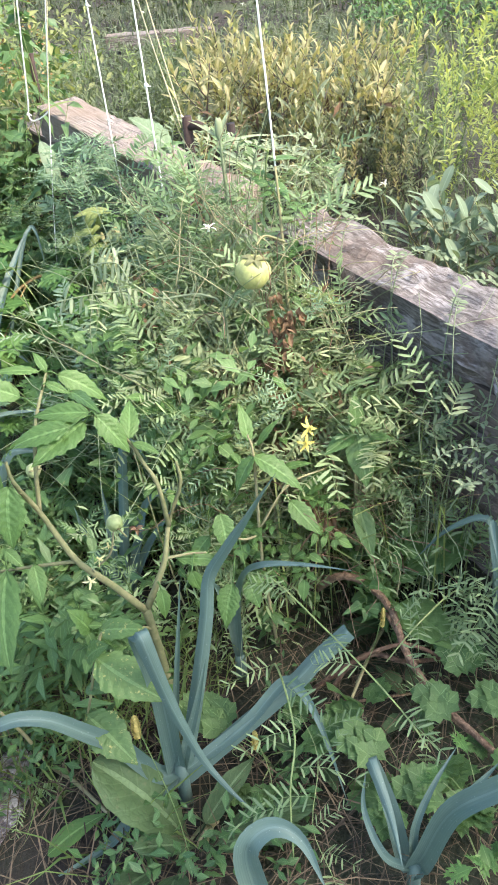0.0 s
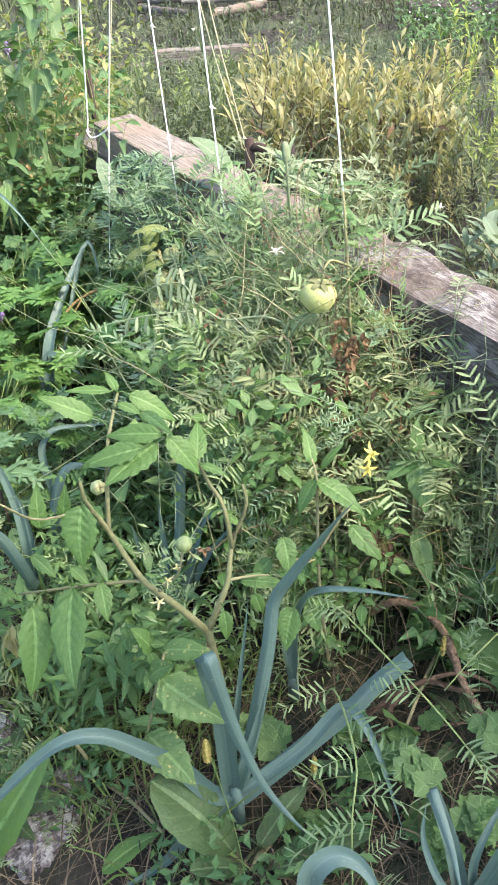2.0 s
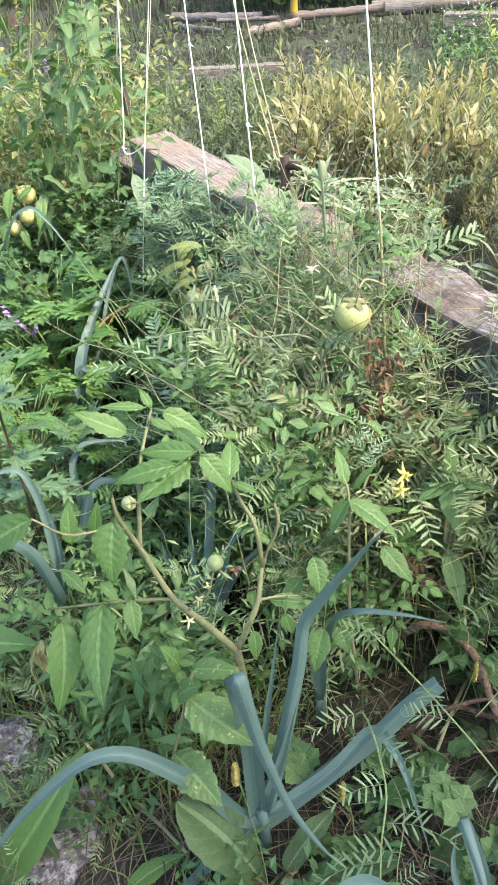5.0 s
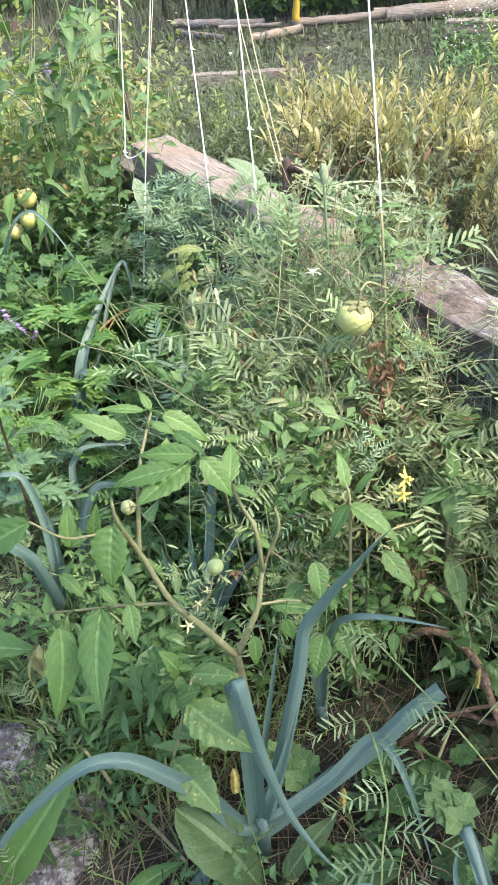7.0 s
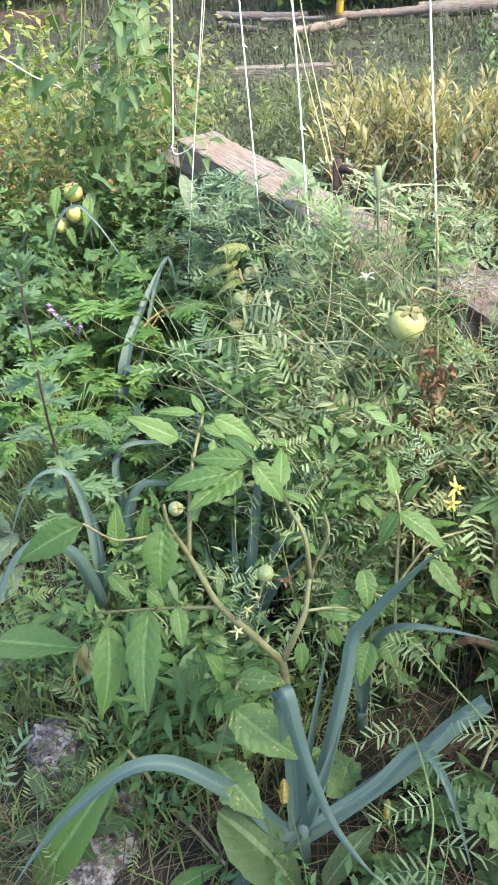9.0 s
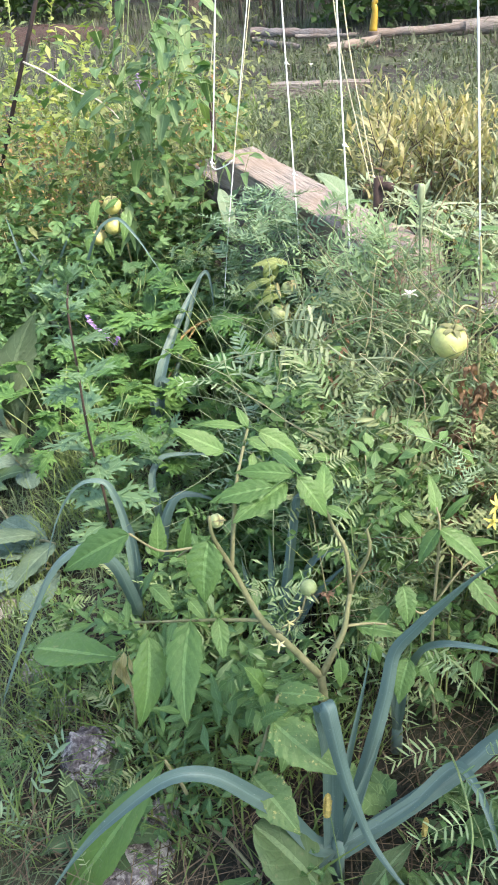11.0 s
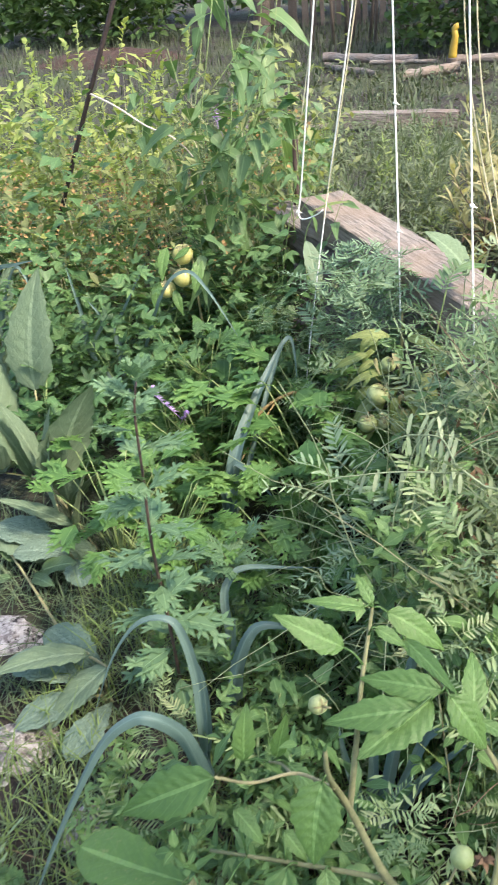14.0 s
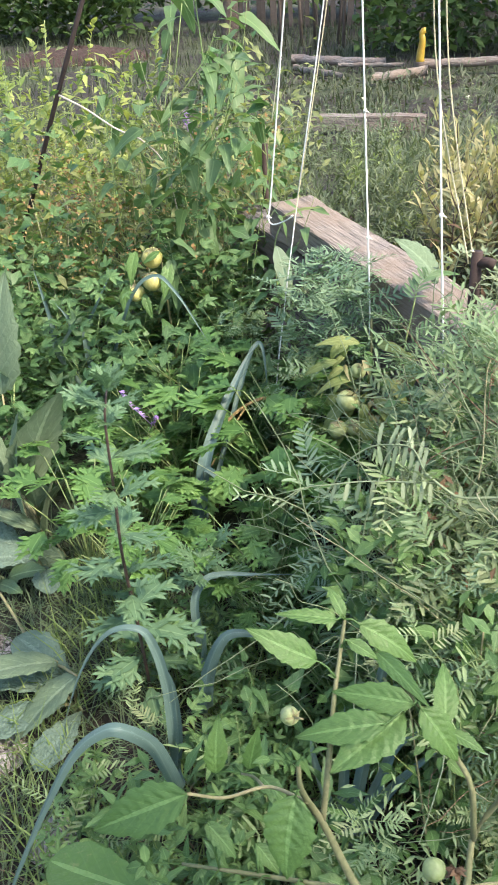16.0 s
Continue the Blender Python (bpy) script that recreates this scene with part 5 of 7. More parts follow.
for root, tip, ratio in (((-0.50, 2.78, 0.70), (-0.61, 2.72, 0.74), 0.4), ((-0.45, 2.78, 0.70), (-0.36, 2.72, 0.71), 0.45), ((-0.36, 2.76, 0.69), (-0.33, 2.69, 0.60), 0.5), ((-0.50, 2.75, 0.60), (-0.63, 2.70, 0.60), 0.35), ((-0.45, 2.74, 0.55), (-0.36, 2.67, 0.48), 0.45), ((-0.53, 2.74, 0.52), (-0.61, 2.67, 0.47), 0.45), ((-0.47, 2.72, 0.50), (-0.45, 2.65, 0.40), 0.5), ((-0.42, 2.72, 0.62), (-0.33, 2.66, 0.57), 0.4), ((-0.56, 2.74, 0.66), (-0.66, 2.69, 0.64), 0.35)):
    leaflet(t4, root, tip, ratio * 0.62, CURLED, 1.3, True)
for i in range(26):
    a, z = U(0, 6.28), U(0.42, 0.76)
    p = Vector((-0.46 + 0.10 * math.cos(a), 2.74 + 0.05 * math.sin(a), z))
    leaflet(t4, p, p + Vector((U(0.03, 0.06) * math.cos(a), U(-0.05, -0.02), U(-0.06, -0.01))), U(0.24, 0.36), CURLED, U(1.4, 2.4), True)
w = Build()
for k in range(16):
    blade(w, spin(U(0, 360), U(-80, 0), U(-60, 60), (U(-.10, .10), U(-.10, -.04), U(-.10, .10))), U(0.035, 0.06), U(0.012, 0.02), 7, "ovate", 1.5, 0.7, 0.25)
part("withered_leaves", w, YELLOWED, t4, "curled leaves withered to yellow", pose(-0.45, 2.8, 0.58))
part("withered_leaves", b, BROWN_LEAF, t4, "shrivelled brown leaves", pose(-0.47, 2.8, 0.46))

# sorrel
sorrel = thing("sorrel_plant", "sorrel with broad smooth green leaves, one torn", "sorrel", "broad-leaved weeds")
sorrel.location = (-0.70, 1.3, 0.02)
for r, q, ratio in SORREL:
    leaflet(sorrel, Vector(r) - sorrel.location, Vector(q) - sorrel.location, ratio + 0.06, SORREL_LEAF, 0.3)
b = Build()
for i in range(7):
    blade(b, spin(U(-60, 60) + 180, U(-80, -40), U(-60, 60), (U(-.012, .012), U(-.01, .01), U(-.01, .02))), U(0.05, 0.085), U(0.012, 0.02), 8, "lance", 0.6, 0.8, 0.2)
part("withered_leaf", b, YELLOWED, sorrel, "torn leaf withered to pale yellow", pose(0.05, -0.10, 0.40))
stem_of(sorrel, [([(0, 0, 0), (0.03, -0.04, 0.2), (0.048, -0.10, 0.40)], 0.004, 0.003)], TOMATO_STEM, "leaf_stalk")

def dock(label, foot, rows, material, category="dock", group="broad-leaved weeds"):
    t = thing("dock_plant" if category == "dock" else "horseradish", label, category, group)
    t.location = foot
    f = Vector(foot)
    for r, q, ratio in rows:
        leaflet(t, Vector(r) - f, Vector(q) - f, ratio, material, 0.35)
        v = Vector(r) - f
        stem_of(t, [([(0, 0, 0), v * 0.5 + Vector((0, 0, 0.02)), v]  , 0.005, 0.0035)], TOMATO_STEM, "leaf_stalk")
    return t


dock("dull green dock with broad holed leaves", (-0.10, 0.97, 0.01), DOCK_FRONT, DOCK)
dock("dock with broad green leaves over bare soil", (0.32, 1.52, 0.03), DOCK_RIGHT, WEED)
dock("dock with long smooth green leaves by the stones", (-0.5, 1.12, 0.0), DOCK_LEFT, SORREL_LEAF)
dock("leafy plant with smooth oval leaves", (0.25, 1.68, 0.03), BROAD_RIGHT, WEED, "broad-leaved plant")
t5 = thing("tomato_plant", "young tomato plant with dark crinkled leaves between leek and vetch", "tomato plant", "tomato plants")
t5.location = (0.03, 1.45, 0.02)
stem_of(t5, [([(0, 0, 0), (-0.02, 0.0, 0.3), (-0.02, 0.0, 0.6), (-0.03, 0.01, 0.66)], 0.005, 0.002),
             ([(-0.02, 0.0, 0.38), (-0.06, -0.1, 0.46), (-0.09, -0.13, 0.55)], 0.003, 0.002),
             ([(-0.02, 0.0, 0.4), (0.05, 0.03, 0.5), (0.14, 0.09, 0.5)], 0.003, 0.002)], TOMATO_STEM)
STEM_LINES[:] = STEM_LINES[-51:]
for root, tip, ratio in MIDDLE_LEAVES:
    leaflet(t5, Vector(root) - t5.location, Vector(tip) - t5.location, ratio, TOMATO_LEAF, 0.5, True)
for i in range(12):
    part("leaf", RNG.choice(TOM_LEAVES), None, t5, m=spin(U(0, 360), U(-20, 30), U(-20, 20), (U(-.04, .1), U(-.05, .06), U(0.25, 0.5))) @ Matrix.Scale(U(0.45, 0.7), 4))
dock("horseradish with large dull grey-green leaves", (-1.75, 2.85, -0.02), HORSERADISH, GREY_LEAF, "horseradish", "large-leaved plants")
dock("grey-green broad leaves spread between stones", (-1.3, 2.05, -0.02), GREY_FLAT, GREY_LEAF, "broad-leaved plant")

broad = thing("broad_plant", "tall plant with one broad pale grey-green leaf above the vetch", "broad-leaved plant", "climbers")
broad.location = (-0.42, 2.78, 0.03)
stem_of(broad, [([(0, 0, 0), (0.03, 0.02, 0.5), (0.08, 0.12, 0.85)], 0.004, 0.002)], VETCH_STEM)
leaflet(broad, (0.13, 0.15, 0.81), (0.01, 0.15, 0.935), 0.85, GREY_LEAF)
leaflet(broad, (0.08, 0.12, 0.83), (0.18, 0.08, 0.86), 0.5, WEED)
climber = thing("broad_plant", "slender climbing stem with a few smooth oval leaves beside a cord", "broad-leaved plant", "climbers")
climber.location = (-0.02, 2.06, 0.03)
stem_of(climber, [([(0, 0, 0), (0.03, 0.02, 0.5), (0.07, -0.02, 0.98), (0.085, -0.02, 1.08)], 0.0035, 0.002)], VETCH_STEM)
for root, tip, ratio in (((0.085, -0.02, 1.07), (0.03, -0.04, 1.10), 0.6), ((0.085, -0.02, 1.05), (0.15, -0.05, 1.06), 0.6), ((0.08, -0.02, 1.0), (0.135, -0.07, 0.97), 0.7), ((0.07, -0.02, 0.95), (0.0, -0.08, 0.97), 0.5)):
    leaflet(climber, root, tip, ratio * 0.8, WEED)

salsify = thing("salsify", "tall pale green stem with a long bud and narrow leaves", "weed", "climbers")
salsify.location = (-0.06, 2.2, 0.03)
stem_of(salsify, [([(0, 0, 0), (0.01, 0.01, 0.6), (0.0, 0.0, 0.99), (-0.004, 0.0, 1.09)], 0.0045, 0.0035)], TENDRIL)
b = Build()
ball(b, ID, 0.0105, 3.0, 10, 10, 0.12, 7)
part("bud", b, TENDRIL, salsify, m=pose(-0.004, 0, 1.09))
for az, el, le, z in ((80, 12, 0.15, 0.07), (-70, 35, 0.10, 0.06), (150, 10, 0.09, 0.09), (95, -15, 0.12, 0.11), (-120, 20, 0.10, 0.12), (20, 50, 0.08, 0.05)):
    b = Build()
    blade(b, spin(az, el, U(-20, 20), (0, 0, 0)), le, 0.011, 10, "lance", U(0.2, 0.7), 0.4)
    part("leaf", b, TENDRIL, salsify, m=pose(0, 0, 1.12 - z))

# single hanging leaf at the cord loop, and the round leaf by the beam
odd = thing("bindweed", "bindweed with arrow-shaped leaves climbing the cords", "vine", "climbers")
odd.location = (-0.87, 3.42, 0.0)
stem_of(odd, [([(0, 0, 0), (0.02, 0.0, 0.4), (0.0, -0.03, 0.75), (0.05, -0.05, 0.9)], 0.003, 0.002)], VETCH_STEM)
leaflet(odd, (0.01, -0.04, 0.78), (0.06, -0.12, 0.60), 0.32, SAGE)
leaflet(odd, (0.03, -0.05, 0.88), (0.16, -0.08, 0.93), 0.4, SUNNY)
for i in range(12):
    part("leaf", RNG.choice(DARK_LEAVES), None, odd, m=spin(U(0, 360), U(-30, 30), U(-20, 20), (U(-.04, .04), U(-.05, .02), U(0.2, 0.85))) @ Matrix.Scale(U(0.8, 1.3), 4))


# ---- scattered plants: a few of each kind are built, then copied over the beds ----
PLACED = set()


def strew(kinds, count, place, tilt=12, scale=(0.8, 1.2), sink=0.0, height=None, facing=None):
    """Copies of the kinds over the ground; the first use of each kind is the thing itself."""
    for i in range(count):
        x, y = place()
        z = ground_height(x, y) - sink
        src = kinds[i % len(kinds)]
        sc = U(*scale) * (height(x, y) if height else 1.0)
        rz = U(0, 360) if facing is None else facing + U(-70, 70)
        m = pose(x, y, z, U(-tilt, tilt), U(-tilt, tilt), rz) @ Matrix.Scale(sc, 4)
        if src.name not in PLACED:
            PLACED.add(src.name)
            src.matrix_basis = m
        else:
            copy_thing(src, m)


def box(x0, x1, y0, y1):
    return lambda: (U(x0, x1), U(y0, y1))


def side(x, y):
    """Distance behind the timber edging (minus: on the bed's side)."""
    return (x + 0.27) * 0.82 + (y - 2.79) * 0.57


# open spots in the bed: a fruiting tomato, and leeks that stand free
CLEAR = ((-0.45, 2.68, 0.24), (-0.47, 2.42, 0.13), (-0.2, 2.52, 0.13), (-0.94, 2.55, 0.2), (-0.86, 2.33, 0.15), (-0.88, 2.85, 0.12), (-0.33, 1.6, 0.14), (-0.93, 1.8, 0.16), (-0.82, 1.55, 0.12))


def in_bed(place, gap=0.16):
    def pick():
        while True:
            x, y = place()
            if side(x, y) < -gap and all((x - a) ** 2 + (y - c) ** 2 > r * r for a, c, r in CLEAR):
                return x, y
    return pick


def behind(place, gap=0.25):
    def pick():
        while True:
            x, y = place()
            if side(x, y) > gap:
                return x, y
    return pick


def low_leaves(place, top):
    def pick():
        x, y = place()
        return (x, y, ground_height(x, y) + U(0.02, 1) * top)
    return pick


# vetch: thick over the middle of the bed, climbing highest round the cords
def canopy(x, y):
    """Height that the vetch reaches: highest round the cords, falling to the bare soil at the near right."""
    h = 0.84 + 0.40 * math.exp(-((x + 0.04) ** 2 + (y - 2.02) ** 2) / 0.07)
    h -= 1.8 * max(0.0, 0.9 * x - 0.8 * (y - 1.5) - 0.03)
    h -= 1.6 * max(0.0, 1.42 - y)
    h -= 2.2 * max(0.0, x - 0.17) * max(0.0, min(1.0, (2.0 - y) * 2.5))
    if -0.12 < x < 0.5 and y < 1.78:
        h *= 0.6
    if x < -0.5:
        h = min(h, 0.55 + 0.16 * max(0, y - 2.2))
    if side(x, y) > -0.3 and (x < -0.28 or x > 0.25):
        h = min(h, 0.90) if x < 0 else max(0.58, min(h, 0.72))
    return max(0.16, h)


def leafy(place, least=0.42):
    def pick():
        while True:
            x, y = place()
            if canopy(x, y) > least:
                return x, y
    return pick


VINES = [vetch_vine(1.0, 12, U(0.84, 0.94), cool=k % 2 == 1) for k in range(6)]
strew(VINES, 6, leafy(in_bed(box(-0.28, 0.12, 1.36, 1.65), gap=0.02), 0.3), 9, (0.7, 1.0), height=canopy)
strew(VINES, 46, leafy(in_bed(box(-0.30, 0.70, 1.62, 2.6), gap=0.02)), 9, (0.78, 1.12), height=canopy)
strew(VINES, 8, in_bed(box(-0.8, -0.3, 2.3, 3.0)), 10, (0.75, 1.05), height=canopy)
strew(VINES, 20, in_bed(box(-0.55, 0.1, 2.3, 3.2), gap=0.02), 10, (0.8, 1.1), height=canopy)
strew(VINES, 28, in_bed(lambda: (lambda q, w: (-0.80 + 0.62 * q + 0.82 * w, 3.55 - 0.885 * q + 0.57 * w))(U(0, 1) ** 0.7, U(-0.30, -0.03)), gap=0.02), 8, (0.82, 1.0))
strew(VINES, 16, in_bed(lambda: (lambda q, w: (0.05 + 0.62 * q + 0.82 * w, 2.33 - 0.885 * q + 0.57 * w))(U(0, 0.75), U(-0.22, -0.03)), gap=0.02), 12, (0.6, 0.85))
for x, y, s in ((0.0, 1.73, 0.98), (0.08, 1.74, 0.95), (-0.08, 1.78, 1.02), (0.05, 2.0, 1.2), (-0.1, 2.05, 1.25), (-0.2, 2.15, 1.15), (-0.2, 2.5, 0.98), (-0.26, 2.48, 0.95), (-0.14, 2.45, 1.0), (-0.32, 2.6, 0.92), (0.12, 2.1, 1.0), (0.18, 2.05, 0.92), (0.0, 2.3, 1.05), (0.27, 1.95, 0.9), (0.42, 1.85, 0.72), (0.52, 1.72, 0.66), (-0.1, 2.35, 1.05)):
    copy_thing(RNG.choice(VINES), pose(x, y, 0.03, U(-6, 6), U(-6, 6), U(0, 360)) @ Matrix.Scale(s, 4))
for q, w, sc, tilt in ((0.40, -0.06, 0.70, 8), (0.47, -0.10, 0.62, -6), (0.52, -0.05, 0.72, 10), (0.58, -0.12, 0.60, 4), (0.64, -0.06, 0.66, -8), (0.70, -0.10, 0.62, 12), (0.76, -0.05, 0.68, 6), (0.30, -0.05, 0.74, 6), (0.36, -0.12, 0.66, -7), (0.44, -0.14, 0.6, 12), (0.50, -0.12, 0.56, -9), (0.56, -0.07, 0.64, 7), (0.62, -0.13, 0.54, 10), (0.68, -0.05, 0.60, -6), (0.74, -0.12, 0.54, 8)):
    copy_thing(VINES[int(q * 100) % 6], pose(0.05 + 0.62 * q + 0.82 * w, 2.33 - 0.885 * q + 0.57 * w, 0.03, tilt, -tilt, U(0, 360)) @ Matrix.Scale(sc, 4))
LOW = [vetch_vine(U(0.5, 0.7), 11, U(0.15, 0.35)) for _ in range(4)]
strew(LOW, 6, in_bed(box(-0.25, 0.35, 1.65, 2.1), gap=0.03), 14, (0.7, 1.0))
strew(LOW, 10, in_bed(box(-1.0, -0.3, 1.0, 1.9)), 14, (0.6, 0.9))
BIG = [vetch_vine(0.75, 7, 0.4, big=True, straight=0.6), vetch_vine(0.7, 7, 0.3, big=True, straight=0.6)]
for (x, y, rz, s) in ((0.16, 0.80, 20, 0.7), (-0.3, 0.74, 150, 0.5), (-0.25, 1.35, 60, 1.0), (-0.05, 1.35, 10, 1.05)):
    copy_thing(BIG[0 if s < 0.9 else 1], pose(x, y, ground_height(x, y), 0, 0, rz) @ Matrix.Scale(s, 4))


def trailing_vetch(ctrl, leaves, pool):
    """A vetch stem that trails along a line, its leaves on alternate sides."""
    t = thing("vetch_vine", "trailing vetch stem with long narrow leaflets over bare soil", "vine", "vetch vines")
    t.location = ctrl[0]
    pts = curve_points([Vector(p) - Vector(ctrl[0]) for p in ctrl], 20)
    b = Build()
    tube(b, pts, 0.0026, 0.0016, 5)
    part("stem", b, VETCH_STEM, t)
    for i in range(leaves):
        k = 1 + int(18 * i / leaves)
        d = pts[k + 1] - pts[k]
        az = math.degrees(math.atan2(d.x, d.y)) * -1 + (60 if i % 2 else -60) + U(-15, 15)
        part("leaf", RNG.choice(pool), None, t, m=spin(az, U(-20, 25), U(-30, 30), pts[k]) @ Matrix.Scale(U(0.55, 0.85), 4))
    return t


trailing_vetch([(-0.08, 1.45, 0.05), (-0.05, 1.40, 0.3), (0.03, 1.29, 0.42), (0.13, 1.18, 0.40), (0.23, 1.07, 0.36), (0.30, 1.0, 0.31), (0.34, 0.95, 0.27)], 7, BIG_VETCH_LEAVES)
trailing_vetch([(0.0, 1.3, 0.03), (0.04, 1.15, 0.3), (0.08, 0.94, 0.36), (0.07, 0.83, 0.33), (0.07, 0.78, 0.2)], 6, BIG_VETCH_LEAVES)
trailing_vetch([(0.52, 1.5, 0.03), (0.47, 1.4, 0.25), (0.36, 1.26, 0.30), (0.28, 1.2, 0.24)], 4, BIG_VETCH_LEAVES)
BIG[0].matrix_basis = pose(-0.62, 1.75, 0.03, 0, 0, 15) @ Matrix.Scale(0.8, 4)
arch = thing("vetch_vine", "long arching vetch shoot with paired leaflets and a forked tendril", "vine", "vetch vines")
arch.location = (-0.12, 1.86, 0.05)


def arch_line(ctrl):
    return [Vector(p) - arch.location for p in ctrl]


stem_of(arch, [(arch_line([(-0.12, 1.86, 0.05), (-0.07, 1.88, 0.45), (-0.06, 1.86, 0.76), (-0.09, 1.84, 0.825), (-0.142, 1.84, 0.834), (-0.211, 1.84, 0.826), (-0.25, 1.84, 0.85), (-0.282, 1.84, 0.876)]), 0.0034, 0.0026)], TENDRIL)
for line, n in (([(-0.262, 1.84, 0.856), (-0.31, 1.84, 0.852), (-0.39, 1.84, 0.846), (-0.46, 1.83, 0.838), (-0.517, 1.83, 0.822), (-0.57, 1.82, 0.785)], 9),
                ([(-0.282, 1.845, 0.874), (-0.308, 1.87, 0.909), (-0.345, 1.875, 0.912), (-0.389, 1.88, 0.90), (-0.435, 1.88, 0.86), (-0.465, 1.88, 0.794)], 7)):
    pts = curve_points(arch_line(line), 30)
    b = Build()
    tube(b, pts, 0.0022, 0.0009, 4)
    for i in range(n):
        k = 1 + int(18 * i / n)
        for q in (-1, 1):
            up_leaf = q > 0 and line[0][0] < -0.27
            blade(b, spin((0 if q > 0 else 180) + U(-30, 30), U(35, 60) if up_leaf else U(-78, -50), U(-15, 15), pts[k]), U(0.036, 0.047), 0.0082, 5, "blunt", 0.2, 0.15)
    for fork in (-1, 1):
        q = pts[-1]
        tube(b, curve_points([pts[24], q + Vector((-0.02, 0.01 * fork, -0.01 + 0.015 * fork)), q + Vector((-0.045 + 0.02 * fork, 0.0, -0.045)), q + Vector((-0.05 + 0.035 * fork, 0.01, -0.085))], 8), 0.0009, 0.0005, 4)
    part("leaf", b, TENDRIL, arch)


def beam_shoot(foot, ctrl, pairs, size):
    """A thin vetch shoot that leans out over the beam, its small leaflets set in open pairs."""
    t = thing("vetch_vine", "thin vetch shoot with small open leaflets leaning over the timber beam", "vine", "vetch vines")
    t.location = foot
    line = [Vector((0, 0, 0))] + [Vector(p) - Vector(foot) for p in ctrl]
    pts = curve_points(line, 40)
    b = Build()
    tube(b, pts[:22], 0.002, 0.0014, 4)
    part("stem", b, TENDRIL, t)
    b = Build()
    tube(b, pts[20:], 0.0014, 0.0008, 4)
    for i in range(pairs):
        k = 20 + int(19 * i / pairs)
        d = (pts[k + 1] - pts[k]).normalized()
        az = math.degrees(math.atan2(d.x, d.y))
        for q in (-1, 1):
            blade(b, spin(az + q * U(60, 85), U(-15, 40), U(-25, 25), pts[k]), size * U(0.85, 1.15) * (1 - 0.3 * i / pairs), size * 0.26, 4, "oblong", 0.3, 0.2)
    part("leaf", b, TENDRIL, t)


for x, y, dx, dy, h in ((0.20, 1.98, 0.10, 0.16, 0.86), (0.30, 1.85, 0.16, 0.10, 0.84), (0.33, 1.80, 0.05, 0.24, 0.80), (0.42, 1.70, 0.14, 0.12, 0.82), (0.45, 1.62, 0.06, 0.22, 0.76), (0.50, 1.56, 0.16, 0.12, 0.80), (0.38, 1.72, 0.12, 0.05, 0.62), (0.50, 1.60, 0.08, 0.06, 0.60), (0.26, 1.90, 0.04, 0.10, 0.72), (0.10, 2.10, 0.06, 0.16, 0.95), (0.0, 2.2, -0.04, 0.14, 1.02), (0.36, 1.66, 0.14, -0.04, 0.46), (0.42, 1.58, 0.10, -0.08, 0.50), (0.48, 1.52, 0.14, 0.02, 0.44), (0.30, 1.78, 0.16, 0.0, 0.58), (0.54, 1.48, 0.10, 0.10, 0.56), (0.34, 1.86, 0.10, 0.10, 0.66), (0.56, 1.5, 0.08, 0.18, 0.66)):
    beam_shoot((x, y, 0.03), [(x + 0.02, y, h * 0.55), (x + dx * 0.4, y + dy * 0.4, h), (x + dx, y + dy, h + 0.02), (x + dx * 1.6, y + dy * 1.4 - 0.03, h - 0.05)], 11, 0.028)
BIG[1].matrix_basis = pose(-0.42, 1.98, 0.03, 0, 0, -50) @ Matrix.Scale(1.1, 4)

near_middle = in_bed(box(-0.15, 0.42, 1.42, 1.85), gap=0.1)
for i in range(14):
    x, y = -0.30 + 0.026 * i + U(-.02, .02), 2.66 - 0.037 * i + U(-.03, .03)
    h = U(0.88, 1.02)
    beam_shoot((x, y, 0.03), [(x + 0.02, y, h * 0.55), (x + U(0, .06), y + U(0.02, .1), h), (x + U(0.08, .16), y + U(.1, .2), h + U(-.03, .05)), (x + U(.16, .26), y + U(.12, .26), h - U(0, .10))], 13, 0.032)
for i in range(14):
    x, y = U(0.28, 0.56), U(1.5, 1.78)
    h = U(0.42, 0.66)
    beam_shoot((x, y, 0.03), [(x + 0.01, y, h * 0.55), (x + U(-.06, .08), y + U(-.08, .04), h), (x + U(0, .14), y + U(-.10, .10), h + U(-.02, .06)), (x + U(.08, .24), y + U(-.12, .14), h - U(0, .10))], 13, 0.028)

# tomato shoots that come up through the vetch
SHOOTS = [upright_plant("tomato_shoot", "young tomato shoot with cut green leaves coming through the vetch", "tomato plant", "tomato plants", U(0.5, 0.6), TOM_LEAVES, 11, TOMATO_STEM, (-25, 45), 0.1, 0.4, 0.0028, 0.25, scale=(0.5, 0.85)) for _ in range(2)]
strew(SHOOTS, 11, leafy(in_bed(box(-0.4, 0.2, 1.5, 2.3))), 12, (0.9, 1.35))

# broad leaves, celery and deep green weeds fill the bed under the vetch
WEEDS = [upright_plant("broad_weed", "leafy green weed with oval toothed leaves", "weed", "leafy weeds", U(0.28, 0.4), WEED_LEAVES, 16, VETCH_STEM, (-20, 35), branches=2) for _ in range(4)]
DARKS = [upright_plant("dark_weed", "deep green weed with heart-shaped leaves", "weed", "leafy weeds", U(0.3, 0.45), DARK_LEAVES, 18, VETCH_STEM, (-25, 30), branches=2) for _ in range(4)]
strew(WEEDS, 15, in_bed(box(-0.75, -0.1, 1.35, 2.1)), 10, (0.7, 1.05))
strew(DARKS, 12, in_bed(box(-0.7, 0.15, 1.5, 2.9)), 10, (0.7, 1.0))
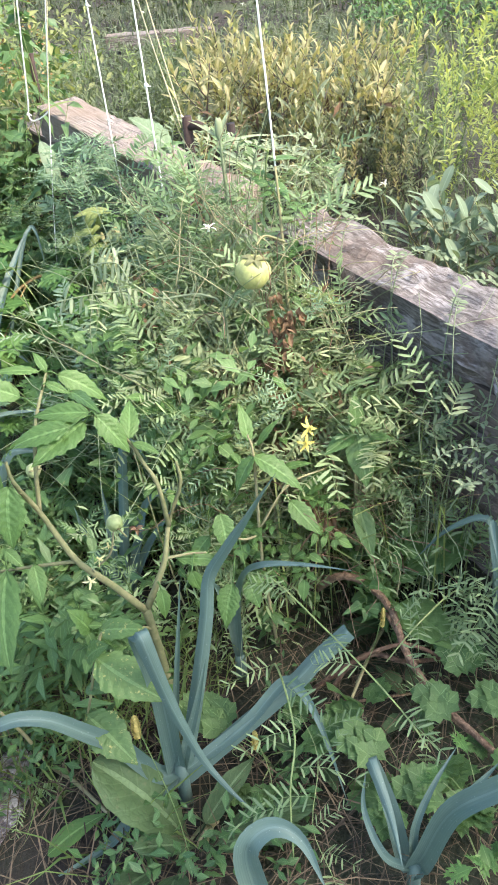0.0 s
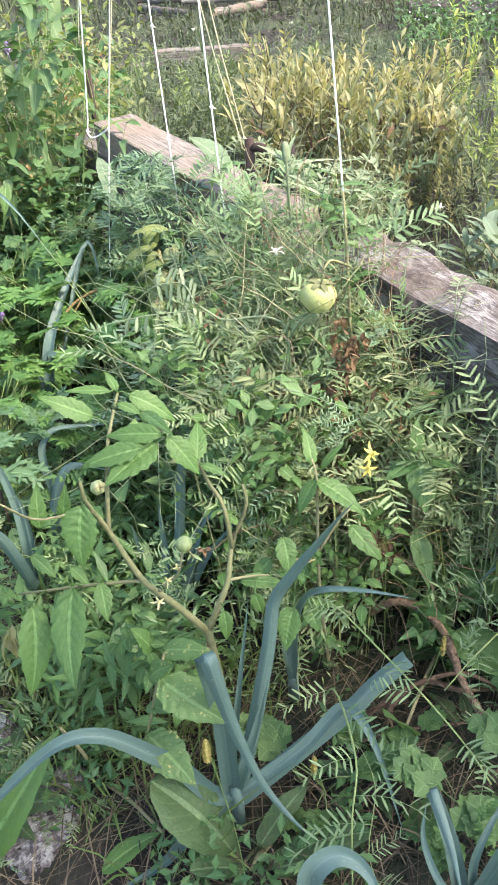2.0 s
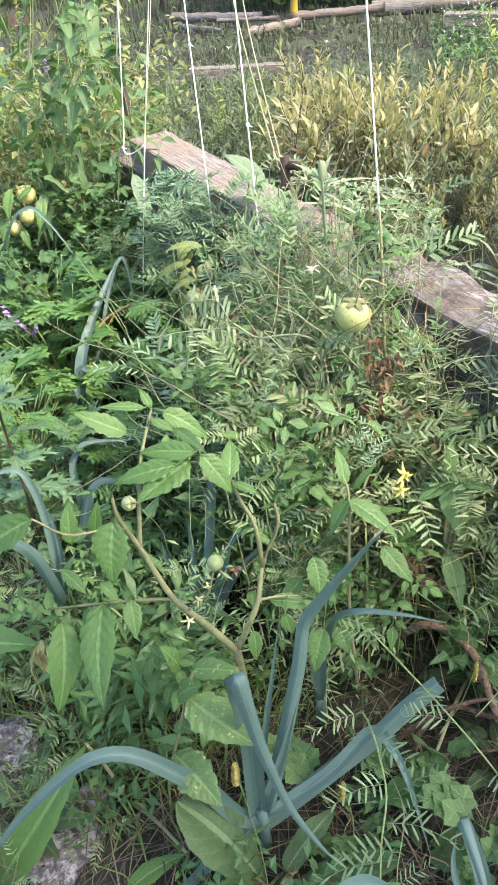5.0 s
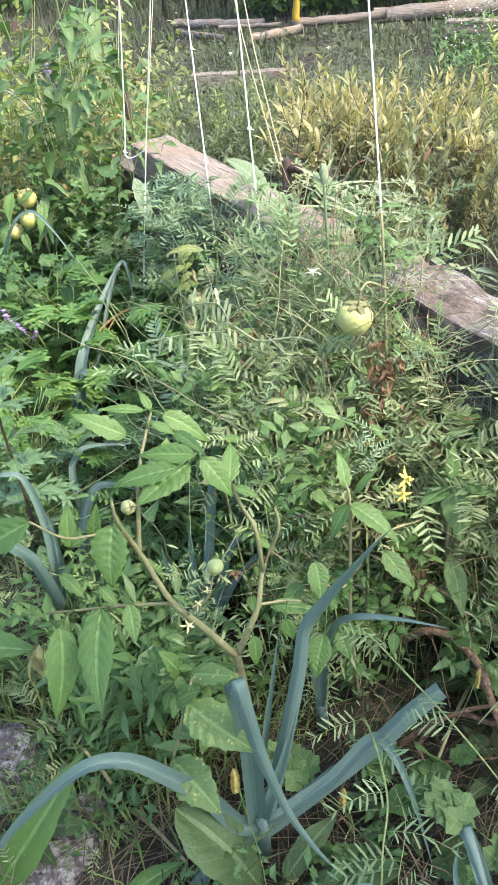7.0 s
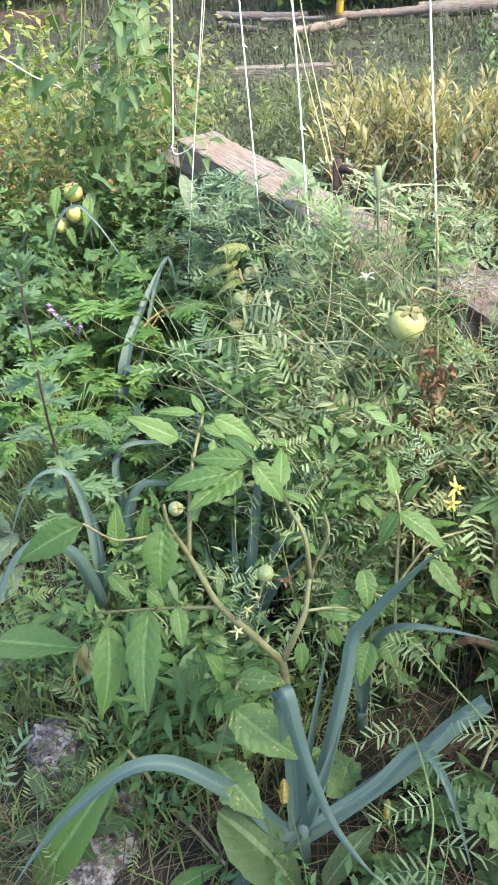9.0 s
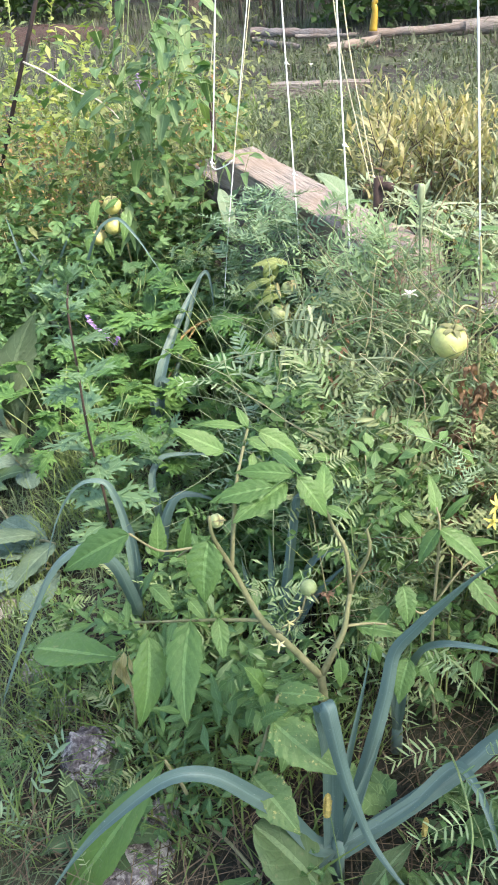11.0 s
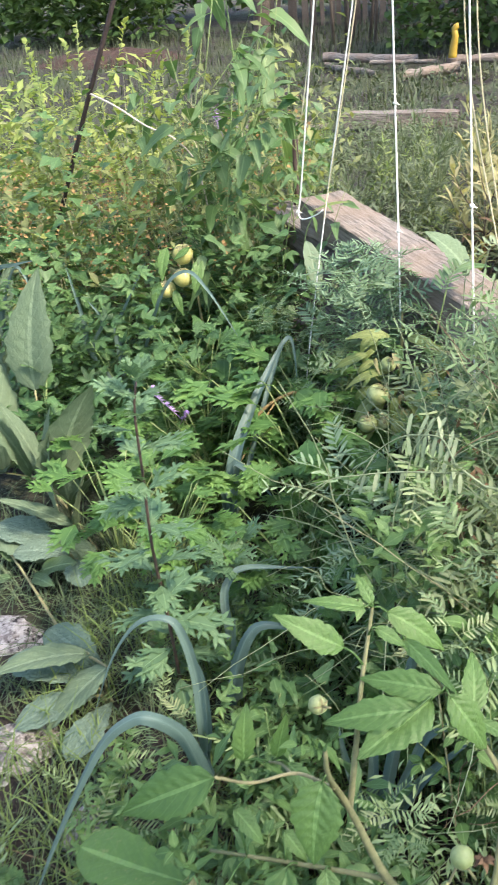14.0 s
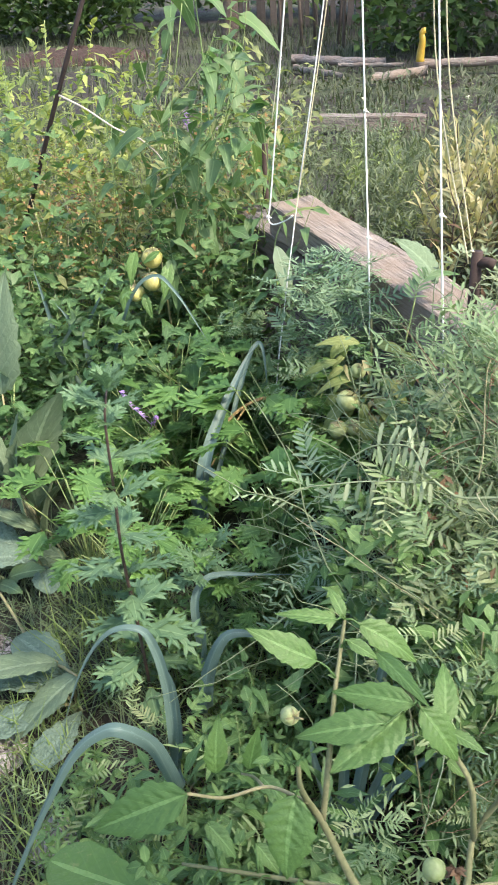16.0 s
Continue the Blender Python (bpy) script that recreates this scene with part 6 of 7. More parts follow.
strew(WEEDS, 8, leafy(in_bed(box(-0.3, 0.15, 1.4, 1.9))), 10, (0.8, 1.15), height=lambda x, y: max(0.5, min(1.1, canopy(x, y) * 1.5)))
strew(WEEDS, 9, near_middle, 10, (0.7, 1.1))
strew(DARKS, 6, near_middle, 10, (0.6, 0.95))
CELERY_TUFTS = [stalked("celery", "bright green celery with lobed leaves on tall stalks", "celery", "celery plants", CELERY_LEAVES, 15, 0.34, 0.17, VETCH_STEM) for _ in range(3)]
strew(CELERY_TUFTS, 26, in_bed(box(-1.35, -0.42, 2.25, 3.25)), 6, (0.85, 1.25))
strew(CELERY_TUFTS, 6, in_bed(box(-1.75, -1.0, 2.9, 3.5)), 6, (0.9, 1.25))
strew(CELERY_TUFTS, 5, in_bed(box(-0.75, -0.3, 1.9, 2.5)), 6, (0.85, 1.1))
strew(CELERY_TUFTS, 4, box(0.38, 0.6, 0.7, 0.95), 6, (0.4, 0.55))
ROUNDS = [stalked("lobed_weed", "low dark green weed with rounded lobed leaves", "weed", "lobed weeds", ROUND_LEAVES, 4, 0.13, 0.12, VETCH_STEM) for _ in range(2)]
for x, y, s in ((0.31, 1.09, 0.8), (0.43, 1.04, 0.85), (0.17, 1.2, 0.6), (0.44, 0.85, 0.9), (-0.02, 1.12, 0.9), (0.55, 1.2, 0.9), (0.62, 1.1, 0.8)):
    copy_thing(ROUNDS[0], pose(x, y, ground_height(x, y), 0, 0, U(0, 360)) @ Matrix.Scale(s, 4))
ROUNDS[0].matrix_basis = pose(0.02, 1.1, 0.01) @ Matrix.Scale(0.9, 4)
ROUNDS[1].matrix_basis = pose(0.36, 1.0, 0.01)
FERNS = [upright_plant("feathery_weed", "deep green weed with feathery cut leaves", "weed", "leafy weeds", U(0.45, 0.6), FERN_LEAVES, 26, VETCH_STEM, (-10, 40), branches=4) for _ in range(3)]
for x, y, s in ((-1.14, 1.34, 0.4), (-1.22, 1.2, 0.45), (-1.05, 1.18, 0.4), (-1.5, 1.75, 0.35), (-0.9, 1.05, 0.4)):
    copy_thing(FERNS[0], pose(x, y, ground_height(x, y), U(-25, 25), U(-25, 25), U(0, 360)) @ Matrix.Scale(s, 4))
strew(FERNS, 15, in_bed(box(-1.5, -0.85, 2.9, 3.9)), 8, (0.8, 1.1))
strew(DARKS, 10, in_bed(box(-1.75, -0.9, 2.9, 4.0)), 8, (1.0, 1.5))

# mugwort
MUGS = [upright_plant("mugwort", "young mugwort with grey-green cut leaves", "mugwort", "mugwort plants", 0.5, MUG_BROAD, 16, MUG_STEM, (5, 40), 0.06, 0.12, 0.004, 0.3, branches=1, scale=(0.85, 1.2))]
MUGS[0].matrix_basis = pose(-0.80, 2.22, 0.0, 3, -6, 70) @ Matrix.Scale(0.8, 4)
copy_thing(MUGS[0], pose(-1.12, 2.2, 0.0, 4, -5, 200) @ Matrix.Scale(0.7, 4))
mug = thing("mugwort", "tall mugwort with a dark brown stem and spread grey-green cut leaves", "mugwort", "mugwort plants")
mug.location = (-0.945, 1.95, 0.0)
mug_line = [Vector(p) - mug.location for p in ((-0.945, 1.95, 0.0), (-0.94, 1.93, 0.14), (-0.936, 1.9, 0.365), (-0.935, 1.87, 0.57), (-0.923, 1.85, 0.78), (-0.917, 1.84, 0.935), (-0.904, 1.84, 1.01))]
stem_of(mug, [(mug_line, 0.0052, 0.0024)], MUG_STEM)
mug_pts = curve_points(mug_line, 40)
for i in range(26):
    k = 4 + int(i * 1.35)
    q = k / 40
    big = 1.12 - 0.68 * max(0.0, q - 0.35) / 0.65
    az = i * 137.5 + U(-20, 20)
    part("leaf", RNG.choice(MUG_BROAD if q < 0.72 else MUG_LEAVES), None, mug, m=spin(az, 6 + 34 * q * q + U(-12, 12), U(-20, 20), mug_pts[k]) @ Matrix.Scale(big * U(0.85, 1.1), 4))
    if i % 2 and q < 0.9:
        part("side_shoot", RNG.choice(MUG_LEAVES), None, mug, m=spin(az + U(-20, 20), 50, U(-20, 20), mug_pts[k]) @ Matrix.Scale(0.38 * U(0.8, 1.2), 4))
for i in range(6):
    part("leaf", RNG.choice(MUG_LEAVES), None, mug, m=spin(i * 60 + U(-20, 20), U(40, 75), U(-20, 20), mug_pts[40]) @ Matrix.Scale(U(0.36, 0.5), 4))

# big grey-green and dock rosettes
ELEC = [rosette("horseradish", "large dull grey-green upright leaves in a clump", "broad-leaved plant", "large-leaved plants", GREY_LEAVES, 7, (45, 80), 0.04) for _ in range(2)]
ELEC[0].matrix_basis = pose(-1.98, 2.95, -0.02) @ Matrix.Scale(0.65, 4)
ELEC[1].matrix_basis = pose(-2.32, 3.72, -0.02, 0, 0, 40) @ Matrix.Scale(0.95, 4)
dock("horseradish with grey-green toothed leaves standing up", (-1.58, 2.66, -0.03), [((-1.57, 2.63, 0.18), (-1.43, 2.57, 0.54), 0.46), ((-1.55, 2.61, 0.12), (-1.55, 2.55, 0.34), 0.5), ((-1.75, 2.74, 0.12), (-1.90, 2.68, 0.46), 0.5), ((-1.66, 2.7, 0.1), (-1.78, 2.66, 0.40), 0.45), ((-1.52, 2.6, 0.1), (-1.36, 2.55, 0.30), 0.45)], GREY_LEAF, "broad-leaved plant", "large-leaved plants")
dock("horseradish with pale upright leaves among leeks", (-2.15, 3.45, -0.03), [((-2.09, 3.42, 0.12), (-1.96, 3.35, 0.46), 0.5), ((-2.2, 3.45, 0.05), (-2.24, 3.38, 0.36), 0.5), ((-2.14, 3.5, 0.1), (-2.1, 3.5, 0.42), 0.45)], GREY_LEAF, "broad-leaved plant", "large-leaved plants")
dock("low plant with dusty flat leaves between stones", (-1.14, 1.90, -0.02), [((-1.17, 1.90, 0.05), (-1.42, 1.93, 0.06), 0.62), ((-1.15, 1.86, 0.06), (-1.32, 1.76, 0.05), 0.55), ((-1.1, 1.85, 0.06), (-1.13, 1.66, 0.06), 0.5), ((-1.16, 1.94, 0.06), (-1.36, 2.05, 0.07), 0.55)], DUSTY, "broad-leaved plant", "broad-leaved weeds")
dock("low plant with crumpled grey-green flat leaves", (-1.46, 2.42, -0.03), [((-1.47, 2.42, 0.05), (-1.64, 2.40, 0.06), 0.7), ((-1.5, 2.45, 0.05), (-1.74, 2.50, 0.08), 0.55), ((-1.44, 2.4, 0.05), (-1.38, 2.26, 0.06), 0.6)], DUSTY, "broad-leaved plant", "broad-leaved weeds")
for x, y, s, rz in ((-2.05, 3.1, 0.8, 80), (-2.5, 3.4, 0.9, 200)):
    copy_thing(ELEC[0], pose(x, y, -0.02, 0, 0, rz) @ Matrix.Scale(s, 4))
FLAT = [rosette("dock_plant", "dock with broad dull green leaves spread on the ground", "dock", "broad-leaved weeds", DOCK_LEAVES, 5, (12, 50), 0.03) for _ in range(2)]
FLAT[0].matrix_basis = pose(-0.16, 0.90, 0.02, 0, 0, -30) @ Matrix.Scale(0.95, 4)
FLAT[1].matrix_basis = pose(0.38, 1.55, 0.03, 0, 0, 30) @ Matrix.Scale(0.9, 4)
for x, y, s, rz in ((-1.6, 2.35, 0.8, 70), (0.12, 1.12, 0.5, 140), (0.36, 1.25, 0.55, 200), (-0.72, 1.05, 0.7, 60)):
    copy_thing(FLAT[0], pose(x, y, 0.01, 0, 0, rz) @ Matrix.Scale(s, 4))

# ---- behind the edging: sage, yellowing shrub, gold weeds ----
SAGES = [upright_plant("sage", "grey-green sage with oblong felted leaves", "sage", "sage plants", U(0.40, 0.5), SAGE_LEAVES, 32, TOMATO_STEM, (5, 60), 0.12, 0.2, 0.004, 0.1, branches=6, scale=(0.7, 1.15)) for _ in range(3)]
SAGES[0].matrix_basis = pose(0.58, 2.60, ground_height(0.58, 2.60), 5, -4, 30)
SAGES[1].matrix_basis = pose(0.68, 2.50, ground_height(0.68, 2.50), -4, 6, 130) @ Matrix.Scale(1.1, 4)
SAGES[2].matrix_basis = pose(0.55, 2.74, ground_height(0.55, 2.74), 4, 4, 230) @ Matrix.Scale(0.9, 4)
for x, y, sc in ((0.26, 3.08, 0.85), (0.76, 2.42, 1.05), (0.74, 2.62, 1.05), (0.64, 2.38, 0.8), (0.66, 2.75, 0.95), (0.86, 2.5, 1.05), (0.80, 2.25, 0.9), (0.88, 2.75, 1.0), (0.95, 2.2, 0.9), (0.75, 2.02, 0.7)):
    copy_thing(SAGES[int(x * 100) % 3], pose(x, y, ground_height(x, y), U(-8, 8), U(-8, 8), U(0, 360)) @ Matrix.Scale(sc, 4))
SHRUBS = [upright_plant("yellowing_shrub", "upright bushy stems with narrow leaves turned yellow", "shrub", "yellowing shrubs", U(0.62, 0.76), YELLOWED, 140, MUG_STEM, (15, 75), 0.16, 0.35, 0.004, 0.0, branches=8, scale=(0.7, 1.15), joined=(0.076, 0.25)) for _ in range(4)]
strew(SHRUBS, 32, box(-0.3, 0.64, 3.9, 5.0), 14, (0.74, 1.06))
leaf_mass("withered_leaves", "withered red-brown leaves low on the yellowing shrubs", "dead leaves", 200, lambda: (U(-0.35, 0.65), U(3.8, 4.5), U(0.35, 0.72)), 0.07, BROWN_LEAF, 0.25, (-80, 20))
GREYS = [upright_plant("grey_shrub", "bushy grey-green stems with narrow leaves", "shrub", "yellowing shrubs", U(0.65, 0.8), GREY_SHRUB, 110, MUG_STEM, (20, 70), 0.12, 0.25, 0.004, 0.0, branches=8, scale=(0.7, 1.15), joined=(0.10, 0.22)) for _ in range(2)]
strew(GREYS, 12, box(0.15, 0.7, 3.4, 3.95), 12, (0.55, 0.8))
strew(GREYS, 12, box(-0.25, 0.66, 3.8, 4.5), 12, (0.7, 0.95))
strew(SHRUBS, 8, box(0.0, 0.7, 3.4, 4.1), 14, (0.5, 0.75))
GOLDS = [upright_plant("goldenrod", "tall thin stem with fine yellow-green leaves", "weed", "yellow-green weeds", U(0.7, 0.9), GOLD_WEED, 130, VETCH_STEM, (10, 60), 0.1, 0.15, 0.003, 0.3, branches=5, scale=(0.5, 0.8), joined=(0.085, 0.26)) for _ in range(3)]
strew(GOLDS, 34, box(0.66, 1.35, 3.2, 4.3), 8, (0.7, 1.02))
strew(GOLDS, 8, box(-3.2, -2.0, 4.8, 6.2), 10, (0.8, 1.2))
TALLS = [upright_plant("bindweed_tangle", "tall tangle of stems with arrow-shaped green leaves", "weed", "tall weeds", U(0.95, 1.1), ARROW_LEAVES, 26, VETCH_STEM, (-60, 0), 0.14, 0.25, 0.003, 0.15, branches=4, scale=(0.65, 1.0)) for _ in range(3)]
for x, y, s, rz in ((-1.42, 4.0, 1.35, 0), (-1.25, 3.95, 1.2, 90), (-1.5, 4.2, 1.3, 200)):
    TALLS[int(rz / 90) % 3].matrix_basis = pose(x, y, 0.05, U(-4, 4), U(-4, 4), rz) @ Matrix.Scale(s, 4)
for x, y, s, rz in ((-1.6, 3.95, 0.8, 60), (-1.1, 4.05, 0.8, 150), (-1.0, 3.6, 0.65, 10), (-1.35, 4.1, 1.25, 110), (-1.2, 3.7, 0.8, 300), (-1.0, 3.9, 0.75, 220)):
    copy_thing(TALLS[0], pose(x, y, 0.05, U(-6, 6), U(-6, 6), rz) @ Matrix.Scale(s, 4))
SUNNIES = [upright_plant("pale_weed", "light yellow-green weed with narrow leaves", "weed", "pale weeds", U(0.4, 0.55), SUNNY, 60, VETCH_STEM, (0, 50), branches=5, scale=(0.8, 1.3), joined=(0.075, 0.26)) for _ in range(3)]
strew(SUNNIES, 16, box(-3.0, -1.5, 3.9, 6.0), 14, (0.8, 1.3))
strew(SUNNIES, 10, behind(box(-1.0, 0.0, 3.6, 6.5), 0.3), 14, (0.5, 0.8))
MALLOWS = [upright_plant("tall_weed", "tall thin weed with small rounded yellow-green leaves", "weed", "tall weeds", 1.3, GOLD_WEED, 130, VETCH_STEM, (-10, 40), 0.1, 0.45, 0.004, 0.3, branches=4, scale=(0.8, 1.3), joined=(0.05, 0.7)) for _ in range(2)]
MALLOWS[0].matrix_basis = pose(-2.42, 5.0, 0.0, 2, 3, 0) @ Matrix.Scale(1.06, 4)
MALLOWS[1].matrix_basis = pose(-1.72, 4.35, 0.0, -3, -2, 90)
copy_thing(MALLOWS[1], pose(-2.2, 4.65, 0.0, 3, 4, 20) @ Matrix.Scale(0.98, 4))
copy_thing(MALLOWS[0], pose(-2.3, 4.45, 0.0, -4, 2, 120) @ Matrix.Scale(0.9, 4))
copy_thing(MALLOWS[0], pose(-2.62, 4.9, 0.0, 4, -4, 150) @ Matrix.Scale(0.9, 4))
copy_thing(MALLOWS[1], pose(-2.0, 4.6, 0.0, 4, -4, 200) @ Matrix.Scale(0.82, 4))

# ---- seed heads, flowers, dry vines, stones ----
def foxtail(foot, top, label="foxtail grass with a bristly gold-green seed head"):
    t = thing("foxtail_grass", label, "grass", "foxtail grasses")
    t.location = foot
    v = Vector(top) - Vector(foot)
    stem_of(t, [([(0, 0, 0), v * 0.5 + Vector((0.01, 0, 0)), v], 0.0012, 0.0009)], VETCH_STEM)
    b = Build()
    for i in range(150):
        h = i / 150
        r = 0.0078 * math.sin(math.pi * min(1, h * 0.85 + 0.15)) ** 0.6 + 0.001
        a = i * 2.4
        blade(b, spin(i * 137.5, U(35, 65), U(-20, 20), v + Vector((math.cos(a) * r * 0.4, math.sin(a) * r * 0.4, h * 0.058 - 0.05))), r * 1.05, 0.0042, 3, "ovate", 0.2, 0.6)
    part("seed_head", b, SEED, t)


foxtail((-0.14, 0.86, 0.0), (-0.16, 0.76, 0.64))
foxtail((0.02, 1.02, 0.0), (0.0, 0.97, 0.31))
foxtail((0.22, 1.3, 0.05), (0.27, 1.2, 0.40))
foxtail((0.05, 0.8, 0.0), (-0.02, 0.72, 0.26))


def tied_flower(label, p, foot, size, material, petals=5):
    t = thing("wild_flower", label, "flower", "wild flowers")
    t.location = foot
    v = Vector(p) - Vector(foot)
    stem_of(t, [([(0, 0, 0), v * 0.6 + Vector((0.01, 0.01, 0)), v], 0.0016, 0.001)], VETCH_STEM)
    star_flower(t, v, size, material, U(150, 210), 10, petals, "petals")


tied_flower("white five-petalled flower above the vetch", (-0.078, 1.84, 0.995), (-0.05, 1.9, 0.05), 0.026, PETAL_WHITE)
tied_flower("yellow tomato flower low in the vetch", (0.137, 1.53, 0.643), (0.15, 1.65, 0.05), 0.032, PETAL_YELLOW)
tied_flower("yellow flower low in the vetch", (0.125, 1.51, 0.617), (0.16, 1.65, 0.05), 0.028, PETAL_YELLOW)
tied_flower("small white flower among far grass", (-0.89, 6.7, 0.66), (-0.9, 6.7, 0.1), 0.035, PETAL_WHITE)
tied_flower("small white flower among far grass", (-0.2, 7.0, 0.62), (-0.2, 7.0, 0.1), 0.03, PETAL_WHITE)
tied_flower("small white flower at the sage", (0.46, 3.15, 0.60), (0.46, 3.2, 0.2), 0.03, PETAL_WHITE)
for p in ((-1.163, 2.755, 0.385), (-1.185, 2.75, 0.41), (-1.225, 2.755, 0.445), (-1.24, 2.76, 0.46), (-1.29, 3.85, 1.07), (-1.28, 3.83, 1.10), (-0.22, 2.2, 0.55), (0.62, 1.75, 0.55)):
    t = thing("vetch_flower", "purple vetch flower spike on a thin stem", "flower", "purple flowers")
    t.location = (p[0], p[1] + 0.03, 0.05)
    stem_of(t, [([(0, 0, 0), (0.01, 0, p[2] * 0.5), (0, -0.03, p[2] - 0.05)], 0.0013, 0.001)], VETCH_STEM)
    part("flower_spike", SPIKE, None, t, m=pose(0, -0.03, p[2] - 0.05, 25, U(-30, 30), 0) @ Matrix.Scale(1.5, 4))


def dry_vine(label, ctrl, r, mat=DRY_VINE):
    b = Build()
    tube(b, curve_points(ctrl, 18), r, r * 0.7, 7)
    solo("dry_vine", b, mat, label, "dry stem", "dry vines")


dry_vine("thick dry brown vine stem lying on the soil", [(0.14, 1.55, 0.12), (0.19, 1.51, 0.2), (0.25, 1.48, 0.21), (0.31, 1.40, 0.2), (0.33, 1.31, 0.17), (0.36, 1.25, 0.14), (0.41, 1.18, 0.11), (0.51, 1.08, 0.07), (0.58, 1.0, 0.04)], 0.0105)
dry_vine("split dry brown strand beside a thicker stem", [(0.30, 1.43, 0.16), (0.335, 1.33, 0.15), (0.38, 1.22, 0.10), (0.45, 1.15, 0.07), (0.55, 1.06, 0.04)], 0.006)
dry_vine("fibrous dry brown root in the litter", [(0.16, 1.28, 0.05), (0.21, 1.30, 0.12), (0.27, 1.31, 0.15), (0.34, 1.31, 0.17), (0.41, 1.32, 0.12), (0.47, 1.33, 0.06)], 0.006)
dry_vine("dry brown stem across the soil", [(0.12, 1.30, 0.03), (0.25, 1.34, 0.10), (0.34, 1.31, 0.11), (0.45, 1.36, 0.06)], 0.0075)
dry_vine("pale bleached dry stick caught in the tall weeds", [(-1.84, 3.92, 1.19), (-1.73, 3.91, 1.14), (-1.62, 3.93, 1.06), (-1.50, 3.96, 0.99), (-1.44, 4.05, 0.8), (-1.40, 4.15, 0.1)], 0.0042, DEAD_WOOD)
dry_vine("thin dry brown stem in the litter", [(0.08, 1.22, 0.02), (0.2, 1.24, 0.05), (0.36, 1.28, 0.03)], 0.004)
dry_vine("bent brown stem leaning out of the vetch", [(0.26, 2.05, 0.55), (0.33, 1.9, 0.5), (0.42, 1.76, 0.30), (0.52, 1.7, 0.2)], 0.005)
dry_vine("curved yellow-brown dead stem beside a leek", [(-0.78, 2.95, 0.40), (-0.82, 2.90, 0.43), (-0.87, 2.85, 0.425), (-0.91, 2.80, 0.405), (-0.95, 2.75, 0.36), (-0.97, 2.71, 0.335), (-0.985, 2.69, 0.27), (-0.98, 2.66, 0.16)], 0.0058, YELLOW_STEM)
dry_vine("thin withered yellow-brown stem forking from a dead one", [(-0.87, 2.85, 0.42), (-0.91, 2.80, 0.36), (-0.96, 2.74, 0.27), (-0.99, 2.70, 0.22)], 0.0035, YELLOW_STEM)

for label, size, mat, loc, rz in (
        ("pale whitish border stone beside the grass", (0.11, 0.09, 0.07), PALE_ROCK, (-1.56, 2.10, -0.06), 20),
        ("pale pinkish stone at the bed border", (0.13, 0.10, 0.08), PALE_ROCK, (-1.33, 1.70, -0.05), 50),
        ("grey-purple lichened stone at the bed border", (0.066, 0.075, 0.10), ROCK, (-0.795, 1.215, 0.0), 10),
        ("flat grey stone at the bed border", (0.10, 0.08, 0.06), ROCK, (-0.62, 1.00, -0.02), 70),
        ("reddish stone under the sorrel", (0.06, 0.05, 0.05), ROCK, (-0.92, 1.42, -0.03), 30),
        ("rough pale stone at the bed border", (0.07, 0.055, 0.05), PALE_ROCK, (-1.05, 1.52, -0.03), 60),
        ("small pale stone in the litter", (0.04, 0.03, 0.03), PALE_ROCK, (-0.58, 1.12, 0.01), 0)):
    s = stone(label, size, mat)
    s.matrix_basis = pose(*loc, 0, 0, rz)

strew(LOW, 3, box(-1.35, -1.0, 0.95, 1.5), 8, (0.35, 0.5))

# ---- grass and litter ----
def clumped(place, scale=2.2, cut=-0.05):
    """Keeps the places that fall into clumps, so that bare gaps stay between them."""
    def pick():
        for _ in range(40):
            x, y = place()
            if noise.noise(Vector((x * scale, y * scale, 4.0))) + U(-0.12, 0.12) > cut:
                break
        return x, y
    return pick


def off_stones(place):
    """Keeps the tops of the border stones free."""
    def pick():
        while True:
            x, y = place()
            if all((x - a) ** 2 + (y - c) ** 2 > r * r for a, c, r in ((-0.79, 1.17, 0.12), (-0.62, 0.97, 0.10), (-1.33, 1.65, 0.14), (-1.56, 2.06, 0.12), (-1.05, 1.5, 0.08))):
                return x, y
    return pick


def hummocks(place, top):
    """Leaves heaped to uneven heights."""
    def pick():
        x, y = place()
        h = top * (0.5 + 0.75 * max(-0.3, noise.noise(Vector((x * 2.6, y * 2.6, 9.0)))) + 0.2)
        return (x, y, ground_height(x, y) + U(0.02, 1) * h)
    return pick


def lifted(place, low, high):
    def pick():
        x, y = place()
        return (x, y, ground_height(x, y) + U(low, high))
    return pick


def thicket(name, label, count, place, low, high, even=False, material=VETCH):
    """Vetch leaves packed so close that they cannot be told apart."""
    b = Build()
    for _ in range(count):
        x, y = place()
        z = U(low, high) * (1.0 if even else min(1.0, canopy(x, y) * 1.25 + 0.2))
        pinnate(b, spin(U(0, 360), U(-10, 50), U(-35, 35), (x, y, z)), U(0.10, 0.19), RNG.choice((7, 8, 9)), U(0.024, 0.046), U(0, 0.3))
    return solo(name, b, material, label, "vetch", kind="stuff")


def tangle(name, label, count, place, material, step=(0.03, 0.07), bend=0.45):
    """Thin stems that bend and climb at random through the plants."""
    b = Build()
    for _ in range(count):
        x, y = place()
        p = Vector((x, y, U(0.1, 0.8) * canopy(x, y)))
        d = Vector((U(-1, 1), U(-1, 1), U(0.2, 1.6))).normalized()
        pts = [p]
        for k in range(7):
            d = (d + Vector((U(-bend, bend), U(-bend, bend), U(-bend, bend * 0.6)))).normalized()
            pts.append(pts[-1] + d * U(*step))
        tube(b, pts, U(0.0013, 0.0022), 0.0008, 3)
    return solo(name, b, material, label, "stems", kind="stuff")


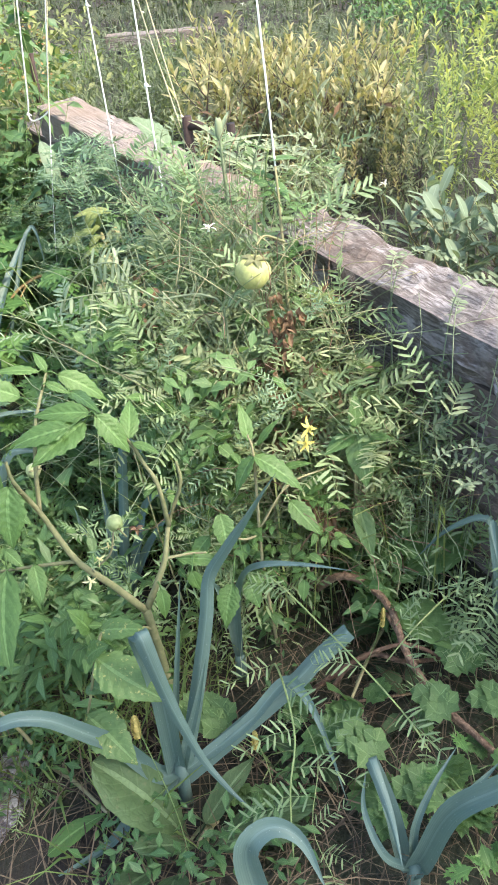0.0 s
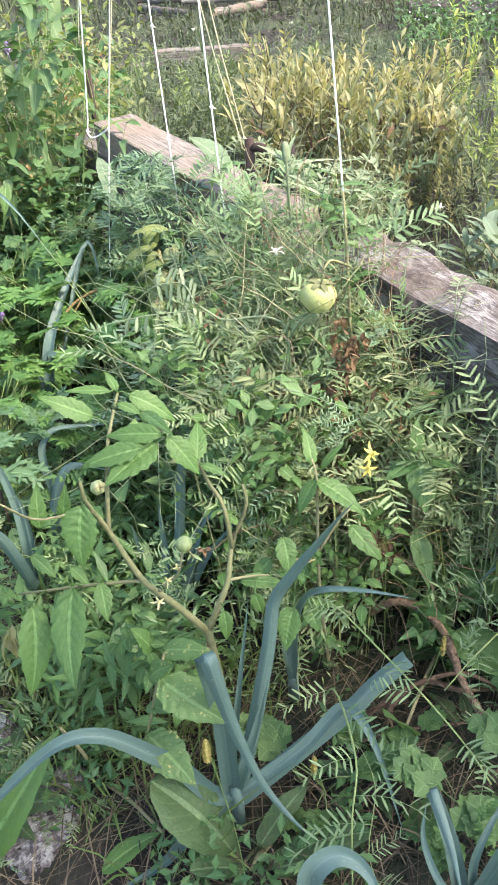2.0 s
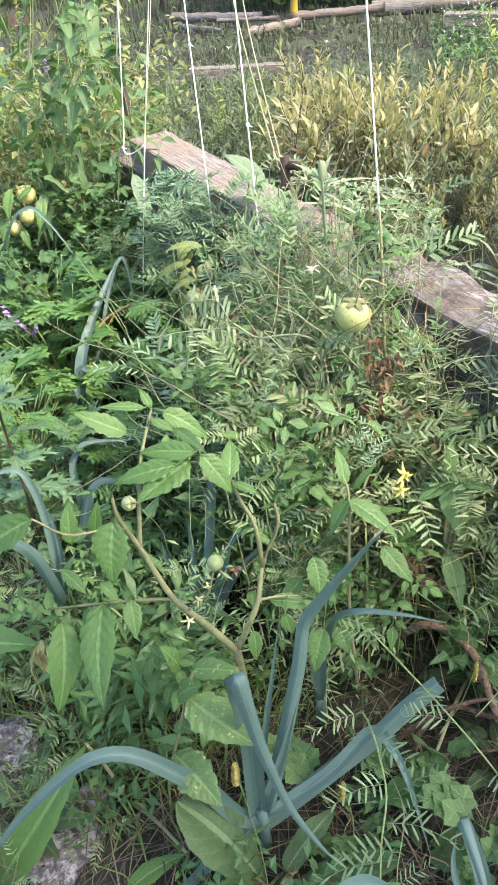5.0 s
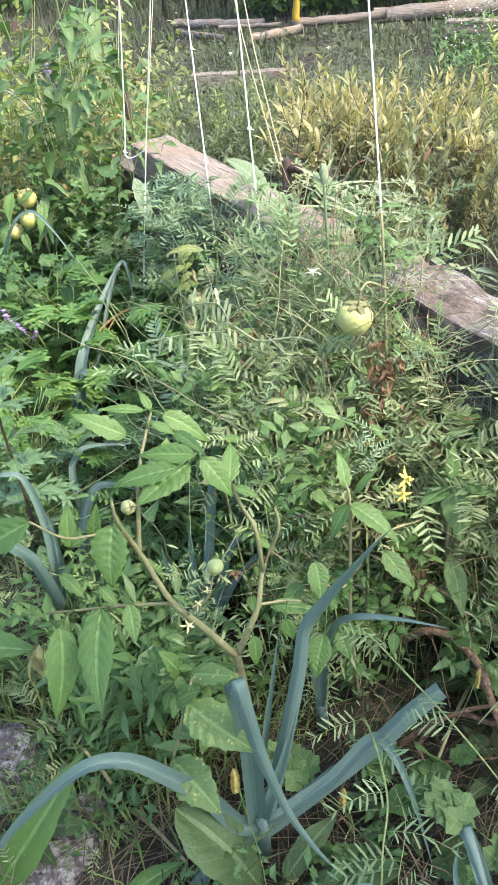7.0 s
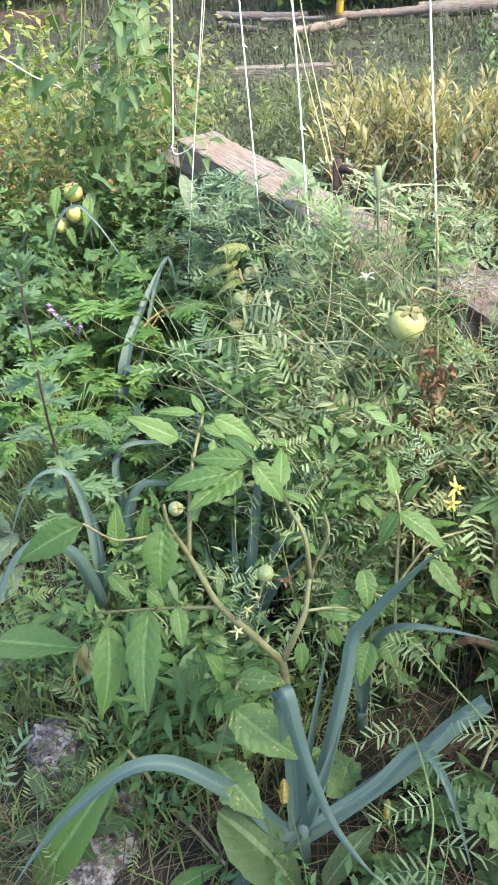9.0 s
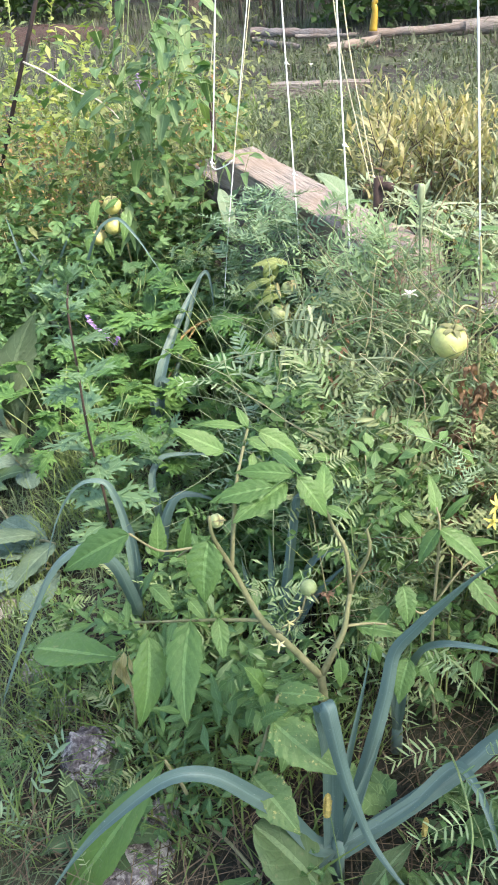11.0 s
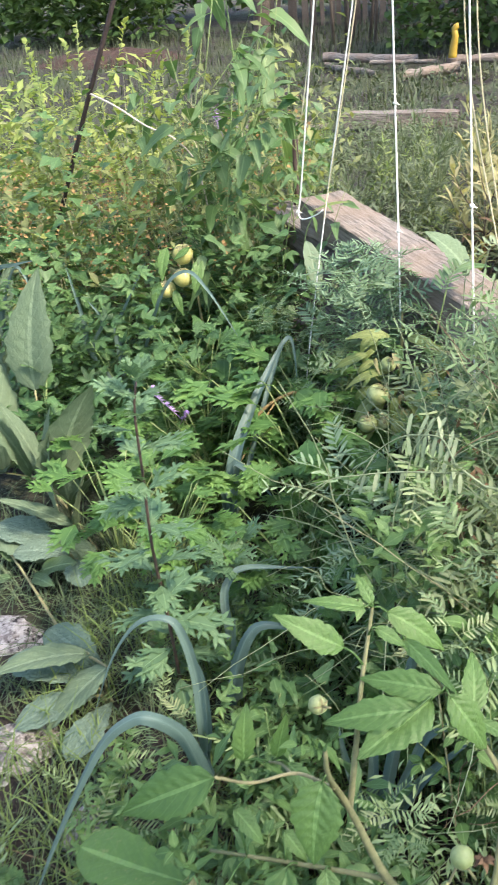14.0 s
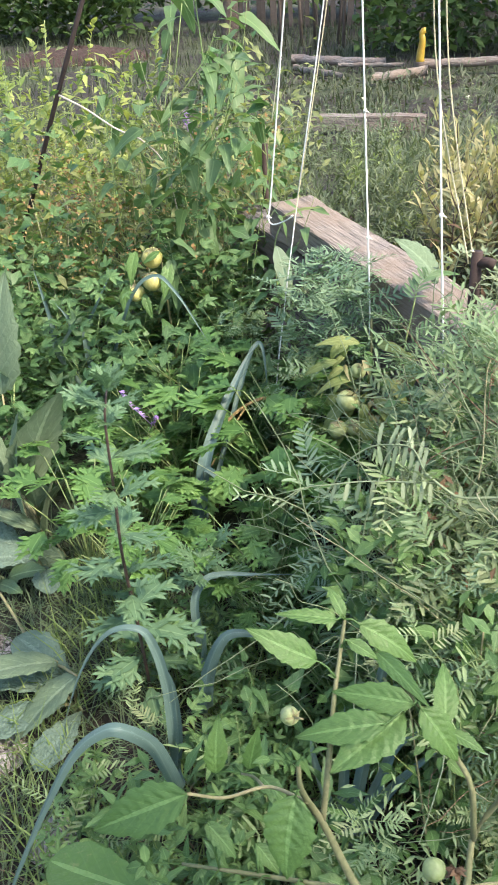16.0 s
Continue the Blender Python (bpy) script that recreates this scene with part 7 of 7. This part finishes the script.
blades_field("bed_grass", "thin green grass and weeds between the plants", "grass", 3000, in_bed(box(-1.3, -0.1, 1.2, 3.4)), 0.17, 0.0035, GRASS, lean=1.2)
blades_field("bed_grass", "loose green grass blades under the tomato plant", "grass", 260, off_stones(clumped(box(-0.95, -0.2, 0.85, 1.5), 4.0, -0.1)), 0.17, 0.005, GRASS, lean=1.4)
blades_field("thin_stalks", "thin pale upright stalks among the vetch", "stalks", 240, in_bed(box(-0.4, 0.6, 1.5, 2.5), gap=0.04), 0.62, 0.004, SUNNY, lean=0.35)
blades_field("pale_stalks", "pale dry stalks leaning through the vetch", "stalks", 40, in_bed(box(-0.2, 0.6, 1.6, 2.4), gap=0.04), 0.42, 0.004, PALE_STALK, lean=0.9)
blades_field("thin_stalks", "tall thin pale green stalks before the iron posts", "stalks", 22, box(-0.34, 0.08, 2.2, 2.5), 0.86, 0.0045, TENDRIL, lean=0.3)
blades_field("path_grass", "grey-green grass beside the border stones", "grass", 6500, off_stones(clumped(box(-2.3, -0.68, 0.8, 2.7), 4.0, -0.25)), 0.105, 0.0034, PATH_GRASS, lean=2.2)
tangle("tangled_stems", "pale curling stems and tendrils through the vetch", 240, in_bed(box(-0.4, 0.75, 1.65, 2.7), gap=0.03), TENDRIL)
tangle("dry_stems", "pale dry stems bent through the vetch", 150, in_bed(box(-0.1, 0.7, 1.62, 2.3), gap=0.03), PALE_STALK)
tangle("long_stems", "long pale green vetch stems crossing over the bed", 170, leafy(in_bed(box(-0.45, 0.75, 1.6, 2.7), gap=0.02)), TENDRIL, (0.05, 0.09), 0.22)
tangle("long_stems", "long straw-coloured dry stems crossing over the bed", 38, leafy(in_bed(box(-0.3, 0.7, 1.65, 2.4), gap=0.02)), PALE_STALK, (0.05, 0.09), 0.18)
tangle("brown_stems", "withered red-brown stems among the vetch", 90, in_bed(box(-0.2, 0.6, 1.5, 2.3), gap=0.03), DRY_VINE)
thicket("vetch_thicket", "dense vetch leaves against the timber edging", 190, in_bed(lambda: (lambda q, w: (0.0 + 0.66 * q + 0.82 * w, 2.40 - 0.95 * q + 0.57 * w))(U(0.05, 0.72), U(-0.22, -0.03)), gap=0.02), 0.3, 0.64, True)
thicket("vetch_thicket", "vetch leaves heaped against the grey timber beam", 230, in_bed(lambda: (lambda q, w: (-0.72 + 0.72 * q + 0.82 * w, 3.45 - 1.03 * q + 0.57 * w))(U(0.14, 1) ** 0.8, U(-0.26, -0.02)), gap=0.02), 0.4, 0.84, material=VETCH_COOL)
thicket("vetch_thicket", "vetch leaves heaped between the two timber beams", 110, box(-0.22, 0.24, 2.0, 2.36), 0.6, 1.0)
thicket("vetch_thicket", "low pinnate leaves on the path between the stones", 40, off_stones(box(-1.4, -0.84, 0.8, 1.55)), 0.0, 0.12, True, VETCH_COOL)
thicket("vetch_thicket", "vetch leaves among the celery stalks", 90, in_bed(box(-0.58, -0.15, 1.95, 2.7)), 0.22, 0.62, True, VETCH_COOL)
thicket("vetch_thicket", "pale vetch leaves on top of the tangle before the beam", 95, leafy(in_bed(box(-0.12, 0.55, 1.55, 2.05), gap=0.06), 0.3), 0.42, 0.74, material=VETCH_FADED)
thicket("vetch_thicket", "cool green vetch leaves on top of the tangle round the cords", 95, leafy(in_bed(box(-0.35, 0.35, 1.7, 2.4), gap=0.06), 0.3), 0.5, 0.86, material=VETCH)
thicket("vetch_thicket", "light vetch leaves trailing over the soil below the beam", 30, in_bed(box(0.28, 0.62, 1.1, 1.55), gap=0.04), 0.05, 0.34, True, VETCH)
thicket("faded_vetch", "vetch leaves fading to yellow among the green", 50, leafy(in_bed(box(-0.4, 0.1, 1.75, 2.5), gap=0.2)), 0.4, 0.85, True, VETCH_FADED)
thicket("vetch_thicket", "vetch leaves climbing high before the timber beam", 85, box(-0.38, -0.06, 2.28, 2.55), 0.5, 0.98, True)
leaf_mass("oval_leaves", "oval green leaves of weeds climbing through the vetch", "weeds", 520, lifted(clumped(leafy(in_bed(box(-0.45, 0.25, 1.55, 2.5), gap=0.2)), 4.0, 0.05), 0.35, 0.78), 0.05, WEED, 0.5)
leaf_mass("withered_bits", "small withered brown leaves caught in the vetch", "dead leaves", 360, lifted(clumped(leafy(in_bed(box(-0.45, 0.45, 1.7, 2.6), gap=0.03)), 6.0, 0.2), 0.3, 0.8), 0.032, BROWN_LEAF, 0.4, (-80, -10))
thicket("vetch_thicket", "vetch leaves filling the bed between the vines", 170, leafy(in_bed(box(-0.35, 0.7, 1.6, 2.6), gap=0.03)), 0.12, 0.7)
blades_field("litter", "dry straw and dead stems on the soil", "litter", 2200, in_bed(box(-0.95, 0.8, 0.6, 2.0)), 0.10, 0.0028, STRAW, lean=4.0)
leaf_mass("back_weeds", "tangled grey-green weeds behind the timber edging", "weeds", 6000, hummocks(clumped(behind(box(-1.6, 0.9, 2.8, 6.5)), 2.2, -0.1), 0.42), 0.055, BACK_WEED, 0.2)
FEATHERS = [upright_plant("feathery_plant", "bushy grey-green plant with fine narrow leaves", "weed", "feathery plants", U(0.45, 0.6), FEATHER, 150, VETCH_STEM, (10, 65), 0.14, 0.2, 0.003, 0.2, branches=8, scale=(0.7, 1.2), joined=(0.085, 0.15)) for _ in range(3)]
strew(FEATHERS, 14, behind(box(-1.0, -0.15, 4.2, 6.2), 0.45), 14, (0.7, 1.05))
strew(FEATHERS, 6, behind(box(-1.3, -0.6, 4.0, 4.8), 0.3), 14, (0.7, 1.0))
strew(FEATHERS, 4, behind(box(-0.2, 0.3, 2.9, 3.6), 0.3), 14, (0.45, 0.65))
leaf_mass("feathery_weeds", "feathery grey-green weeds behind the timber edging", "weeds", 5200, hummocks(clumped(behind(box(-1.3, 0.5, 3.8, 7.6)), 2.8, 0.08), 0.55), 0.055, FEATHER, 0.13)
blades_field("back_grass", "rank grass behind the timber edging", "grass", 4200, clumped(behind(box(-1.6, 2.4, 2.6, 7.5))), 0.24, 0.005, BACK_WEED, lean=1.3)
blades_field("left_grass", "yellow-green grass among weeds", "grass", 2600, clumped(box(-4.0, -1.4, 3.4, 8)), 0.28, 0.006, GRASS, lean=1.2)
leaf_mass("mixed_weeds", "tangled leafy weeds with sunlit yellow-green leaves", "weeds", 4200, hummocks(clumped(box(-3.3, -1.05, 3.7, 6.0), 3.1), 1.1), 0.075, MIX_WEED, 0.42)
leaf_mass("dark_weeds", "deep green heart-shaped leaves of tangled bindweed", "weeds", 1000, hummocks(clumped(box(-2.8, -1.0, 3.6, 5.2), 2.0, 0.1), 1.15), 0.085, DARK_WEED, 0.62)
leaf_mass("lobed_weeds", "lobed green leaves of tall tangled weeds", "weeds", 2600, hummocks(clumped(box(-2.7, -0.95, 3.2, 4.6), 2.7), 0.95), 0.05, WEED, 0.36, lobes=3)
leaf_mass("seed_specks", "small dry brown seed heads among the weeds", "seed heads", 1700, lifted(clumped(box(-2.6, -1.05, 3.55, 4.6), 6.0, 0.26), 0.5, 0.92), 0.02, SEED_BROWN, 0.7)
# Sun on these leaves is partly put into their yellow.
leaf_mass("yellow_leaves", "large yellow-green leaves among the weeds", "weeds", 1100, lifted(clumped(box(-3.4, -2.1, 4.3, 5.8), 2.5, -0.02), 0.3, 1.05), 0.10, GOLD_WEED, 0.35)
blades_field("dry_grass", "dry pale grass stalks among the tall weeds", "grass", 420, clumped(box(-2.9, -1.2, 3.8, 5.6), 2.0, 0.1), 0.85, 0.005, PALE_STALK, lean=0.7)
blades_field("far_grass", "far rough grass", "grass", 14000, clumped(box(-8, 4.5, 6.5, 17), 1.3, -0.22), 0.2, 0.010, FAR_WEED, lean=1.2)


def fill_leaves(place):
    def pick():
        x, y = place()
        return (x, y, ground_height(x, y) + U(0.02, 0.6) * canopy(x, y))
    return pick


leaf_mass("undergrowth", "small green leaves of low weeds under the plants", "undergrowth", 3000, fill_leaves(leafy(in_bed(box(-0.4, 0.75, 1.3, 2.9), gap=0.03))), 0.032, VETCH, 0.22)
leaf_mass("lobed_undergrowth", "lobed green leaves of low weeds under the plants", "undergrowth", 2800, low_leaves(in_bed(box(-1.0, -0.25, 1.35, 3.2), gap=0.1), 0.24), 0.034, WEED, 0.30, lobes=3)
leaf_mass("shaded_weeds", "deep green narrow leaves of weeds under the tomato plant", "undergrowth", 420, low_leaves(off_stones(clumped(box(-0.85, -0.3, 1.15, 1.6), 5.0, 0.0)), 0.3), 0.085, DARK_WEED, 0.26)
leaf_mass("low_weeds", "small green leaves of low weeds at the bed edge", "undergrowth", 700, low_leaves(clumped(in_bed(box(-0.75, 0.1, 0.8, 1.4), gap=0.05), 4.0, 0.1), 0.14), 0.035, DARK_WEED, 0.45)
leaf_mass("dense_weeds", "dense green lobed leaves under the tall weeds", "undergrowth", 1900, hummocks(clumped(in_bed(box(-2.0, -0.8, 2.8, 4.3)), 3.0), 0.65), 0.055, DARK_WEED, 0.34, lobes=3)

# ---- far garden ----
def far_timber(label, x, y, length, r, rz, z=0.0, mat=FAR_TIMBER):
    tm = timber("timber_beam", label, length, r, r * 0.8, mat, 0.004)
    tm.matrix_basis = pose(x, y, z, 0, U(-1, 1), rz)


far_timber("grey timber beam edging a far bed", -1.0, 8.3, 0.95, 0.15, 2, 0.13)
far_timber("grey timber beam edging a far bed", -2.2, 8.6, 1.1, 0.15, 1, -0.04)
def log(label, a, c, r, mat):
    """A crooked round log with bumps and a sawn end, lying on the ground."""
    b = Build()
    n = 14
    a, c = Vector(a), Vector(c)
    pts = [a.lerp(c, i / n) + Vector((0, 0.02 * noise.noise(Vector((i * 0.5, r * 90, 0))), 0.015 * noise.noise(Vector((i * 0.5, r * 70, 5))))) for i in range(n + 1)]
    vs, fs, k = [], [], 12
    for i, p in enumerate(pts):
        for j in range(k):
            q = j / k * 2 * math.pi
            rr = r * (1 + 0.2 * noise.noise(Vector((i * 0.7, math.cos(q) * 1.5, math.sin(q) * 1.5 + r * 50))))
            vs.append((p.x, p.y + math.cos(q) * rr, p.z + math.sin(q) * rr))
    fs = [(i * k + j, i * k + (j + 1) % k, i * k + k + (j + 1) % k, i * k + k + j) for i in range(n) for j in range(k)]
    fs += [tuple(range(k)), tuple(n * k + j for j in range(k))[::-1]]
    b.add(ID, vs, fs)
    return solo("log", b, mat, label, "log", "logs")


# Sun on this log is put in by its paler timber.
log("sunlit pale grey log on the ground", (-1.22, 11.0, 0.10), (-0.62, 11.15, 0.16), 0.055, TIMBER)
log("short pale grey log lying across others", (-0.75, 11.5, 0.17), (0.35, 11.6, 0.20), 0.05, FAR_TIMBER)
log("dark log on the ground", (-2.35, 12.3, 0.13), (-1.15, 12.0, 0.12), 0.055, OLD_TIMBER)
log("thin dark branch on the ground", (-2.3, 12.1, 0.06), (-1.6, 11.5, 0.05), 0.04, OLD_TIMBER)
log("thin grey branch lying on the logs", (-1.7, 11.8, 0.13), (-0.9, 11.6, 0.15), 0.025, FAR_TIMBER)
far_timber("grey timber beam edging a far bed", 1.9, 9.9, 2.0, 0.2, -14, 0.15)
log("grey log lying behind the asters", (0.2, 12.1, 0.12), (2.2, 12.2, 0.16), 0.10, FAR_TIMBER)

t = thing("fence_post", "short wooden post in front of the logs", "post", "fence posts")
t.location = (-0.72, 11.4, 0)
stem_of(t, [([(0, 0, 0), (0, 0, 0.1), (0, 0, 0.22)], 0.07, 0.065)], FENCE_WOOD, "post")
b = Build()
tube(b, curve_points([(0, 0, 0), (0.01, 0, 0.12), (0.03, 0, 0.25), (0.0, 0, 0.33), (0.08, 0, 0.37)], 12), 0.085, 0.035, 10)
solo("yellow_ornament", b, YELLOW_PAINT, "bright yellow rounded garden ornament on a post", "ornament", m=pose(-0.72, 11.4, 0.215) @ Matrix.Diagonal((0.6, 0.6, 0.9, 1)))

tree = thing("tree", "large tree with a thick grey-brown trunk", "tree")
tree.location = (-4.0, 15.9, 0)
b = Build()
tube(b, curve_points([(0, 0, -0.1), (0.02, 0, 0.5), (0.05, 0, 2.0), (0.0, 0.1, 4.5)], 14), 0.15, 0.11, 14)
for i in range(6):
    a = i * 1.05
    tube(b, curve_points([(0, 0.05, 3.2 + 0.2 * i), (math.cos(a) * 1.0, math.sin(a) * 1.0, 4.3 + 0.15 * i), (math.cos(a) * 2.2, math.sin(a) * 2.2, 5.0 + 0.2 * i)], 6), 0.12, 0.03, 7)
part("trunk", b, BARK, tree)
b = Build()
for i in range(2600):
    a, r = U(0, 6.28), 2.6 * U(0, 1) ** 0.5
    k = RNG.randrange(9)
    c = Vector((math.cos(k * 0.7) * 1.7, math.sin(k * 0.7) * 1.7, 4.9 + 0.35 * (k % 4)))
    p = c + Vector((U(-1, 1), U(-1, 1), U(-0.8, 0.8))) * 0.95
    blade(b, spin(a * 57, U(-40, 40), U(-40, 40), p), U(0.12, 0.2), U(0.07, 0.11), 2, "ovate", 0.5, 0.2)
part("crown", b, HEDGE, tree)

copy_thing(tree, pose(1.45, 12.4, 0, 0, 0, 140) @ Matrix.Scale(0.7, 4))
# Two more trees, added only to shade the far garden.
copy_thing(tree, pose(3.4, 15.0, 0, 0, 0, 60))
copy_thing(tree, pose(0.6, 16.6, 0, 0, 0, 250))

# an unseen tree, added out of view to keep the near bed in shade
shade = thing("tree", "unseen leafy tree added to shade the garden bed", "tree")
shade.location = (3.15, 0.03, 0)
b = Build()
tube(b, curve_points([(0, 0, -0.1), (0.05, 0.05, 1.2), (-0.1, 0.1, 2.6), (-0.5, 0.3, 3.9)], 14), 0.13, 0.06, 12)
for i in range(7):
    tube(b, curve_points([(-0.1, 0.1, 2.5 + 0.1 * i), (-0.4 + U(-.4, .3), 0.3 + U(-.4, .4), 3.3 + 0.1 * i), (-0.8 + U(-.9, .9), 0.6 + U(-.8, .8), 3.8 + U(-.3, .7))], 6), 0.04, 0.012, 6)
part("trunk", b, BARK, shade)
b = Build()
CLUMPS = [Vector((-0.95 + U(-1.6, 1.5), 0.75 + U(-1.7, -0.6), 4.1 + U(-0.5, 0.5))) for _ in range(54)]
for i in range(1600):
    p = CLUMPS[i % 54] + Vector((RNG.gauss(0, 0.24), RNG.gauss(0, 0.2), RNG.gauss(0, 0.2)))
    blade(b, spin(U(0, 360), U(-40, 40), U(-40, 40), p), U(0.10, 0.16), U(0.06, 0.09), 2, "ovate", 0.5, 0.2)
part("crown", b, HEDGE, shade)

b = Build()
vs, n = [], 24
for j in range(7):
    for i in range(n):
        a, r = 2 * math.pi * i / n, 1.0 - j / 6.0
        q = 1 + 0.25 * noise.noise(Vector((math.cos(a) * 2, math.sin(a) * 2, j)))
        vs.append((math.cos(a) * 1.25 * r * q, math.sin(a) * 0.8 * r * q, 0.2 * (1 - r * r) * q))
b.add(ID, vs, [(j * n + i, j * n + (i + 1) % n, j * n + n + (i + 1) % n, j * n + n + i) for j in range(6) for i in range(n)])
solo("earth_mound", b, MULCH, "low red-brown mound of bare earth on the grass", "mound", m=pose(-5.75, 13.6, -0.05))

b = Build()
tube(b, [Vector((0, 0, -0.1)), Vector((0.01, 0, 0.8)), Vector((0, 0.01, 1.7))], 0.022, 0.016, 7)
pole = solo("bean_pole", b, FENCE_WOOD, "thin grey wooden pole standing in the far bed", "pole", "bean poles", m=pose(-2.9, 14.4, 0, 2, 3, 0))
for i in range(15):
    copy_thing(pole, pose(-2.8 + 0.19 * i + U(-.08, .08), 14.3 + U(-.5, 1.2), 0, U(-5, 5), U(-5, 5), U(0, 360)) @ Matrix.Scale(U(0.85, 1.2), 4))

fence = thing("paling_fence", "weathered grey paling fence with gaps", "fence")
fence.location = (-4.4, 17.2, 0)
b = Build()
b.add(ID, [(-0.04, -0.012, 0), (0.04, -0.012, 0), (0.04, 0.012, 0), (-0.04, 0.012, 0), (-0.04, -0.012, 1.45), (0.04, -0.012, 1.45), (0.04, 0.012, 1.45), (-0.04, 0.012, 1.45), (0, -0.012, 1.52), (0, 0.012, 1.52)],
      [(0, 1, 5, 8, 4), (1, 2, 6, 5), (2, 3, 7, 9, 6), (3, 0, 4, 7), (4, 8, 9, 7), (8, 5, 6, 9)])
slat = b.mesh("slat", FENCE_WOOD, False)
for i in range(58):
    part("slat", slat, None, fence, m=pose(i * 0.15 + U(-.05, .05), 0, U(-.15, .05), 0, U(-3, 3), 0) @ Matrix.Diagonal((U(0.7, 1.4), 1, U(0.9, 1.25), 1)))
for z in (0.4, 1.15):
    b = Build()
    b.add(ID, [(-0.1, 0.014, z), (8.7, 0.014, z), (8.7, 0.06, z), (-0.1, 0.06, z), (-0.1, 0.014, z + 0.07), (8.7, 0.014, z + 0.07), (8.7, 0.06, z + 0.07), (-0.1, 0.06, z + 0.07)],
          [(0, 1, 5, 4), (1, 2, 6, 5), (2, 3, 7, 6), (3, 0, 4, 7), (4, 5, 6, 7), (0, 3, 2, 1)])
    part("fence_rail", b, FENCE_WOOD, fence)


def bank(x0, x1, y0, y1, h):
    def pick():
        x, y = U(x0, x1), U(y0, y1)
        top = h * (0.75 + 0.35 * noise.noise(Vector((x * 0.7, y * 0.5, 3))))
        return (x, y, U(0.02, 1) ** 0.8 * top)
    return pick


leaf_mass("hedge", "dark green hedge and undergrowth behind the fence", "hedge", 9000, bank(-11, 7, 18.2, 20, 3.4), 0.26, HEDGE, 0.6)
leaf_mass("broad_undergrowth", "dark broad-leaved undergrowth by the logs", "undergrowth", 5500, bank(-1.6, 4.5, 12.7, 14.5, 1.7), 0.15, HEDGE, 0.7)
leaf_mass("left_undergrowth", "leafy green undergrowth at the garden edge", "undergrowth", 2600, bank(-9, -5.6, 15.2, 17, 1.6), 0.2, HEDGE, 0.6)
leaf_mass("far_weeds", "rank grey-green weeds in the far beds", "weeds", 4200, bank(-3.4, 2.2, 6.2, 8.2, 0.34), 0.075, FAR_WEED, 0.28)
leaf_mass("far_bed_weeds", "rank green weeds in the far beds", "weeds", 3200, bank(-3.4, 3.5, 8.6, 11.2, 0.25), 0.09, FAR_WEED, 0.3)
leaf_mass("aster_leaves", "dark leafy asters in the far bed", "asters", 3600, bank(0.7, 3.4, 7.6, 9.2, 0.65), 0.07, DARK_WEED, 0.35)
leaf_mass("aster_flowers", "many tiny pale lilac aster flowers", "asters", 700, lambda: (U(0.7, 3.4), U(7.6, 9.0), U(0.45, 0.72)), 0.02, PETAL_LILAC, 0.9)
